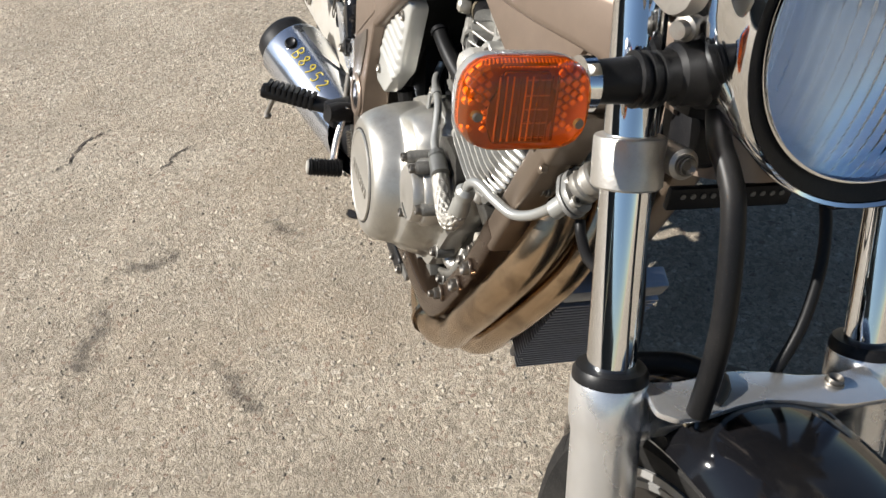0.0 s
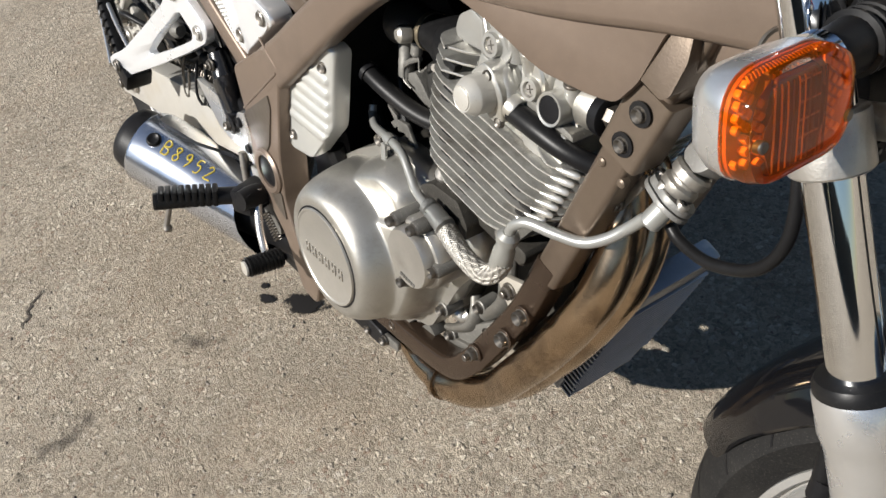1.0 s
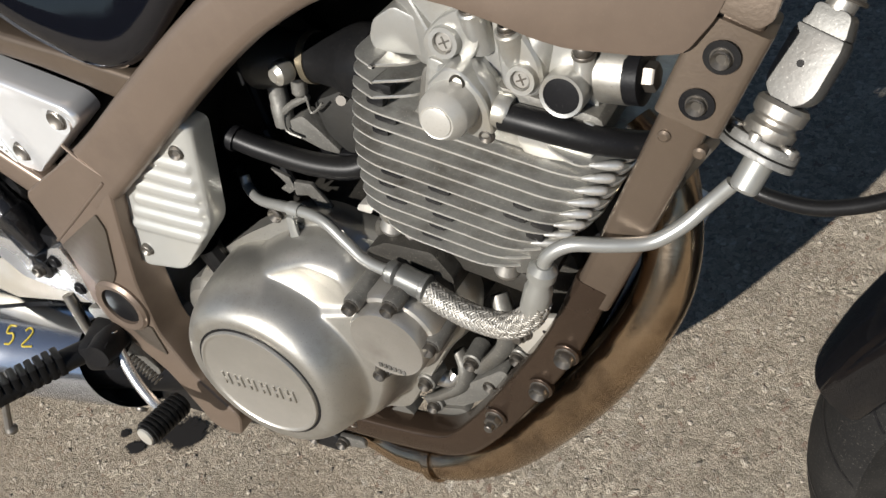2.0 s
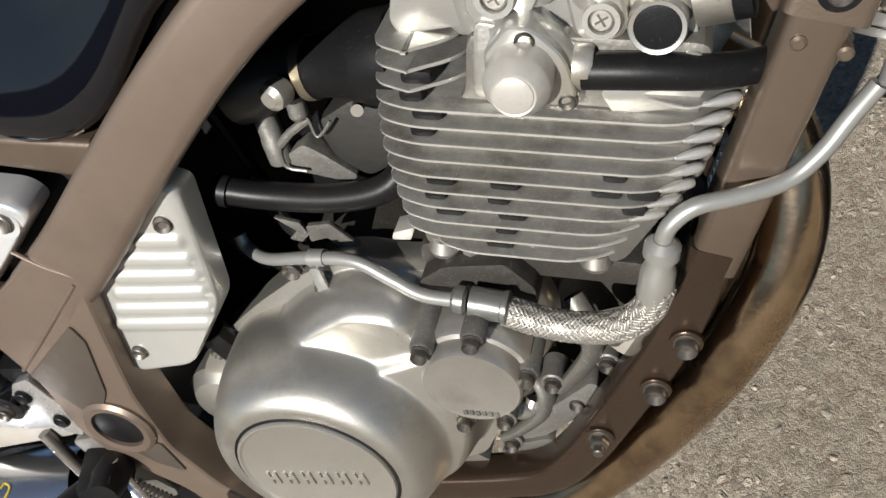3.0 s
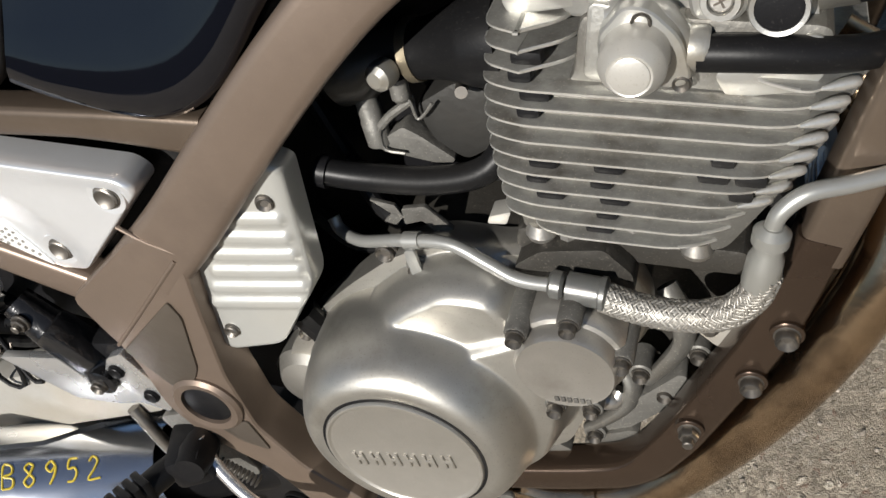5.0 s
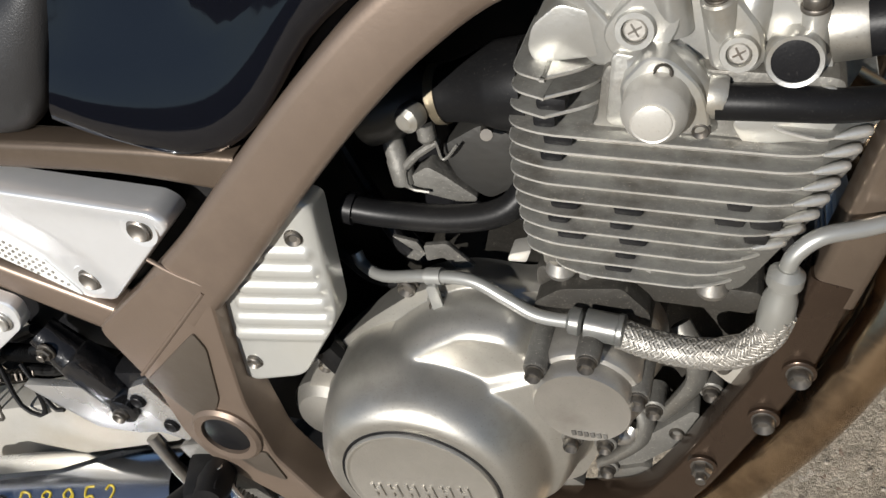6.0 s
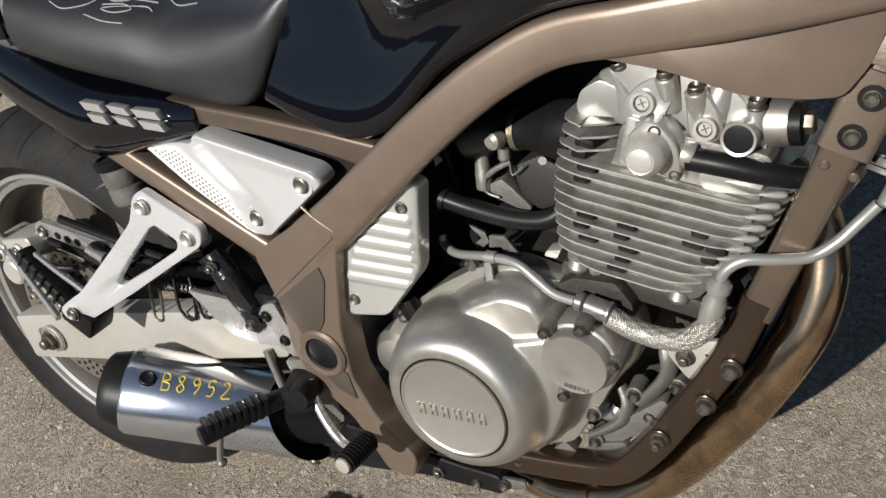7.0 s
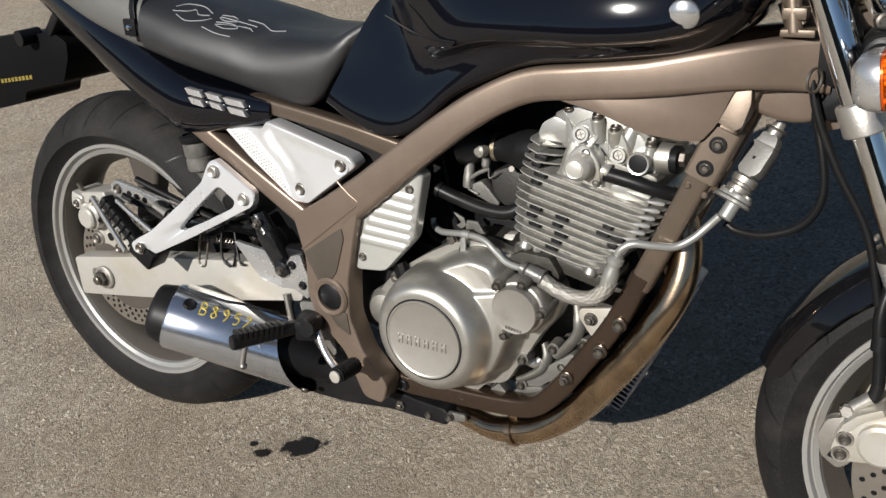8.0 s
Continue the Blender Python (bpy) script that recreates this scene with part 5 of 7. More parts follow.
part("hose_fitting", merge(lathe([(0.0070, 0), (0.0092, 0.002), (0.0092, 0.008), (0.0070, 0.010)], (0.836, -0.102, 0.4935), (1, -0.08, -0.25), 18), lathe([(0.0102, 0.012), (0.0102, 0.032), (0.0110, 0.033), (0.0110, 0.036), (0.0095, 0.037)], (0.836, -0.102, 0.4935), (1, -0.08, -0.25), 18)), PIPE, line, "grey crimped hose fitting")
BRAID_PTS = [(0.868, -0.104, 0.482), (0.890, -0.106, 0.472), (0.915, -0.109, 0.468), (0.940, -0.112, 0.472), (0.958, -0.113, 0.487), (0.966, -0.112, 0.503)]
part("braided_hose", tube(BRAID_PTS, [0.0090 if k % 2 else 0.0094 for k in range(161)], 24, 32), BRAID, line, "ribbed braided stainless steel hose", 80)
part("hose_fitting", merge(lathe([(0.0070, 0), (0.0092, 0.002), (0.0092, 0.008), (0.0070, 0.010)], (0.836, -0.102, 0.4935), (1, -0.08, -0.25), 18), lathe([(0.0102, 0.012), (0.0102, 0.032), (0.0110, 0.033), (0.0110, 0.036), (0.0095, 0.037)], (0.836, -0.102, 0.4935), (1, -0.08, -0.25), 18)), PIPE, line, "grey crimped hose fitting")
BRAID_PTS = [(0.868, -0.104, 0.482), (0.890, -0.106, 0.472), (0.915, -0.109, 0.468), (0.940, -0.112, 0.472), (0.958, -0.113, 0.487), (0.966, -0.112, 0.503)]
hose_b = part("braided_hose", tube(BRAID_PTS, 0.0086, 20, 12), STEEL, line, "ribbed braided stainless steel hose", 80)
core = spline(BRAID_PTS, 24)
strands = []
for turn in (-1, 1):
    for k in range(16):
        pts = []
        for i, (c, (u, v)) in enumerate(zip(core, frames(core))):
            a = math.tau * k / 16 + turn * 0.125 * i
            r = 0.0089 + 0.0005 * math.sin(i * 0.69 + turn * math.pi / 2 + k * math.pi)
            pts.append(c + (u * math.cos(a) + v * math.sin(a)) * r)
        strands.append(tube(pts, 0.0010, 5, 1))
part("woven_braid", merge(*strands), BRAID, hose_b, "woven bright steel strands", 80)["kind"] = "stuff"
part("hose_fitting", merge(lathe([(0.0102, 0), (0.0106, 0.003), (0.0100, 0.020), (0.0080, 0.026), (0.0080, 0.030), (0.0102, 0.032), (0.0102, 0.039), (0.0060, 0.043)], (0.962, -0.112, 0.495), (0.28, 0.02, 1), 20)), PIPE, line, "grey crimped hose fitting")
part("steel_pipe", tube([(0.972, -0.111, 0.533), (0.978, -0.110, 0.545), (0.992, -0.106, 0.553), (1.015, -0.098, 0.551), (1.038, -0.088, 0.550), (1.056, -0.080, 0.560), (1.070, -0.073, 0.574), (1.084, -0.070, 0.590)], 0.0050, 14, 6), PIPE, line, "bent grey steel pipe")
OIL_UP = Vector((0.40, 0.46, 0.86)).normalized()
OIL_OUT = Vector((-0.20, -0.85, 0.50))
OIL_OUT = (OIL_OUT - OIL_UP * OIL_OUT.dot(OIL_UP)).normalized()
OIL_SIDE = OIL_OUT.cross(OIL_UP)
OILM = Matrix.Translation((1.0965, -0.0615, 0.611)) @ Matrix((OIL_SIDE, OIL_OUT, OIL_UP)).transposed().to_4x4()


def slab(outline, z0, z1, bevel=0.001):
    """A flat plate across the canister's own axis."""
    return moved(bevelled(loft([[(x, y, z0) for x, y in outline], [(x, y, z1) for x, y in outline]]), bevel), OILM)


FLANGE = fillet([(-0.023, -0.006), (-0.023, 0.006), (-0.012, 0.016), (0.012, 0.016), (0.023, 0.006), (0.023, -0.006), (0.012, -0.016), (-0.012, -0.016)], 0.006, 4)
oil = part("oil_strainer", slab(FLANGE, 0.0, 0.0065, 0.0015), STRAINER, bike, "cast silver oil strainer canister with a bolted flange")
part("strainer_flange", slab([(x * 1.04, y * 1.04) for x, y in FLANGE], -0.0050, -0.0006, 0.001), STRAINER, oil)
part("strainer_neck", moved(lathe([(0.0135, 0.006), (0.0150, 0.008), (0.0152, 0.014), (0.0130, 0.0165), (0.0130, 0.0185), (0.0155, 0.0205), (0.0160, 0.027), (0.0140, 0.0295)], (0, 0, 0), (0, 0, 1), 36), OILM), ALU, oil, "ringed silver neck")
U_SHAPE = [(0.0152 * math.cos(a), 0.043 + 0.0152 * math.sin(a)) for a in np.linspace(math.pi, math.tau, 15)] + [(0.0150, 0.066), (0.0138, 0.0715), (-0.0138, 0.0715), (-0.0150, 0.066)]
part("canister", moved(bevelled(loft([[(u, n, z) for u, z in U_SHAPE] for n in (-0.010, 0.0105)]), 0.0016), OILM), STRAINER, oil, "flat-faced cast canister, chipped")
part("canister_top", moved(bevelled(loft([[(u, n, z) for u, z in fillet([(-0.0138, 0.0705), (0.0138, 0.0705), (0.0110, 0.0850), (-0.0095, 0.0850)], 0.004)] for n in (-0.009, 0.0080)]), 0.002), OILM), STRAINER, oil)
part("canister_dent", moved(lathe([(0.0022, 0), (0.0020, 0.0004)], (0.001, 0.0104, 0.052), (0, 1, 0), 12), OILM), PLASTIC, oil)
part("canister_spout", moved(lathe([(0.0085, 0.084), (0.0085, 0.090), (0.0105, 0.092), (0.0105, 0.0945), (0.0065, 0.0955), (0.0062, 0.102), (0.0045, 0.103)], (0.001, 0, 0), (0, 0, 1), 24), OILM), ALU, oil, "plated union")
part("spout_washer", moved(lathe([(0.0125, 0.0905), (0.0130, 0.0915), (0.0125, 0.0930)], (0.001, 0, 0), (0, 0, 1), 28), OILM), BOLT, oil, "dark washer")
for u in (-0.017, 0.001, 0.018):
    part("flange_ear", moved(lathe([(0.0055, 0.004), (0.0055, 0.0085), (0.0045, 0.0092)], (u, 0.011 if u > -0.01 and u < 0.01 else 0.004, 0), (0, 0, 1), 18), OILM), ALU, oil)
    part("ear_hole", moved(lathe([(0.0026, 0.0085), (0.0026, 0.0097)], (u, 0.011 if u > -0.01 and u < 0.01 else 0.004, 0), (0, 0, 1), 12), OILM), PLASTIC, oil)
part("strainer_inlet", moved(lathe([(0.0072, -0.026), (0.0090, -0.024), (0.0090, -0.006), (0.0105, -0.005)], (-0.004, 0, 0), (0, 0, 1), 24), OILM), PIPE, oil)
part("strainer_bracket", prism(fillet([(1.040, 0.575), (1.048, 0.572), (1.075, 0.612), (1.070, 0.618)], 0.003), -0.060, -0.057, 0.0005), STEEL, oil)
bolt(oil, (1.045, -0.062, 0.582), r=0.007, h=0.006)
vent = part("vent_hose", tube([(1.085, -0.042, 0.572), (1.10, -0.045, 0.565), (1.135, -0.052, 0.567), (1.175, -0.055, 0.587), (1.193, -0.055, 0.625), (1.185, -0.050, 0.68), (1.165, -0.04, 0.74)], 0.0050, 12, 6), RUBBER, bike, "grey-black rubber vent hose")

# exhaust
header = part("exhaust_header", tube([(1.005, -0.025, 0.590), (1.028, -0.034, 0.570), (1.040, -0.045, 0.532), (1.038, -0.059, 0.490), (1.021, -0.070, 0.446), (0.986, -0.075, 0.386), (0.945, -0.074, 0.328), (0.905, -0.068, 0.275), (0.865, -0.068, 0.238), (0.828, -0.068, 0.216), (0.795, -0.068, 0.206)], 0.0200, 24, 6), EXHAUST, bike, "heat-tinted bronze-brown exhaust header pipe")
part("exhaust_header", tube([(0.990, 0.025, 0.580), (1.014, 0.020, 0.550), (1.026, 0.008, 0.507), (1.024, -0.006, 0.463), (1.008, -0.018, 0.419), (0.975, -0.025, 0.360), (0.936, -0.026, 0.303), (0.898, -0.023, 0.252), (0.860, -0.024, 0.217), (0.826, -0.026, 0.200), (0.79, -0.036, 0.196)], 0.0195, 24, 6), EXHAUST, bike, "heat-tinted bronze-brown exhaust header pipe")
part("header_clamp", merge(ring([(0.0200, -0.004), (0.0235, -0.004), (0.0235, 0.004), (0.0200, 0.004)], (0.803, -0.068, 0.208), (1, 0, 0.28), 28), block((0.803, -0.068, 0.232), (0.014, 0.010, 0.014), 0.002)), EXHAUST, header, "welded clamp ring")
part("header_tail", tube([(0.80, -0.067, 0.207), (0.765, -0.064, 0.200), (0.735, -0.058, 0.200), (0.70, -0.05, 0.203)], [0.0200, 0.0185, 0.0175, 0.0175], 22, 4), EXHAUST, header)
bracket = part("exhaust_bracket", prism(fillet([(0.583, 0.190), (0.590, 0.202), (0.612, 0.204), (0.650, 0.192), (0.712, 0.196), (0.712, 0.184), (0.640, 0.168), (0.596, 0.168)], 0.006), -0.070, -0.064, 0.002), ALU_DARK, bike, "grey steel exhaust bracket")
bracket.matrix_basis = Matrix.Translation((0.016, -0.014, 0.026))
for at in ((0.597, -0.072, 0.186), (0.648, -0.072, 0.182), (0.685, -0.072, 0.187)):
    bolt(bracket, at, r=0.0085 if at[0] < 0.6 else 0.006, h=0.006, hexed=at[0] < 0.6)
part("collector_box", prism(fillet([(0.385, 0.268), (0.433, 0.262), (0.496, 0.252), (0.558, 0.248), (0.597, 0.236), (0.64, 0.228), (0.70, 0.224), (0.70, 0.196), (0.592, 0.198), (0.500, 0.186), (0.423, 0.186), (0.372, 0.225)], 0.012), -0.088, 0.05, 0.012, 3), PLASTIC, bike, "black exhaust collector box")

MUF0 = Vector((0.206, -0.204, 0.350))
MDIR = (Vector((0.431, -0.085, 0.252)) - MUF0).normalized()
MUP = (Vector((0.292, -0.197, 0.376)) - MUF0)
MUP = (MUP - MDIR * MUP.dot(MDIR)).normalized()
MOUT = MDIR.cross(MUP)
MR = 0.0550


def muf(s, turn, r=MR):
    """A place on the sleeve: s along it, turn round it downward from its upper outer line."""
    return MUF0 + MDIR * s + (MUP * math.cos(turn) + MOUT * math.sin(turn)) * r


def oval(s, r, n=40):
    return [muf(s, math.tau * i / n, r) for i in range(n)]


sleeve = loft([oval(s, r) for s, r in ((0.036, 0.0525), (0.040, MR), (0.15, MR), (0.36, MR))])
bmesh.ops.bisect_plane(sleeve, geom=sleeve.verts[:] + sleeve.edges[:] + sleeve.faces[:], plane_co=MUF0 + MDIR * 0.262, plane_no=MDIR + MUP * 0.85, clear_outer=True)
muffler = part("muffler", sleeve, MUFFLER, bike, "short satin steel muffler with a yellow handwritten number")
part("muffler_core", loft([oval(s, r) for s, r in ((0.045, 0.051), (0.15, 0.0505), (0.20, 0.042), (0.30, 0.030))]), PLASTIC, muffler, "black muffler core")
part("end_cap", loft([oval(s, r) for s, r in ((0.006, 0.030), (0.006, 0.041), (0.010, 0.045), (0.020, 0.0475), (0.038, 0.0515))]), PLASTIC, muffler, "black end cap")
bolt(muffler, muf(0.066, 0.0, MR), MUP, 0.009, 0.004, mat=PLASTIC)
bolt(muffler, muf(0.283, 1.75, MR), MUP * math.cos(1.75) + MOUT * math.sin(1.75), 0.006, 0.003)
part("heat_shield", loft([[muf(s, a, MR + 0.003) for a in np.linspace(-1.5, -0.55 - 0.5 * max(0, (s - 0.12) / 0.07), 10)] for s in np.linspace(0.05, 0.20, 10)], closed=False), PLATE, muffler, "curved silver heat shield strip")
part("link_pipe", tube([muf(0.29, 0, 0.0), muf(0.335, 0, 0.0), (0.53, -0.03, 0.205), (0.60, -0.03, 0.205)], [0.034, 0.03, 0.026, 0.026], 24, 4), PLASTIC, muffler, "black link pipe")
# the handwritten number: strokes in letter boxes one wide and two high
STROKES = {
    "B": [[(0.1, 0), (0.1, 2), (0.7, 1.9), (0.75, 1.3), (0.15, 1.05), (0.85, 0.8), (0.8, 0.1), (0.1, 0)]],
    "8": [[(0.75, 1.75), (0.4, 2), (0.1, 1.6), (0.5, 1.05), (0.85, 0.5), (0.45, 0.0), (0.1, 0.45), (0.5, 1.05), (0.75, 1.75)]],
    "9": [[(0.8, 1.5), (0.45, 2), (0.1, 1.5), (0.45, 1.05), (0.8, 1.5), (0.75, 0.8), (0.4, 0.0)]],
    "5": [[(0.8, 2), (0.25, 1.95), (0.15, 1.15), (0.6, 1.2), (0.8, 0.7), (0.55, 0.1), (0.1, 0.05)]],
    "2": [[(0.1, 1.6), (0.4, 2), (0.75, 1.6), (0.5, 0.9), (0.05, 0.05), (0.95, 0.1)]],
}


for k, char in enumerate("B8952"):
    for stroke in STROKES[char]:
        pts = [muf(0.084 + 0.0185 * k + 0.0115 * u, 0.20 - 0.0105 * v / MR, MR + 0.0003) for u, v in stroke]
        part("painted_character", tube(pts, 0.0011, 6, 4), YELLOW, muffler, "yellow paint-marker character")

# finned cooler low at the front
cm = Matrix.Translation((0.968, 0.060, 0.338)) @ pose(0, 0, 0, 0, -65)
# grey metal, the blue of skylit shade is put into its colour
COOLER = material("shade_blue_cooler_metal", (0.20, 0.22, 0.26), 0.36, 0.85, 0.15, 60, 0.0002, 300, (0.12, 0.12, 0.12), 0.5)
cooler = part("finned_cooler", moved(block((0, 0, 0.004), (0.215, 0.110, 0.010), 0.003), cm), COOLER, bike, "finned aluminium cooler block low behind the front wheel")
for k in range(24):
    part("cooler_fin", moved(block((-0.104 + 0.0080 * k, 0.0, -0.001), (0.0034, 0.122 - 0.02 * (k < 4), 0.030), 0.0014), cm), COOLER, cooler)
part("cooler_tank", moved(block((0.102, 0, -0.002), (0.026, 0.120, 0.026), 0.005), cm), COOLER, cooler)

CAST = fillet([(0.345, 0.466), (0.375, 0.461), (0.405, 0.456), (0.421, 0.443), (0.444, 0.441), (0.456, 0.456), (0.474, 0.461), (0.482, 0.435), (0.492, 0.404), (0.480, 0.388), (0.456, 0.400), (0.428, 0.398), (0.389, 0.406), (0.368, 0.434)], 0.004)

# ---- rider's peg, brake pedal, master cylinder ----
cast = part("peg_bracket", prism(CAST, -0.128, -0.120, 0.002, 2, lambda x, z: -0.10 * max(0, 0.40 - x)), PLATE, bike, "bright cast aluminium footpeg bracket")
bolt(cast, (0.457, -0.129, 0.441), r=0.006, h=0.003, mat=PLASTIC)
bolt(cast, (0.474, -0.129, 0.410), r=0.006, h=0.003, mat=PLASTIC)
master = part("brake_master_cylinder", merge(tube([(0.385, -0.112, 0.510), (0.405, -0.114, 0.475), (0.432, -0.116, 0.432)], [0.014, 0.018, 0.017], 16, 4), block((0.420, -0.118, 0.465), (0.03, 0.03, 0.05), 0.007, pose(0, 0, 0, 0, -30)), lathe([(0.013, 0), (0.013, 0.008), (0.009, 0.010)], (0.438, -0.126, 0.432), (0, -1, 0), 18), block((0.45, -0.105, 0.45), (0.05, 0.03, 0.03), 0.008)), material("oily_black_iron", (0.015, 0.015, 0.016), 0.2, 0.2, 0.3, 90, 0.001, 90), bike, "oily black rear brake master cylinder")
bolt(master, (0.438, -0.137, 0.432), r=0.006)
bolt(master, (0.396, -0.128, 0.500), r=0.007, hexed=True)
part("hose_spring", merge(*[ring([(0.006, -0.0016), (0.0085, 0), (0.006, 0.0016)], (0.315 + 0.0045 * k, -0.105, 0.478 - 0.0004 * k), (1, 0, -0.1), 14) for k in range(16)]), RUBBER, bike, "coiled black hose sleeve")["kind"] = "stuff"
part("hose_union", tube([(0.385, -0.108, 0.474), (0.41, -0.11, 0.478)], [0.009, 0.011], 14, 1), ALU_DARK, bike)
part("wire_loop", tube([(0.300, -0.112, 0.470), (0.302, -0.122, 0.425), (0.325, -0.122, 0.415), (0.330, -0.112, 0.462)], 0.0022, 8, 3), PLASTIC, bike, "bent black wire loop")
part("wire_loop", tube([(0.328, -0.112, 0.470), (0.340, -0.122, 0.425), (0.352, -0.122, 0.42)], 0.0022, 8, 3), PLASTIC, bike, "bent black wire loop")
for pts in (((0.30, -0.10, 0.47), (0.22, -0.10, 0.44), (0.14, -0.10, 0.47), (0.07, -0.11, 0.50)), ((0.36, -0.1, 0.50), (0.27, -0.08, 0.47), (0.18, -0.09, 0.50), (0.1, -0.1, 0.53)), ((0.39, -0.1, 0.49), (0.34, -0.09, 0.44), (0.25, -0.07, 0.42))):
    part("black_cable", tube(pts, 0.0055, 10, 5), RUBBER, bike, "black rubber brake hose")
part("union_bolt", lathe([(0.010, -0.012), (0.012, 0.0), (0.008, 0.012)], (0.215, -0.10, 0.485), (1, 0, 0.2), 14), ALU_DARK, bike)

peg = part("footpeg", tube([(0.483, -0.150, 0.352), (0.468, -0.178, 0.355), (0.436, -0.252, 0.361)], 0.0118, 16, 3), RUBBER, bike, "black ribbed rubber footpeg")
axis_p = (Vector((0.438, -0.246, 0.364)) - Vector((0.470, -0.175, 0.356))).normalized()
for k in range(9):
    p = Vector((0.466, -0.183, 0.357)) + axis_p * 0.0085 * k
    part("peg_rib", moved(block((0, 0, 0.0), (0.0238, 0.0225, 0.0072), 0.0022), Matrix.Translation(p + Vector((0, 0, 0.0012))) @ axis_p.to_track_quat("Z", "Y").to_matrix().to_4x4()), RUBBER, peg)
part("peg_end", lathe([(0.0115, 0), (0.011, 0.003), (0.005, 0.0035)], Vector((0.436, -0.252, 0.361)), axis_p, 20), RUBBER, peg)
part("peg_feeler", tube([(0.447, -0.240, 0.352), (0.446, -0.245, 0.338), (0.445, -0.249, 0.326)], [0.004, 0.0038, 0.0042], 10, 3), STEEL, peg, "steel feeler with a ball end")
part("feeler_ball", lathe([(0.001, -0.0065), (0.0045, -0.0045), (0.0062, 0), (0.0045, 0.0045), (0.001, 0.0065)], (0.445, -0.248, 0.323), (0, 0, 1), 16), STEEL, peg)
part("peg_clevis", merge(block((0.490, -0.142, 0.352), (0.034, 0.05, 0.034), 0.007, pose(0, 0, 0, 0, 0, 20)), lathe([(0.015, -0.02), (0.016, 0.0), (0.013, 0.016)], (0.499, -0.150, 0.356), (0.2, -1, 0.1), 20)), PLASTIC, peg, "black peg clevis")
part("peg_plate", prism(fillet([(0.458, 0.378), (0.500, 0.385), (0.52, 0.345), (0.525, 0.30), (0.50, 0.285), (0.47, 0.335)], 0.008), -0.126, -0.118, 0.002), ALU_DARK, bike, "dark footpeg mounting plate")
part("pushrod", tube([(0.432, -0.122, 0.385), (0.440, -0.126, 0.350), (0.447, -0.128, 0.325)], 0.006, 12, 2), STEEL, bike, "plated brake pushrod")
part("spring", merge(*[ring([(0.005, -0.0012), (0.007, 0), (0.005, 0.0012)], (0.492 + 0.0028 * k, -0.128, 0.318 - 0.0030 * k), (1, 0, -1), 12) for k in range(10)]), STEEL, bike, "small coil return spring")["kind"] = "stuff"
pedal = part("brake_pedal", tube([(0.500, -0.138, 0.366), (0.508, -0.145, 0.345), (0.526, -0.155, 0.321), (0.548, -0.162, 0.304), (0.577, -0.170, 0.303)], [0.007, 0.0058, 0.0055, 0.0055, 0.006], 14, 5), PLATE, bike, "polished aluminium rear brake pedal")
part("pedal_rubber", tube([(0.585, -0.157, 0.313), (0.583, -0.205, 0.316)], 0.0115, 20, 1), RUBBER, pedal, "ribbed black pedal rubber")
for k in range(9):
    part("rubber_rib", ring([(0.0110, -0.0015), (0.0132, -0.0010), (0.0132, 0.0010), (0.0110, 0.0015)], Vector((0.585, -0.161, 0.313)).lerp(Vector((0.583, -0.201, 0.316)), k / 8), (-0.04, -1, 0.06), 20), RUBBER, pedal)
part("pedal_end", lathe([(0.0095, 0), (0.0090, 0.002), (0.004, 0.003)], (0.583, -0.2052, 0.316), (-0.04, -1, 0.06), 20), CREAM, pedal, "pale metal pedal end")

# ---- tank, side cover, seat, tail ----
def smooth_rings(rings, steps):
    """More rings between the given ones, on smooth lines."""
    lines = [spline(line, steps) for line in zip(*rings)]
    return [list(r) for r in zip(*lines)]


def half_ring(x, pts, round_steps=4):
    """A symmetrical section from points (y, z, x shift) of its right half, bottom to top."""
    right = [Vector((x + (p[2] if len(p) > 2 else 0), -p[0], p[1])) for p in pts]
    left = [Vector((v.x, -v.y, v.z)) for v in reversed(right)]
    return spline(right + left, round_steps)


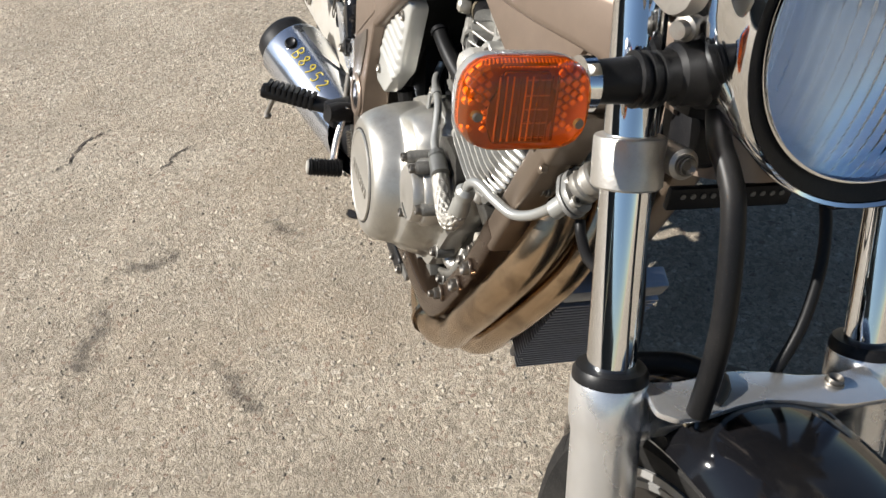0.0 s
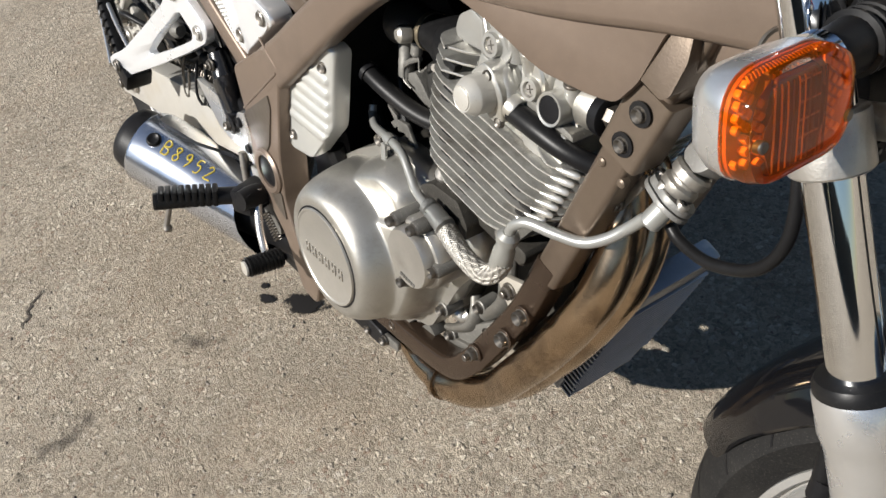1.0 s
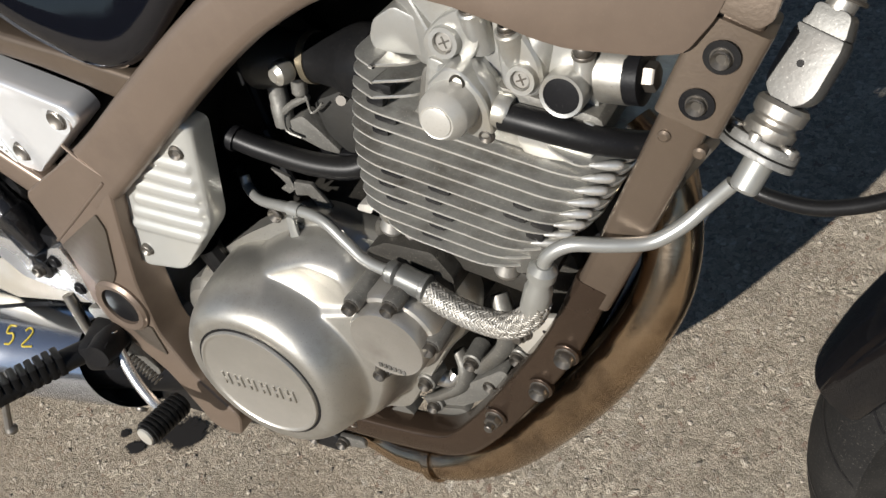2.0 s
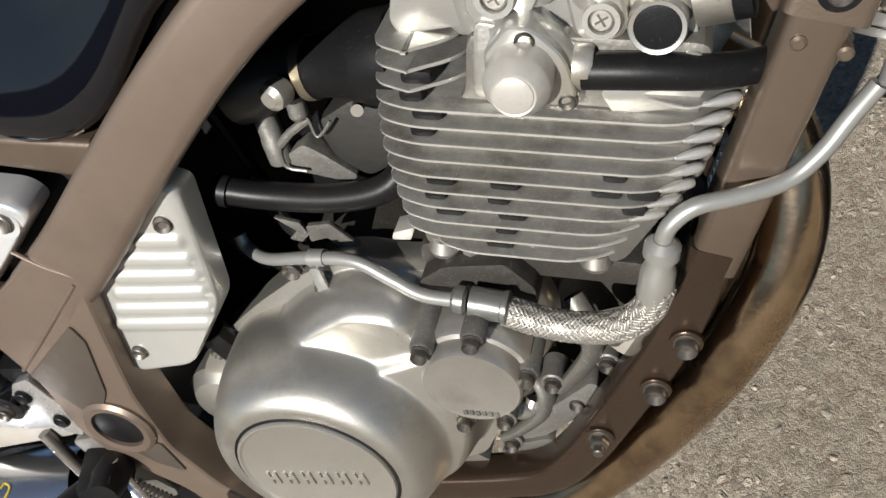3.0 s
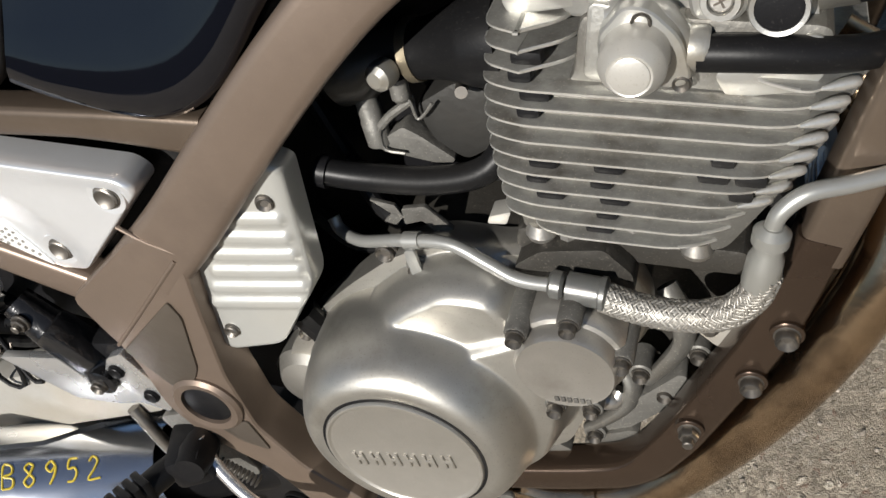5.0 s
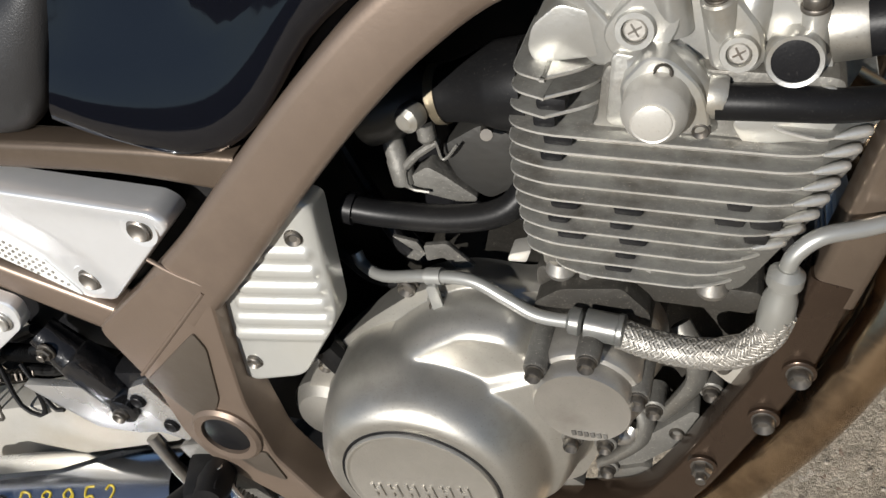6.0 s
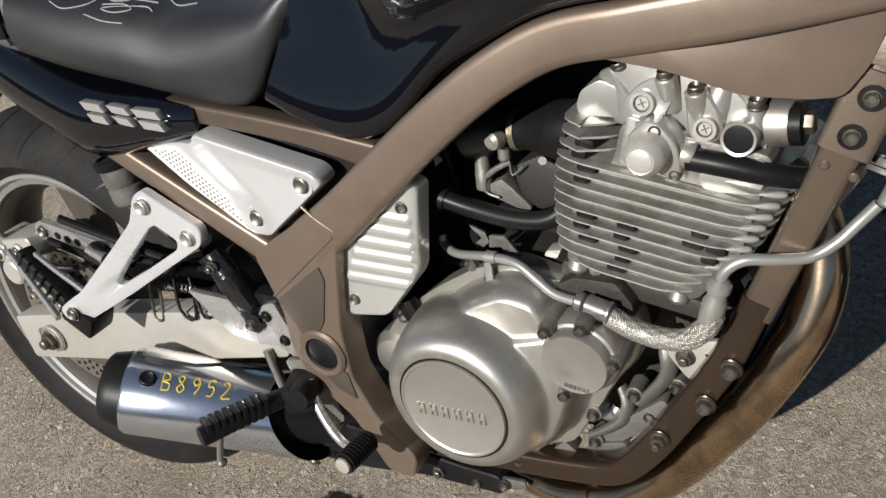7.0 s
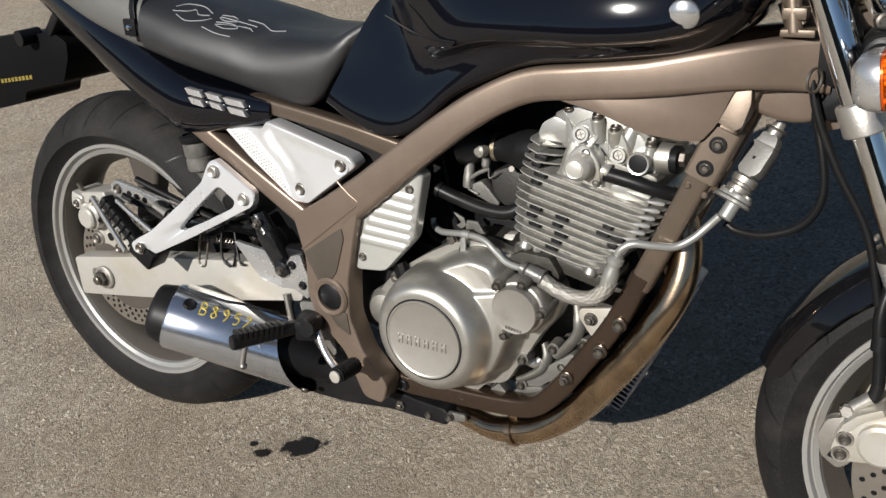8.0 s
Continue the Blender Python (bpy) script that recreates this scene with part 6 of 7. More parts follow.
tank_rings = [half_ring(x, pts) for x, pts in (
    (0.515, [(0.09, 0.698, 0.035), (0.119, 0.700, 0.033), (0.113, 0.745, 0.060), (0.104, 0.80, 0.092), (0.088, 0.838, 0.118), (0.03, 0.845, 0.125)]),
    (0.575, [(0.09, 0.678, 0.010), (0.121, 0.682, 0.008), (0.1105, 0.745, 0.030), (0.0985, 0.815, 0.058), (0.082, 0.858, 0.075), (0.03, 0.868, 0.08)]),
    (0.640, [(0.09, 0.660), (0.1225, 0.664), (0.1105, 0.740, 0.01), (0.100, 0.805, 0.028), (0.104, 0.870, 0.03), (0.03, 0.890, 0.03)]),
    (0.690, [(0.09, 0.672), (0.121, 0.678), (0.1105, 0.745), (0.110, 0.798), (0.126, 0.885), (0.03, 0.945)]),
    (0.745, [(0.085, 0.714), (0.118, 0.722), (0.116, 0.765), (0.136, 0.795), (0.128, 0.900), (0.03, 0.975)]),
    (0.800, [(0.08, 0.740), (0.116, 0.748), (0.124, 0.785), (0.152, 0.806), (0.128, 0.895), (0.03, 0.995)]),
    (0.860, [(0.08, 0.762), (0.115, 0.768), (0.130, 0.794), (0.159, 0.810), (0.129, 0.900), (0.03, 1.005)]),
    (0.960, [(0.075, 0.770), (0.110, 0.775), (0.132, 0.797), (0.161, 0.811), (0.128, 0.900), (0.03, 1.005)]),
    (1.050, [(0.06, 0.780), (0.095, 0.786), (0.120, 0.806), (0.146, 0.822), (0.116, 0.900), (0.03, 0.985)]),
    (1.100, [(0.05, 0.808), (0.070, 0.812), (0.092, 0.824), (0.112, 0.858), (0.100, 0.90), (0.03, 0.925)]),
    (1.122, [(0.03, 0.842), (0.045, 0.845), (0.055, 0.850), (0.062, 0.865), (0.055, 0.885), (0.02, 0.895)]),
)]
tank = part("fuel_tank", loft(smooth_rings(tank_rings, 4)), BLACK, bike, "glossy black fuel tank with knee recesses", 60)
part("tank_dot", lathe([(0.017, 0), (0.0165, 0.004), (0.012, 0.008), (0.005, 0.0095)], (1.050, -0.139, 0.832), (0.1, -1, -0.25), 28), PLATE, tank, "low round silver dome")
part("tank_crease", tube([(0.668, -0.133, 0.822), (0.72, -0.137, 0.800), (0.775, -0.145, 0.774 + 0.02)], 0.0015, 8, 5), PLASTIC, tank)
part("tank_pad", prism(fillet([(0.60, 0.630), (0.69, 0.645), (0.80, 0.735), (0.86, 0.757), (1.04, 0.775), (1.05, 0.82), (0.84, 0.815), (0.66, 0.68)], 0.008), -0.094, 0.094, 0.003), PLASTIC, tank, "black rubber strip on the frame")

seat_rings = [half_ring(x, pts) for x, pts in (
    (0.195, [(0.085, 0.752), (0.112, 0.758), (0.122, 0.785), (0.108, 0.822), (0.06, 0.838), (0.02, 0.84)]),
    (0.27, [(0.085, 0.734), (0.114, 0.738), (0.126, 0.768), (0.108, 0.805), (0.06, 0.824), (0.02, 0.826)]),
    (0.36, [(0.085, 0.715), (0.114, 0.719), (0.124, 0.750), (0.104, 0.789), (0.06, 0.802), (0.02, 0.804)]),
    (0.43, [(0.085, 0.700), (0.112, 0.703), (0.120, 0.738), (0.098, 0.776), (0.055, 0.786), (0.02, 0.786)]),
    (0.50, [(0.080, 0.686, -0.01), (0.106, 0.690, -0.005), (0.112, 0.738, 0.02), (0.098, 0.775, 0.03), (0.05, 0.785, 0.03), (0.02, 0.785, 0.03)]),
    (0.525, [(0.075, 0.698, -0.005), (0.098, 0.700), (0.104, 0.745, 0.03), (0.096, 0.790, 0.05), (0.05, 0.805, 0.06), (0.02, 0.806, 0.06)]),
    (0.535, [(0.065, 0.71, -0.005), (0.085, 0.712), (0.092, 0.752, 0.035), (0.085, 0.800, 0.065), (0.045, 0.825, 0.085), (0.02, 0.828, 0.09)]),
)]
seat_bm = loft(smooth_rings(seat_rings, 5))
from mathutils.bvhtree import BVHTree
seat_tree = BVHTree.FromBMesh(seat_bm)
seat = part("seat", seat_bm, VINYL, bike, "black vinyl saddle with white chalk scribbles", 60)
rear_rings = [half_ring(x, pts) for x, pts in (
    (-0.16, [(0.03, 0.872), (0.05, 0.876), (0.055, 0.89), (0.045, 0.905), (0.03, 0.91), (0.01, 0.91)]),
    (-0.05, [(0.06, 0.838), (0.085, 0.842), (0.092, 0.87), (0.085, 0.895), (0.05, 0.905), (0.02, 0.906)]),
    (0.06, [(0.075, 0.795), (0.105, 0.800), (0.112, 0.835), (0.100, 0.868), (0.06, 0.882), (0.02, 0.883)]),
    (0.15, [(0.08, 0.765), (0.110, 0.770), (0.118, 0.805), (0.104, 0.842), (0.06, 0.858), (0.02, 0.86)]),
    (0.195, [(0.08, 0.752), (0.110, 0.758), (0.118, 0.790), (0.104, 0.830), (0.06, 0.846), (0.02, 0.848)]),
)]
part("pillion_pad", loft(smooth_rings(rear_rings, 4)), VINYL_GREY, seat, "grey vinyl pillion pad")
part("strap", beam([(0.19, -0.117, 0.770), (0.185, -0.119, 0.80), (0.180, -0.108, 0.835), (0.175, -0.06, 0.858)], 0.003, 0.012, 0.001), PLASTIC, seat, "black seat strap")
part("strap_buckle", block((0.178, -0.121, 0.792), (0.026, 0.006, 0.026), 0.002), PLASTIC, seat, "square black strap end with a steel stud")
part("stud", lathe([(0.005, 0), (0.004, 0.003), (0.001, 0.0035)], (0.178, -0.124, 0.792), (0, -1, 0), 14), CHROME, seat)


def scribble(points):
    out = []
    for x, y in points:
        hit = seat_tree.ray_cast(Vector((x, y, 1.2)), Vector((0, 0, -1)))
        out.append(hit[0] + Vector((0, 0, 0.0006)))
    part("chalk_stroke", tube(out, 0.0008, 6, 4), CHALK, seat, "white chalk stroke")


scribble([(0.250, -0.088), (0.262, -0.074), (0.290, -0.068), (0.315, -0.078)])
scribble([(0.252, -0.098), (0.275, -0.090), (0.285, -0.082), (0.297, -0.090), (0.315, -0.085)])
scribble([(0.262, -0.102), (0.285, -0.107), (0.312, -0.099), (0.322, -0.090)])
scribble([(0.330, -0.074), (0.350, -0.068), (0.362, -0.078), (0.345, -0.086), (0.332, -0.080), (0.365, -0.076), (0.395, -0.072)])
scribble([(0.335, -0.094), (0.360, -0.088), (0.375, -0.093), (0.355, -0.101), (0.338, -0.098), (0.385, -0.084), (0.40, -0.088)])
scribble([(0.370, -0.062), (0.395, -0.058), (0.42, -0.070), (0.44, -0.062)])
scribble([(0.318, -0.108), (0.345, -0.110), (0.372, -0.108)])

tail_rings = [half_ring(x, pts) for x, pts in (
    (0.436, [(0.09, 0.660, -0.004), (0.108, 0.660, -0.004), (0.116, 0.668), (0.117, 0.680, 0.002), (0.110, 0.689, 0.002), (0.09, 0.690)]),
    (0.369, [(0.09, 0.645), (0.110, 0.646), (0.124, 0.662), (0.126, 0.685), (0.116, 0.700), (0.09, 0.702)]),
    (0.270, [(0.09, 0.628, -0.012), (0.112, 0.630, -0.012), (0.130, 0.655), (0.133, 0.690, 0.01), (0.120, 0.713, 0.012), (0.09, 0.716, 0.012)]),
    (0.195, [(0.085, 0.650, -0.004), (0.106, 0.652, -0.004), (0.124, 0.680), (0.126, 0.715, 0.005), (0.116, 0.742, 0.008), (0.09, 0.748, 0.008)]),
    (0.110, [(0.08, 0.697, -0.005), (0.098, 0.698, -0.005), (0.114, 0.724), (0.117, 0.757, 0.005), (0.108, 0.782, 0.01), (0.085, 0.79, 0.01)]),
    (0.000, [(0.07, 0.762, -0.005), (0.085, 0.764, -0.005), (0.098, 0.787), (0.100, 0.812, 0.005), (0.092, 0.832, 0.01), (0.07, 0.84, 0.01)]),
    (-0.100, [(0.05, 0.812, -0.005), (0.062, 0.814, -0.005), (0.074, 0.832), (0.076, 0.852), (0.068, 0.868, 0.005), (0.05, 0.874, 0.005)]),
    (-0.220, [(0.03, 0.862), (0.036, 0.864), (0.042, 0.872), (0.042, 0.884), (0.036, 0.892), (0.03, 0.896)]),
)]
tail = part("tail_cowl", loft(smooth_rings(tail_rings, 4)), BLACK, bike, "glossy black tail cowl with a silver badge", 60)
# plain slanted bars stand for the badge
for x0, x1, z0, z1 in ((0.292, 0.326, 0.682, 0.708), (0.329, 0.360, 0.678, 0.702), (0.362, 0.402, 0.671, 0.696)):
    y0 = -0.1375 + (x0 - 0.29) * 0.10
    for lo, hi, cut in ((0.54, 1.0, 0.0), (0.0, 0.46, 0.25)):
        za, zb = z0 + (z1 - z0) * lo, z0 + (z1 - z0) * hi
        part("badge_bar", prism(fillet([(x0 + cut * 0.02, zb), (x1 - 0.004, zb - 0.004), (x1 + 0.002, za - 0.002), (x0 + 0.006 + cut * 0.02, za + 0.002)], 0.0015, 3), y0, y0 + 0.010, 0.0006, 2), EMBLEM, tail, "slanted silver badge shape")

rb = part("plate_carrier", prism(fillet([(-0.560, 0.715), (-0.440, 0.729), (-0.362, 0.738), (-0.263, 0.741), (-0.2305, 0.725), (-0.236, 0.692), (-0.2634, 0.6432), (-0.365, 0.624), (-0.394, 0.6164), (-0.402, 0.594), (-0.560, 0.560)], 0.010), 0.060, 0.20, 0.003), material("deep_black_plastic", (0.0035, 0.0035, 0.004), 0.5, 0.0, 0.2, 60), bike, "black plastic number plate carrier with a small yellow label")
rb.data.materials[0].node_tree.nodes["Principled BSDF"].inputs["Specular IOR Level"].default_value = 0.08
label = material("dull_yellow_label", (0.20, 0.15, 0.02), 0.5)
for k in range(9):
    x = -0.470 + 0.0125 * k
    part("label_bar", prism([(x, 0.6305 + 0.0017 * k), (x + 0.009, 0.6318 + 0.0017 * k), (x + 0.009, 0.6405 + 0.0017 * k), (x, 0.6392 + 0.0017 * k)], 0.0588, 0.0602, 0), label, rb, "dull yellow label bar")
part("indicator_stalk", tube([(-0.33, 0.075, 0.735), (-0.335, 0.03, 0.733)], 0.016, 16, 1), RUBBER, rb, "ribbed rubber indicator stalk")
part("carrier_arm", beam([(-0.27, 0.085, 0.748), (-0.18, 0.05, 0.790), (-0.06, 0.02, 0.815), (0.08, 0.0, 0.790)], 0.060, 0.020, 0.005), PLASTIC, rb)

# ---- front end ----
def fork(z, y):
    return Vector((1.284 - (z - 0.588) * 0.39, y, z))


FAXIS = (fork(1, 0) - fork(0, 0)).normalized()
for y in (-0.103, 0.112):
    slider_top = fork(0.588, y)
    leg = part("fork_leg", lathe([(0.0260, 0), (0.0275, -0.004), (0.0275, -0.030), (0.0262, -0.036), (0.0248, -0.045), (0.0248, -0.20), (0.0235, -0.26), (0.023, -0.33)], slider_top, FAXIS, 40), PLATE, bike, "satin silver fork slider")
    part("dust_seal", lathe([(0.0195, 0.008), (0.0245, 0.007), (0.0266, 0.003), (0.0268, -0.003), (0.0260, -0.004)], slider_top, FAXIS, 40), RUBBER, leg, "black rubber dust seal")
    part("stanchion", tube([fork(0.58, y), fork(0.98, y)], 0.0172, 40, 1), CHROME, leg, "chrome fork tube")
    part("axle_lug", block(fork(0.30, y) + Vector((0.022, 0, 0)), (0.07, 0.04, 0.06), 0.012), SILVER, leg)
    ringo = part("clamp_ring", ring([(0.0173, -0.019), (0.0224, -0.019), (0.0236, -0.0175), (0.0236, 0.0125), (0.0228, 0.0142), (0.0210, 0.015), (0.0173, 0.015)], fork(0.731, y), FAXIS, 40), ALU, bike, "pale silver lower fork clamp")
    lug = part("clamp_lug", lathe([(0.0105, -0.014), (0.0105, 0.012), (0.008, 0.014)], fork(0.735, y * 0.74) + Vector((0.012, 0, 0)), (1, 0, 0.3), 20), ALU, ringo)
    bolt(ringo, fork(0.735, y * 0.74) + Vector((0.026, 0, 0.004)), (1, 0, 0.3), 0.006, 0.004)
    side = -1 if y < 0 else 1
    part("fender_mount", block((1.303, y - side * 0.030, 0.553), (0.018, 0.034, 0.024), 0.004, pose(0, 0, 0, 0, 20)), PLATE, leg, "cast silver mudguard lug")
part("lower_yoke", prism(fillet([(1.165, 0.705), (1.165, 0.745), (1.215, 0.750), (1.222, 0.712)], 0.01), -0.048, 0.085, 0.006), PLASTIC, bike, "dark lower steering yoke")
strip = part("yoke_strip", block((1.222, -0.01, 0.692), (0.006, 0.10, 0.018), 0.002), PLASTIC, bike, "dark perforated strip under the yoke")
for k in range(11):
    part("strip_hole", lathe([(0.0022, 0), (0.0022, 0.0008)], (1.2253, -0.05 + 0.008 * k, 0.695), (1, 0, 0), 8), ALU_DARK, strip)
brace_edge = fillet([(1.298, -0.086), (1.301, -0.060), (1.298, -0.038), (1.2965, -0.012), (1.301, 0.014), (1.307, 0.034), (1.310, 0.060), (1.305, 0.095), (1.338, 0.095), (1.339, 0.060), (1.336, 0.040), (1.330, 0.020), (1.326, -0.001), (1.328, -0.026), (1.334, -0.055), (1.334, -0.076), (1.325, -0.088)], 0.005)
brace_bm = loft([[(x, y, 0.5895 + s) for x, y in brace_edge] for s in (-0.0025, 0.0025)])
brace = part("fork_brace", bevelled(brace_bm, 0.001), PLATE, bike, "flat silver fork brace")
bolt(brace, (1.318, 0.058, 0.592), (-0.1, 0, 1), 0.006, 0.005)
clipx = part("hose_bracket", block((1.315, -0.064, 0.563), (0.008, 0.026, 0.016), 0.0015, pose(0, 0, 0, 0, 15)), ALU_DARK, bike, "small bent steel hose bracket")
part("brass_clip", block((1.320, -0.055, 0.5745), (0.010, 0.014, 0.0030), 0.0008, pose(0, 0, 0, 0, 0, 10)), BRASSY, clipx)

fender_rows = []
for a in np.linspace(radians(163), radians(28), 32):
    d = Vector((math.cos(a), 0, math.sin(a)))
    w = 0.068 * (1 - 0.35 * max(0, (a - radians(142)) / radians(21)))
    row = []
    for s in np.linspace(-1, 1, 15):
        drop_ = 0.036 * abs(s) ** 2.6
        row.append(FRONT + d * (0.310 - drop_) + Vector((0, w * math.sin(s * 1.25) / math.sin(1.25), 0)))
    for s in np.linspace(1, -1, 15):
        drop_ = 0.036 * abs(s) ** 2.6
        row.append(FRONT + d * (0.307 - drop_) + Vector((0, (w - 0.002) * math.sin(s * 1.25) / math.sin(1.25), 0)))
    fender_rows.append(row)
part("front_fender", loft(fender_rows), material("faded_black_paint", (0.006, 0.006, 0.007), 0.10, 0, 0.2, 60, dirt=(0.018, 0.016, 0.014), dirt_amount=0.3, rough_vary=0.05), bike, "dusty glossy black front mudguard", 50)

for side in (-1, 1):
    calf = part("front_caliper", merge(prism(fillet([(1.245, 0.318), (1.252, 0.352), (1.290, 0.385), (1.325, 0.395), (1.345, 0.36), (1.335, 0.325), (1.295, 0.314), (1.262, 0.308)], 0.010), -0.105, -0.050, 0.007), lathe([(0.026, 0), (0.026, 0.010), (0.022, 0.013)], (1.300, -0.104, 0.345), (0, -1, 0), 28)), CREAM, bike, "pale silver front brake caliper")
    calf.matrix_basis = Matrix.Diagonal((1, -side, 1, 1)) @ Matrix.Translation((-0.008, -0.006, 0.013))
    for at in ((1.2615, -0.106, 0.341), (1.2585, -0.106, 0.320)):
        part("bolt_recess", ring([(0.0066, 0), (0.0100, 0), (0.0098, 0.0016), (0.0068, 0.0012)], at, (0, -1, 0), 24), ALU, calf)
        bolt(calf, at, r=0.0066, h=0.005)
    part("bleed_nipple", tube([(1.262, -0.09, 0.362), (1.254, -0.09, 0.376)], 0.005, 10, 1), CHROME, calf)
    part("caliper_rib", prism(fillet([(1.262, 0.352), (1.280, 0.372), (1.300, 0.384), (1.296, 0.392), (1.272, 0.378), (1.256, 0.360)], 0.003), -0.112, -0.09, 0.002), CREAM, calf)
    carrier = part("caliper_carrier", prism(fillet([(1.238, 0.352), (1.262, 0.362), (1.270, 0.300), (1.256, 0.288), (1.236, 0.302), (1.230, 0.328)], 0.006), -0.090, -0.076, 0.003), ALU, calf, "dull cast caliper carrier")
    part("carrier_slot", prism(fillet([(1.243, 0.303), (1.256, 0.300), (1.258, 0.307), (1.246, 0.311)], 0.002), -0.0906, -0.0895, 0), PLASTIC, carrier)
bh = part("brake_hose", tube([(1.278, -0.062, 0.548), (1.270, -0.078, 0.500), (1.276, -0.086, 0.45), (1.278, -0.092, 0.415), (1.270, -0.094, 0.398), (1.257, -0.094, 0.388)], 0.0075, 14, 5), RUBBER, bike, "black rubber front brake hose")
part("hose_banjo", tube([(1.274, -0.08, 0.478), (1.274, -0.083, 0.460)], 0.0100, 14, 1), PLASTIC, bh)
part("hose_ferrule", tube([(1.275, -0.093, 0.404), (1.257, -0.094, 0.386)], 0.0088, 16, 1), ALU, bh, "silver crimped ferrule")
part("banjo_bolt", lathe([(0.009, -0.006), (0.009, 0.005), (0.007, 0.007)], (1.252, -0.097, 0.383), (-0.2, -1, 0.2), 6), ALU, bh)
big = part("thick_hose", tube([(1.200, -0.040, 0.800), (1.232, -0.056, 0.782), (1.2588, -0.064, 0.7623), (1.277, -0.064, 0.7514), (1.293, -0.064, 0.7374), (1.308, -0.064, 0.710), (1.323, -0.064, 0.673), (1.331, -0.064, 0.637), (1.335, -0.064, 0.598)], 0.0078, 16, 6), RUBBER, bike, "thick black rubber brake hose")
part("hose_ferrule", tube([(1.270, -0.078, 0.582), (1.280, -0.044, 0.586), (1.305, -0.030, 0.592), (1.322, -0.045, 0.588)], 0.0085, 14, 4), RUBBER, big, "steel ferrule")
part("thin_cable", tube([(1.20, 0.04, 0.76), (1.255, 0.05, 0.69), (1.285, 0.04, 0.63), (1.30, 0.02, 0.58)], 0.0045, 12, 5), RUBBER, bike, "black speedometer cable")
part("thin_cable", tube([(1.165, -0.05, 0.80), (1.175, -0.058, 0.73), (1.205, -0.062, 0.66), (1.245, -0.066, 0.59), (1.266, -0.075, 0.51)], 0.0050, 12, 5), RUBBER, bike, "black control cable")
part("cable_guide", ring([(0.0118, -0.0013), (0.0140, -0.0013), (0.0140, 0.0013), (0.0118, 0.0013)], (1.176, -0.082, 0.759), (0.9, -0.4, 0), 28), STEEL, bike, "round wire cable guide")

# indicator
ind_c = Vector((1.249, -0.1970, 0.787))
IND = Matrix.Translation(ind_c) @ pose(0, 0, 0, 0, -8, 0) @ Matrix.Diagonal((0.95, 0.885, 0.88, 1))


def ind_ring(x, w, h, r):
    return [IND @ Vector((x, y, z)) for y, z in fillet([(-w, -h), (w, -h), (w, h), (-w, h)], r, 6)]


body = part("turn_signal", loft([ind_ring(-0.024, 0.014, 0.011, 0.009), ind_ring(-0.0225, 0.024, 0.017, 0.013), ind_ring(-0.017, 0.035, 0.0245, 0.018), ind_ring(-0.008, 0.0415, 0.0285, 0.024), ind_ring(0.002, 0.0435, 0.030, 0.025), ind_ring(0.004, 0.0435, 0.030, 0.025)]), PLATE, bike, "front turn signal with an orange lens and chrome body")
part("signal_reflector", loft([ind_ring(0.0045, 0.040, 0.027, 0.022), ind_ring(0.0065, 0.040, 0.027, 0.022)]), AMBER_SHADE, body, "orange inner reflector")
lens = part("lens", loft([ind_ring(0.004, 0.0428, 0.0295, 0.025), ind_ring(0.013, 0.0428, 0.0295, 0.025), ind_ring(0.019, 0.0405, 0.0275, 0.023), ind_ring(0.022, 0.034, 0.022, 0.018), ind_ring(0.0225, 0.02, 0.012, 0.01)]), ORANGE, body, "ribbed translucent orange lens")
lens.visible_shadow = False
# lit and dark tones in here imitate glow and shade inside the lens
part("lens_centre", moved(prism(fillet([(-0.020, -0.0235), (0.013, -0.0235), (0.016, -0.012), (0.020, -0.006), (0.020, 0.008), (0.014, 0.012), (0.014, 0.0195), (-0.016, 0.0195), (-0.020, 0.008), (-0.025, 0.0), (-0.025, -0.010)], 0.002), -0.0105, -0.006, 0.0005), IND @ pose(0, 0, 0, 0, 0, 90)), AMBER_DARK, body, "lens centre with its shade put into a deep amber")
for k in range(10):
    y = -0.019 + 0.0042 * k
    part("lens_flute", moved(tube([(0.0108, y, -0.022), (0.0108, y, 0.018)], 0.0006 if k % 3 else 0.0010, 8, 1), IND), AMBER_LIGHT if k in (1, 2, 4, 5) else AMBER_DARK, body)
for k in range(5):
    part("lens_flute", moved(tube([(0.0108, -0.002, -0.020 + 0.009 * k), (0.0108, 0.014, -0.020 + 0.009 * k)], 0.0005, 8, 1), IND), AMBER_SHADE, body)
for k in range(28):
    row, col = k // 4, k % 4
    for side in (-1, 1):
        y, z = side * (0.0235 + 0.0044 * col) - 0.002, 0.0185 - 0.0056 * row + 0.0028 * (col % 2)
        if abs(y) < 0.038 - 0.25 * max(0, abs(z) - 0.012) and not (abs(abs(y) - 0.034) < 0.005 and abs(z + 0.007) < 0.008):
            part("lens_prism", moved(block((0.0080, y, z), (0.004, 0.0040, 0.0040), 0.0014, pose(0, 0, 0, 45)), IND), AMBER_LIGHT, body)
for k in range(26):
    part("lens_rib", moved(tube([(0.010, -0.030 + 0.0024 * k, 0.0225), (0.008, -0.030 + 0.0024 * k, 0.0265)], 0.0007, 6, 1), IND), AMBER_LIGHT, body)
for y, z in ((-0.034, -0.004), (0.034, -0.010)):
    part("lens_screw", moved(lathe([(0.0034, -0.004), (0.0034, 0.001), (0.0026, 0.0016)], (0.0205, y, z), (1, 0, 0), 14), IND), BOLT, body)
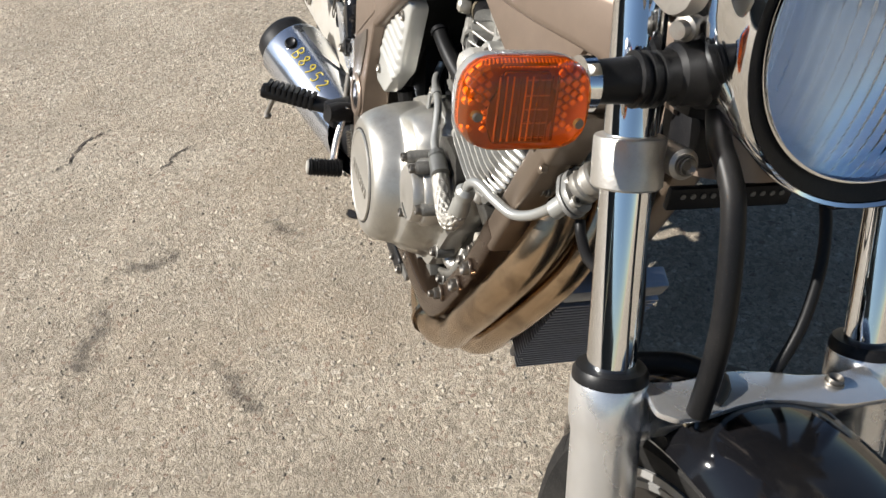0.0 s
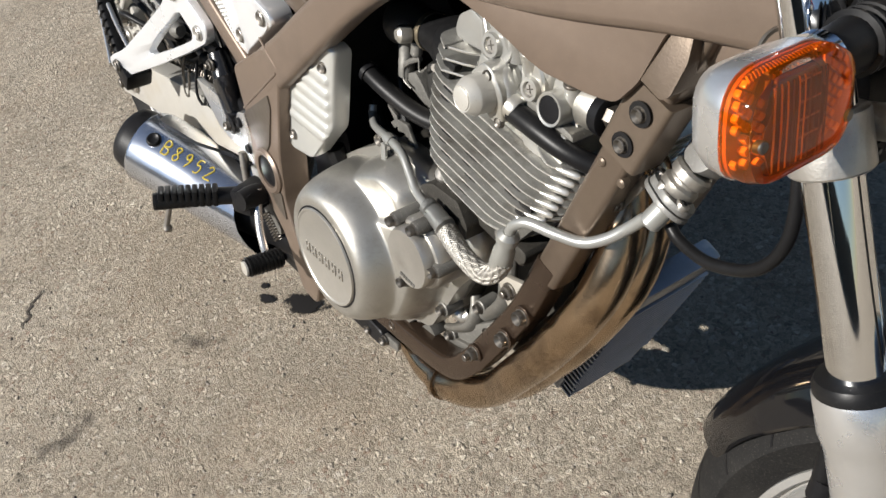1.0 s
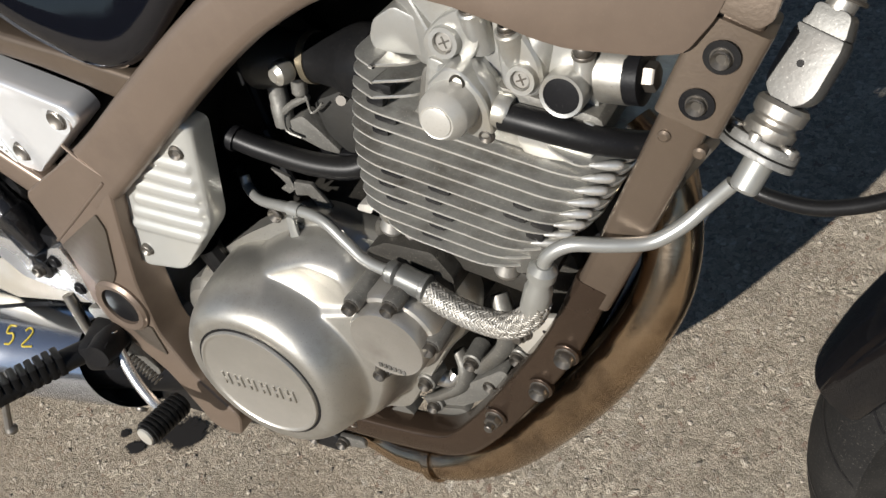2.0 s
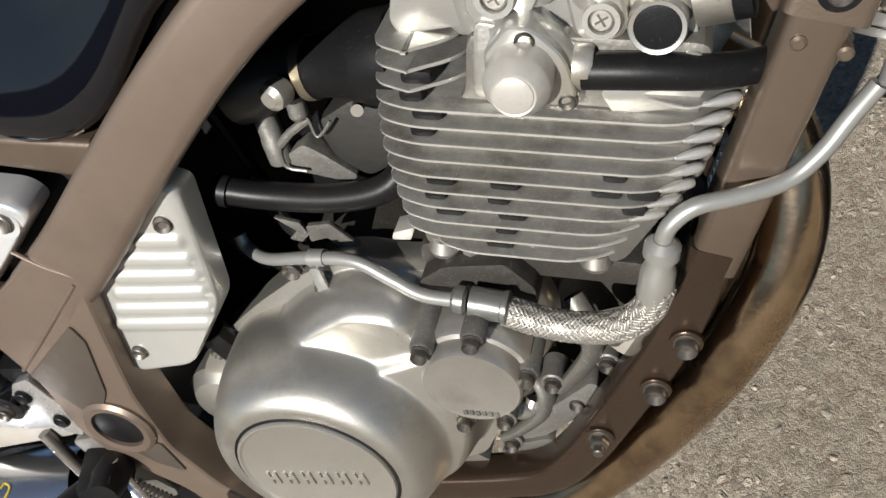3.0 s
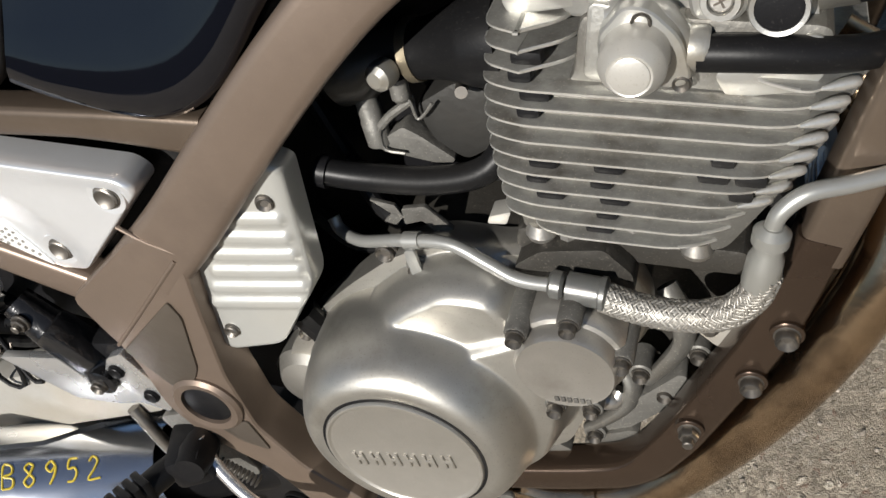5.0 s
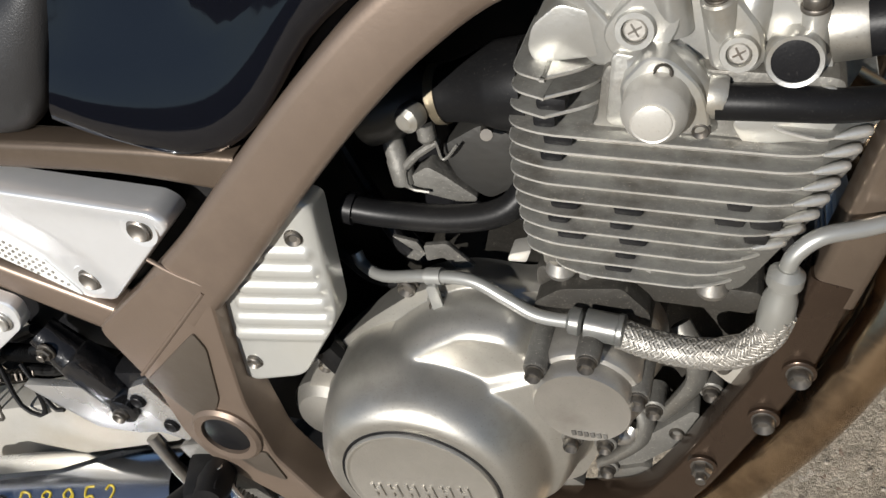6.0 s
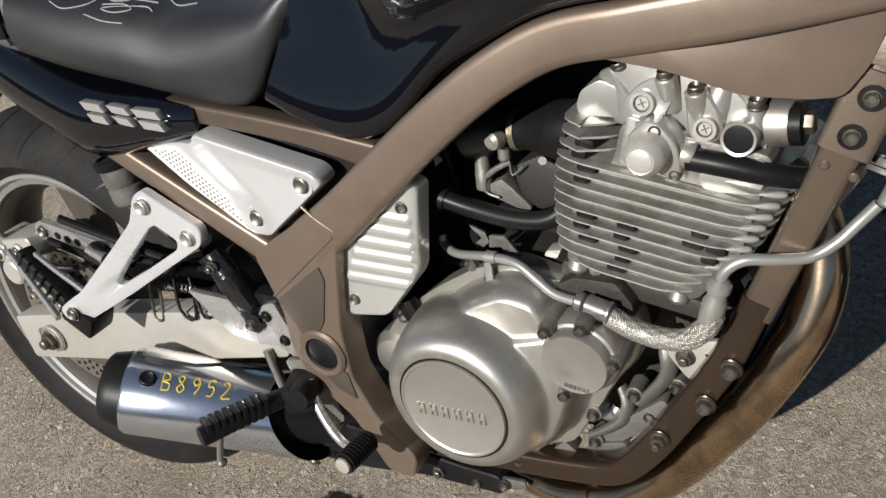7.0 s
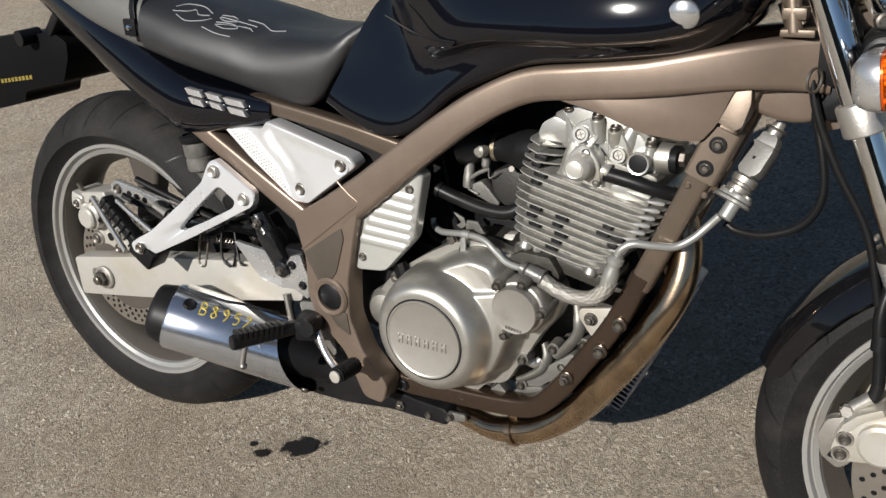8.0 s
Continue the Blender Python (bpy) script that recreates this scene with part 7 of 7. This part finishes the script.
stalk = part("signal_stalk", tube([(1.240, -0.156, 0.791), (1.240, -0.120, 0.793), (1.238, -0.085, 0.796)], [0.0125, 0.0145, 0.016], 22, 3), RUBBER, bike, "black rubber turn signal stalk with ribs")
part("stalk_collar", lathe([(0.0165, 0), (0.0165, 0.008), (0.014, 0.010)], (1.241, -0.158, 0.791), (0, 1, 0), 24), CHROME, stalk)
for k in range(3):
    part("stalk_rib", ring([(0.0140, -0.002), (0.0172, -0.0012), (0.0172, 0.0012), (0.0140, 0.002)], (1.240, -0.122 + 0.007 * k, 0.793), (0, 1, 0), 24), RUBBER, stalk)
part("stalk_base", lathe([(0.016, 0), (0.019, 0.003), (0.020, 0.018), (0.022, 0.020), (0.022, 0.034), (0.015, 0.038)], (1.238, -0.098, 0.795), (0, 1, 0.05), 26), RUBBER, stalk)

# headlight
HL = Vector((1.303, 0.004, 0.860))
HAX = Vector((1, 0, 0.06))
lamp_bm = lathe([(0.034, -0.125), (0.060, -0.112), (0.088, -0.080), (0.104, -0.046), (0.1075, -0.040), (0.1105, -0.034), (0.1125, -0.010), (0.1135, 0.0), (0.1130, 0.008), (0.1112, 0.011), (0.1094, 0.009), (0.1085, 0.0), (0.1070, -0.01)], HL, HAX, 72)
lamp_bm.faces.ensure_lookup_table()
bmesh.ops.delete(lamp_bm, geom=[max((f for f in lamp_bm.faces if len(f.verts) == 72), key=lambda f: f.calc_center_median().x)], context="FACES_ONLY")
lamp = part("headlight", lamp_bm, CHROME, bike, "round chrome headlight with a fluted glass")
part("rim_gasket", ring([(0.0975, -0.006), (0.1082, 0.000), (0.1090, 0.008), (0.1050, 0.006), (0.0985, 0.002)], HL, HAX, 72), PLASTIC, lamp, "black rubber gasket")
part("inner_ring", ring([(0.0962, -0.004), (0.0985, -0.004), (0.0985, 0.004), (0.0962, 0.004)], HL, HAX, 72), CHROME, lamp)
refl = loft([[HL + HAX.normalized().to_track_quat("Z", "Y").to_matrix() @ Vector((r * math.cos(a), r * math.sin(a), d)) for a in (math.tau * i / 64 for i in range(64))] for r, d in [(r, -0.034 + r * r / 0.30) for r in (0.1010, 0.092, 0.082, 0.07, 0.06, 0.05, 0.04, 0.03, 0.02, 0.008)]], caps=False)
part("reflector", refl, SKY_MIRROR, lamp, "mirror reflector bowl with the sky's blue put into its colour")
part("bulb_shield", lathe([(0.009, -0.034), (0.009, -0.018), (0.006, -0.015)], HL, HAX, 20), CHROME, lamp)
HQ = HAX.normalized().to_track_quat("Z", "Y").to_matrix()
glass_rings = []
for inner, radii in ((0, np.linspace(0.001, 0.0966, 16)), (1, np.linspace(0.0966, 0.001, 60))):
    for r in radii:
        row = []
        for i in range(180):
            a = math.tau * i / 180
            p = HQ @ Vector((r * math.cos(a), r * math.sin(a), 0.005 + 0.020 * (1 - (r / 0.099) ** 2) - 0.005 * inner))
            if inner and r < 0.092:
                p.x += 0.0007 * math.sin(p.y * 800) + (0.0012 * math.sin(p.z * 420) * math.sin(p.y * 300) if p.z > 0.045 else 0)
            row.append(HL + p)
        glass_rings.append(row)
glass = part("headlight_glass", loft(glass_rings), GLASS, lamp, "fluted clear headlight glass", 60)
glass.visible_shadow = False
ear = part("headlight_bracket", merge(prism(fillet([(1.22, 0.850), (1.222, 0.895), (1.290, 0.895), (1.292, 0.858), (1.275, 0.846)], 0.014), -0.134, -0.122, 0.004), lathe([(0.013, 0), (0.013, 0.006)], (1.262, -0.132, 0.872), (0, -1, 0), 24)), ALU, bike, "silver headlight bracket")
bolt(ear, (1.262, -0.138, 0.872), r=0.009, h=0.004, mat=EXHAUST)
lug = part("stepped_bolt", merge(lathe([(0.006, 0), (0.006, 0.008), (0.008, 0.009), (0.008, 0.013), (0.0055, 0.014), (0.0055, 0.020)], (1.231, -0.085, 0.824), (0.5, -1, 0), 20)), STEEL, bike, "stack of plated bolt and washers")
part("lower_bracket", prism(fillet([(1.215, 0.715), (1.22, 0.738), (1.29, 0.740), (1.292, 0.725)], 0.006), 0.015, 0.10, 0.003), PLASTIC, bike, "black headlight lower bracket")
part("bracket_bolt", lathe([(0.016, 0), (0.018, 0.004), (0.012, 0.014)], (1.27, 0.045, 0.738), (0.2, 0, 1), 20), ALU_DARK, bike)
bar = part("handlebar", tube([(1.00, 0.34, 0.945), (1.06, 0.25, 0.965), (1.115, 0.12, 0.985), (1.13, 0.0, 0.985), (1.115, -0.12, 0.985)], 0.011, 16, 5), PLASTIC, bike, "black handlebar")
part("handlebar_grip", tube([(0.985, 0.365, 0.940), (1.06, 0.25, 0.965)], 0.017, 18, 1), RUBBER, bar, "black rubber grip")
for y in (-0.055, 0.060):
    gauge = part("gauge", lathe([(0.030, -0.06), (0.044, -0.05), (0.048, 0.0), (0.046, 0.006), (0.040, 0.004)], (1.165, y, 1.035), (-0.55, 0, 1), 40), PLASTIC, bike, "round black gauge pod")
part("top_yoke", prism(fillet([(1.075, 0.925), (1.080, 0.955), (1.150, 0.965), (1.165, 0.935)], 0.01), -0.12, 0.13, 0.006), PLASTIC, bike, "black top steering yoke")
part("instrument_post", merge(tube([(1.149, -0.070, 0.806), (1.143, -0.065, 0.846)], 0.009, 12, 1), block((1.148, -0.066, 0.826), (0.026, 0.02, 0.013), 0.003), block((1.153, -0.062, 0.806), (0.036, 0.03, 0.008), 0.002), tube([(1.132, -0.064, 0.846), (1.156, -0.066, 0.814)], 0.005, 10, 1)), BRONZE_CAST, bike, "bronze-coloured fittings by the headstock")
stand = part("side_stand", tube([(0.62, 0.09, 0.24), (0.60, 0.17, 0.10), (0.585, 0.218, 0.030 - 0.006)], 0.010, 14, 3), PLASTIC, bike, "black side stand")
# added black filler, closes a gap where sun fell through to the ground
part("gap_filler", merge(block((1.195, 0.0, 0.790), (0.05, 0.13, 0.09), 0.02), tube([(1.20, -0.06, 0.80), (1.215, -0.02, 0.76), (1.21, 0.05, 0.74)], 0.014, 12, 4)), PLASTIC, bike, "black filler added behind the headlight to keep sunlight out")
# stem made thick to help block that gap
part("steering_stem", tube([fork(0.72, 0.004) + Vector((-0.035, 0, 0)), fork(0.9, 0.004) + Vector((-0.035, 0, 0))], 0.03, 20, 1), PLASTIC, bike)

# ---- marks on the ground ----
def stain_material(name, dark, rough, most, grain=22.0, soft=0.75, shift=0.55):
    m = bpy.data.materials.new(name)
    m.use_nodes = True
    nt, nodes = m.node_tree, m.node_tree.nodes
    b = nodes["Principled BSDF"]
    b.inputs["Base Color"].default_value, b.inputs["Roughness"].default_value = (*dark, 1), rough
    co, n, ramp = nodes.new("ShaderNodeTexCoord"), nodes.new("ShaderNodeTexNoise"), nodes.new("ShaderNodeMapRange")
    n.inputs["Scale"].default_value, n.inputs["Detail"].default_value, n.inputs["Roughness"].default_value = grain, 9.0, 0.72
    ramp.inputs[1].default_value, ramp.inputs[2].default_value = 0.42, 0.62
    grad = nodes.new("ShaderNodeUVMap")
    dist = nodes.new("ShaderNodeVectorMath")
    dist.operation = "LENGTH"
    fade = nodes.new("ShaderNodeMapRange")
    fade.inputs[1].default_value, fade.inputs[2].default_value, fade.inputs[3].default_value, fade.inputs[4].default_value = 0.0, 1.0, shift, -0.75
    add = nodes.new("ShaderNodeMath")
    nt.links.new(co.outputs["Object"], n.inputs["Vector"])
    nt.links.new(grad.outputs[0], dist.inputs[0])
    nt.links.new(dist.outputs["Value"], fade.inputs[0])
    boost = nodes.new("ShaderNodeMapRange")
    boost.inputs[1].default_value, boost.inputs[2].default_value, boost.inputs[3].default_value, boost.inputs[4].default_value = 0.3, 0.7, -0.35, 1.15
    nt.links.new(n.outputs["Fac"], boost.inputs[0])
    nt.links.new(boost.outputs[0], add.inputs[0])
    nt.links.new(fade.outputs[0], add.inputs[1])
    ramp.inputs[1].default_value, ramp.inputs[2].default_value, ramp.inputs[4].default_value = 0.30, 0.30 + soft, most
    nt.links.new(add.outputs[0], ramp.inputs[0])
    nt.links.new(ramp.outputs[0], b.inputs["Alpha"])
    return m


OIL = stain_material("oil_soaked_asphalt", (0.010, 0.009, 0.0085), 0.4, 1.0, 30.0, 0.3, 1.1)
SMUDGE = stain_material("dark_tyre_smudge", (0.05, 0.041, 0.033), 0.9, 0.72, 30.0, 1.0, 0.55)


def stain(name, centre, rx, ry, turn, mat, label, z=0.004):
    bm = bmesh.new()
    uv = bm.loops.layers.uv.new("UVMap")
    mid = bm.verts.new((0, 0, 0))
    rim_v = [bm.verts.new((rx * math.cos(a), ry * math.sin(a), 0)) for a in (math.tau * i / 24 for i in range(24))]
    for i in range(24):
        f = bm.faces.new((mid, rim_v[i], rim_v[(i + 1) % 24]))
        for loop, c in zip(f.loops, ((0, 0), (math.cos(math.tau * i / 24), math.sin(math.tau * i / 24)), (math.cos(math.tau * (i + 1) / 24), math.sin(math.tau * (i + 1) / 24)))):
            loop[uv].uv = c
    me = bpy.data.meshes.new(name)
    bm.to_mesh(me)
    bm.free()
    me.materials.append(mat)
    ob = new(name, me)
    ob.matrix_world = pose(*centre, GROUND + z, 0, 0, turn)
    return tagged(ob, label, "stain", kind="structure")


stain("oil_stain", (0.330, -0.021), 0.060, 0.040, 40, OIL, "fresh black oil stain on the asphalt")
stain("oil_stain", (0.265, -0.061), 0.028, 0.016, 30, OIL, "small black oil spot on the asphalt")
stain("tyre_smudge", (0.645, -0.320), 0.19, 0.040, 28, SMUDGE, "dark tyre smudge on the asphalt", 0.003)
stain("tyre_smudge", (0.265, -0.460), 0.14, 0.060, 105, SMUDGE, "faint dark tyre smudge on the asphalt", 0.003)
stain("tyre_smudge", (0.450, -0.565), 0.24, 0.060, -14, SMUDGE, "faint dark tyre smudge on the asphalt", 0.0035)
stain("oil_stain", (0.233, -0.048), 0.014, 0.010, 10, OIL, "small black oil spot on the asphalt", 0.0035)
stain("dark_patch", (-0.50, -0.19), 0.05, 0.02, 60, SMUDGE, "small dark patch on the asphalt", 0.003)
stain("dark_patch", (0.25, -0.20), 0.09, 0.04, 50, SMUDGE, "faint dark patch on the asphalt", 0.0025)


def crack(points):
    rng = random.Random(7)
    pts = [Vector(p) for p in spline([(x, y, 0.0) for x, y in points], 8)]
    rows = []
    for i, p in enumerate(pts):
        w = 0.0026 * (1 - abs(i / len(pts) - 0.4)) * rng.uniform(0.5, 1.2)
        j = Vector((rng.uniform(-0.006, 0.006), rng.uniform(-0.006, 0.006), GROUND + 0.002))
        rows.append([p + j + Vector((w, w, 0)), p + j - Vector((w, w, 0))])
    bm = loft(rows, closed=False)
    me = bpy.data.meshes.new("crack")
    bm.to_mesh(me)
    bm.free()
    me.materials.append(SMUDGE_DARK)
    tagged(new("crack", me), "thin dark crack in the asphalt", "crack", kind="structure")


SMUDGE_DARK = material("crack_shadow", (0.05, 0.038, 0.03), 0.95)
crack([(-0.275, -0.545), (-0.259, -0.584), (-0.218, -0.621), (-0.172, -0.637), (-0.148, -0.673)])
crack([(-0.049, -0.431), (-0.090, -0.405), (-0.124, -0.372)])


# loose grit on the asphalt
def gravel():
    rng = np.random.default_rng(11)
    verts, faces = [], []
    ico = [Vector(v) for v in ((0, 0, 1), (0.9, 0, 0.3), (0.28, 0.85, 0.3), (-0.72, 0.53, 0.3), (-0.72, -0.53, 0.3), (0.28, -0.85, 0.3), (0.7, 0.5, -0.5), (-0.3, 0.8, -0.5), (-0.8, 0, -0.5), (-0.3, -0.8, -0.5), (0.7, -0.5, -0.5))]
    tri = [(0, 1, 2), (0, 2, 3), (0, 3, 4), (0, 4, 5), (0, 5, 1), (1, 6, 2), (2, 6, 7), (2, 7, 3), (3, 7, 8), (3, 8, 4), (4, 8, 9), (4, 9, 5), (5, 9, 10), (5, 10, 1), (1, 10, 6)]
    for _ in range(14000):
        x, y = rng.uniform(-1.1, 1.7), rng.uniform(-0.95, 1.1)
        size = 0.0009 + 0.0028 * rng.random() ** 4
        m = Matrix.Translation((x, y, GROUND + size * 0.25)) @ Euler((rng.uniform(-0.4, 0.4), rng.uniform(-0.4, 0.4), rng.uniform(0, 6.28))).to_matrix().to_4x4() @ Matrix.Diagonal((size * rng.uniform(0.7, 1.4), size, size * 0.7, 1))
        k = len(verts)
        verts += [tuple(m @ v) for v in ico]
        faces += [tuple(k + i for i in f) for f in tri]
    me = bpy.data.meshes.new("loose_grit")
    me.from_pydata(verts, [], faces)
    m = material("pale_grit", (0.19, 0.165, 0.13), 0.85, 0.0, 0.5, 25)
    nodes, nt = m.node_tree.nodes, m.node_tree
    geo, ramp = nodes.new("ShaderNodeNewGeometry"), nodes.new("ShaderNodeMix")
    ramp.data_type = "RGBA"
    ramp.inputs[6].default_value, ramp.inputs[7].default_value = (0.12, 0.10, 0.08, 1), (0.34, 0.30, 0.245, 1)
    nt.links.new(geo.outputs["Random Per Island"], ramp.inputs[0])
    nt.links.new(ramp.outputs[2], nodes["Principled BSDF"].inputs["Base Color"])
    me.materials.append(m)
    tagged(new("loose_grit", me), "fine pale loose grit scattered over the asphalt", "gravel", kind="stuff")


gravel()
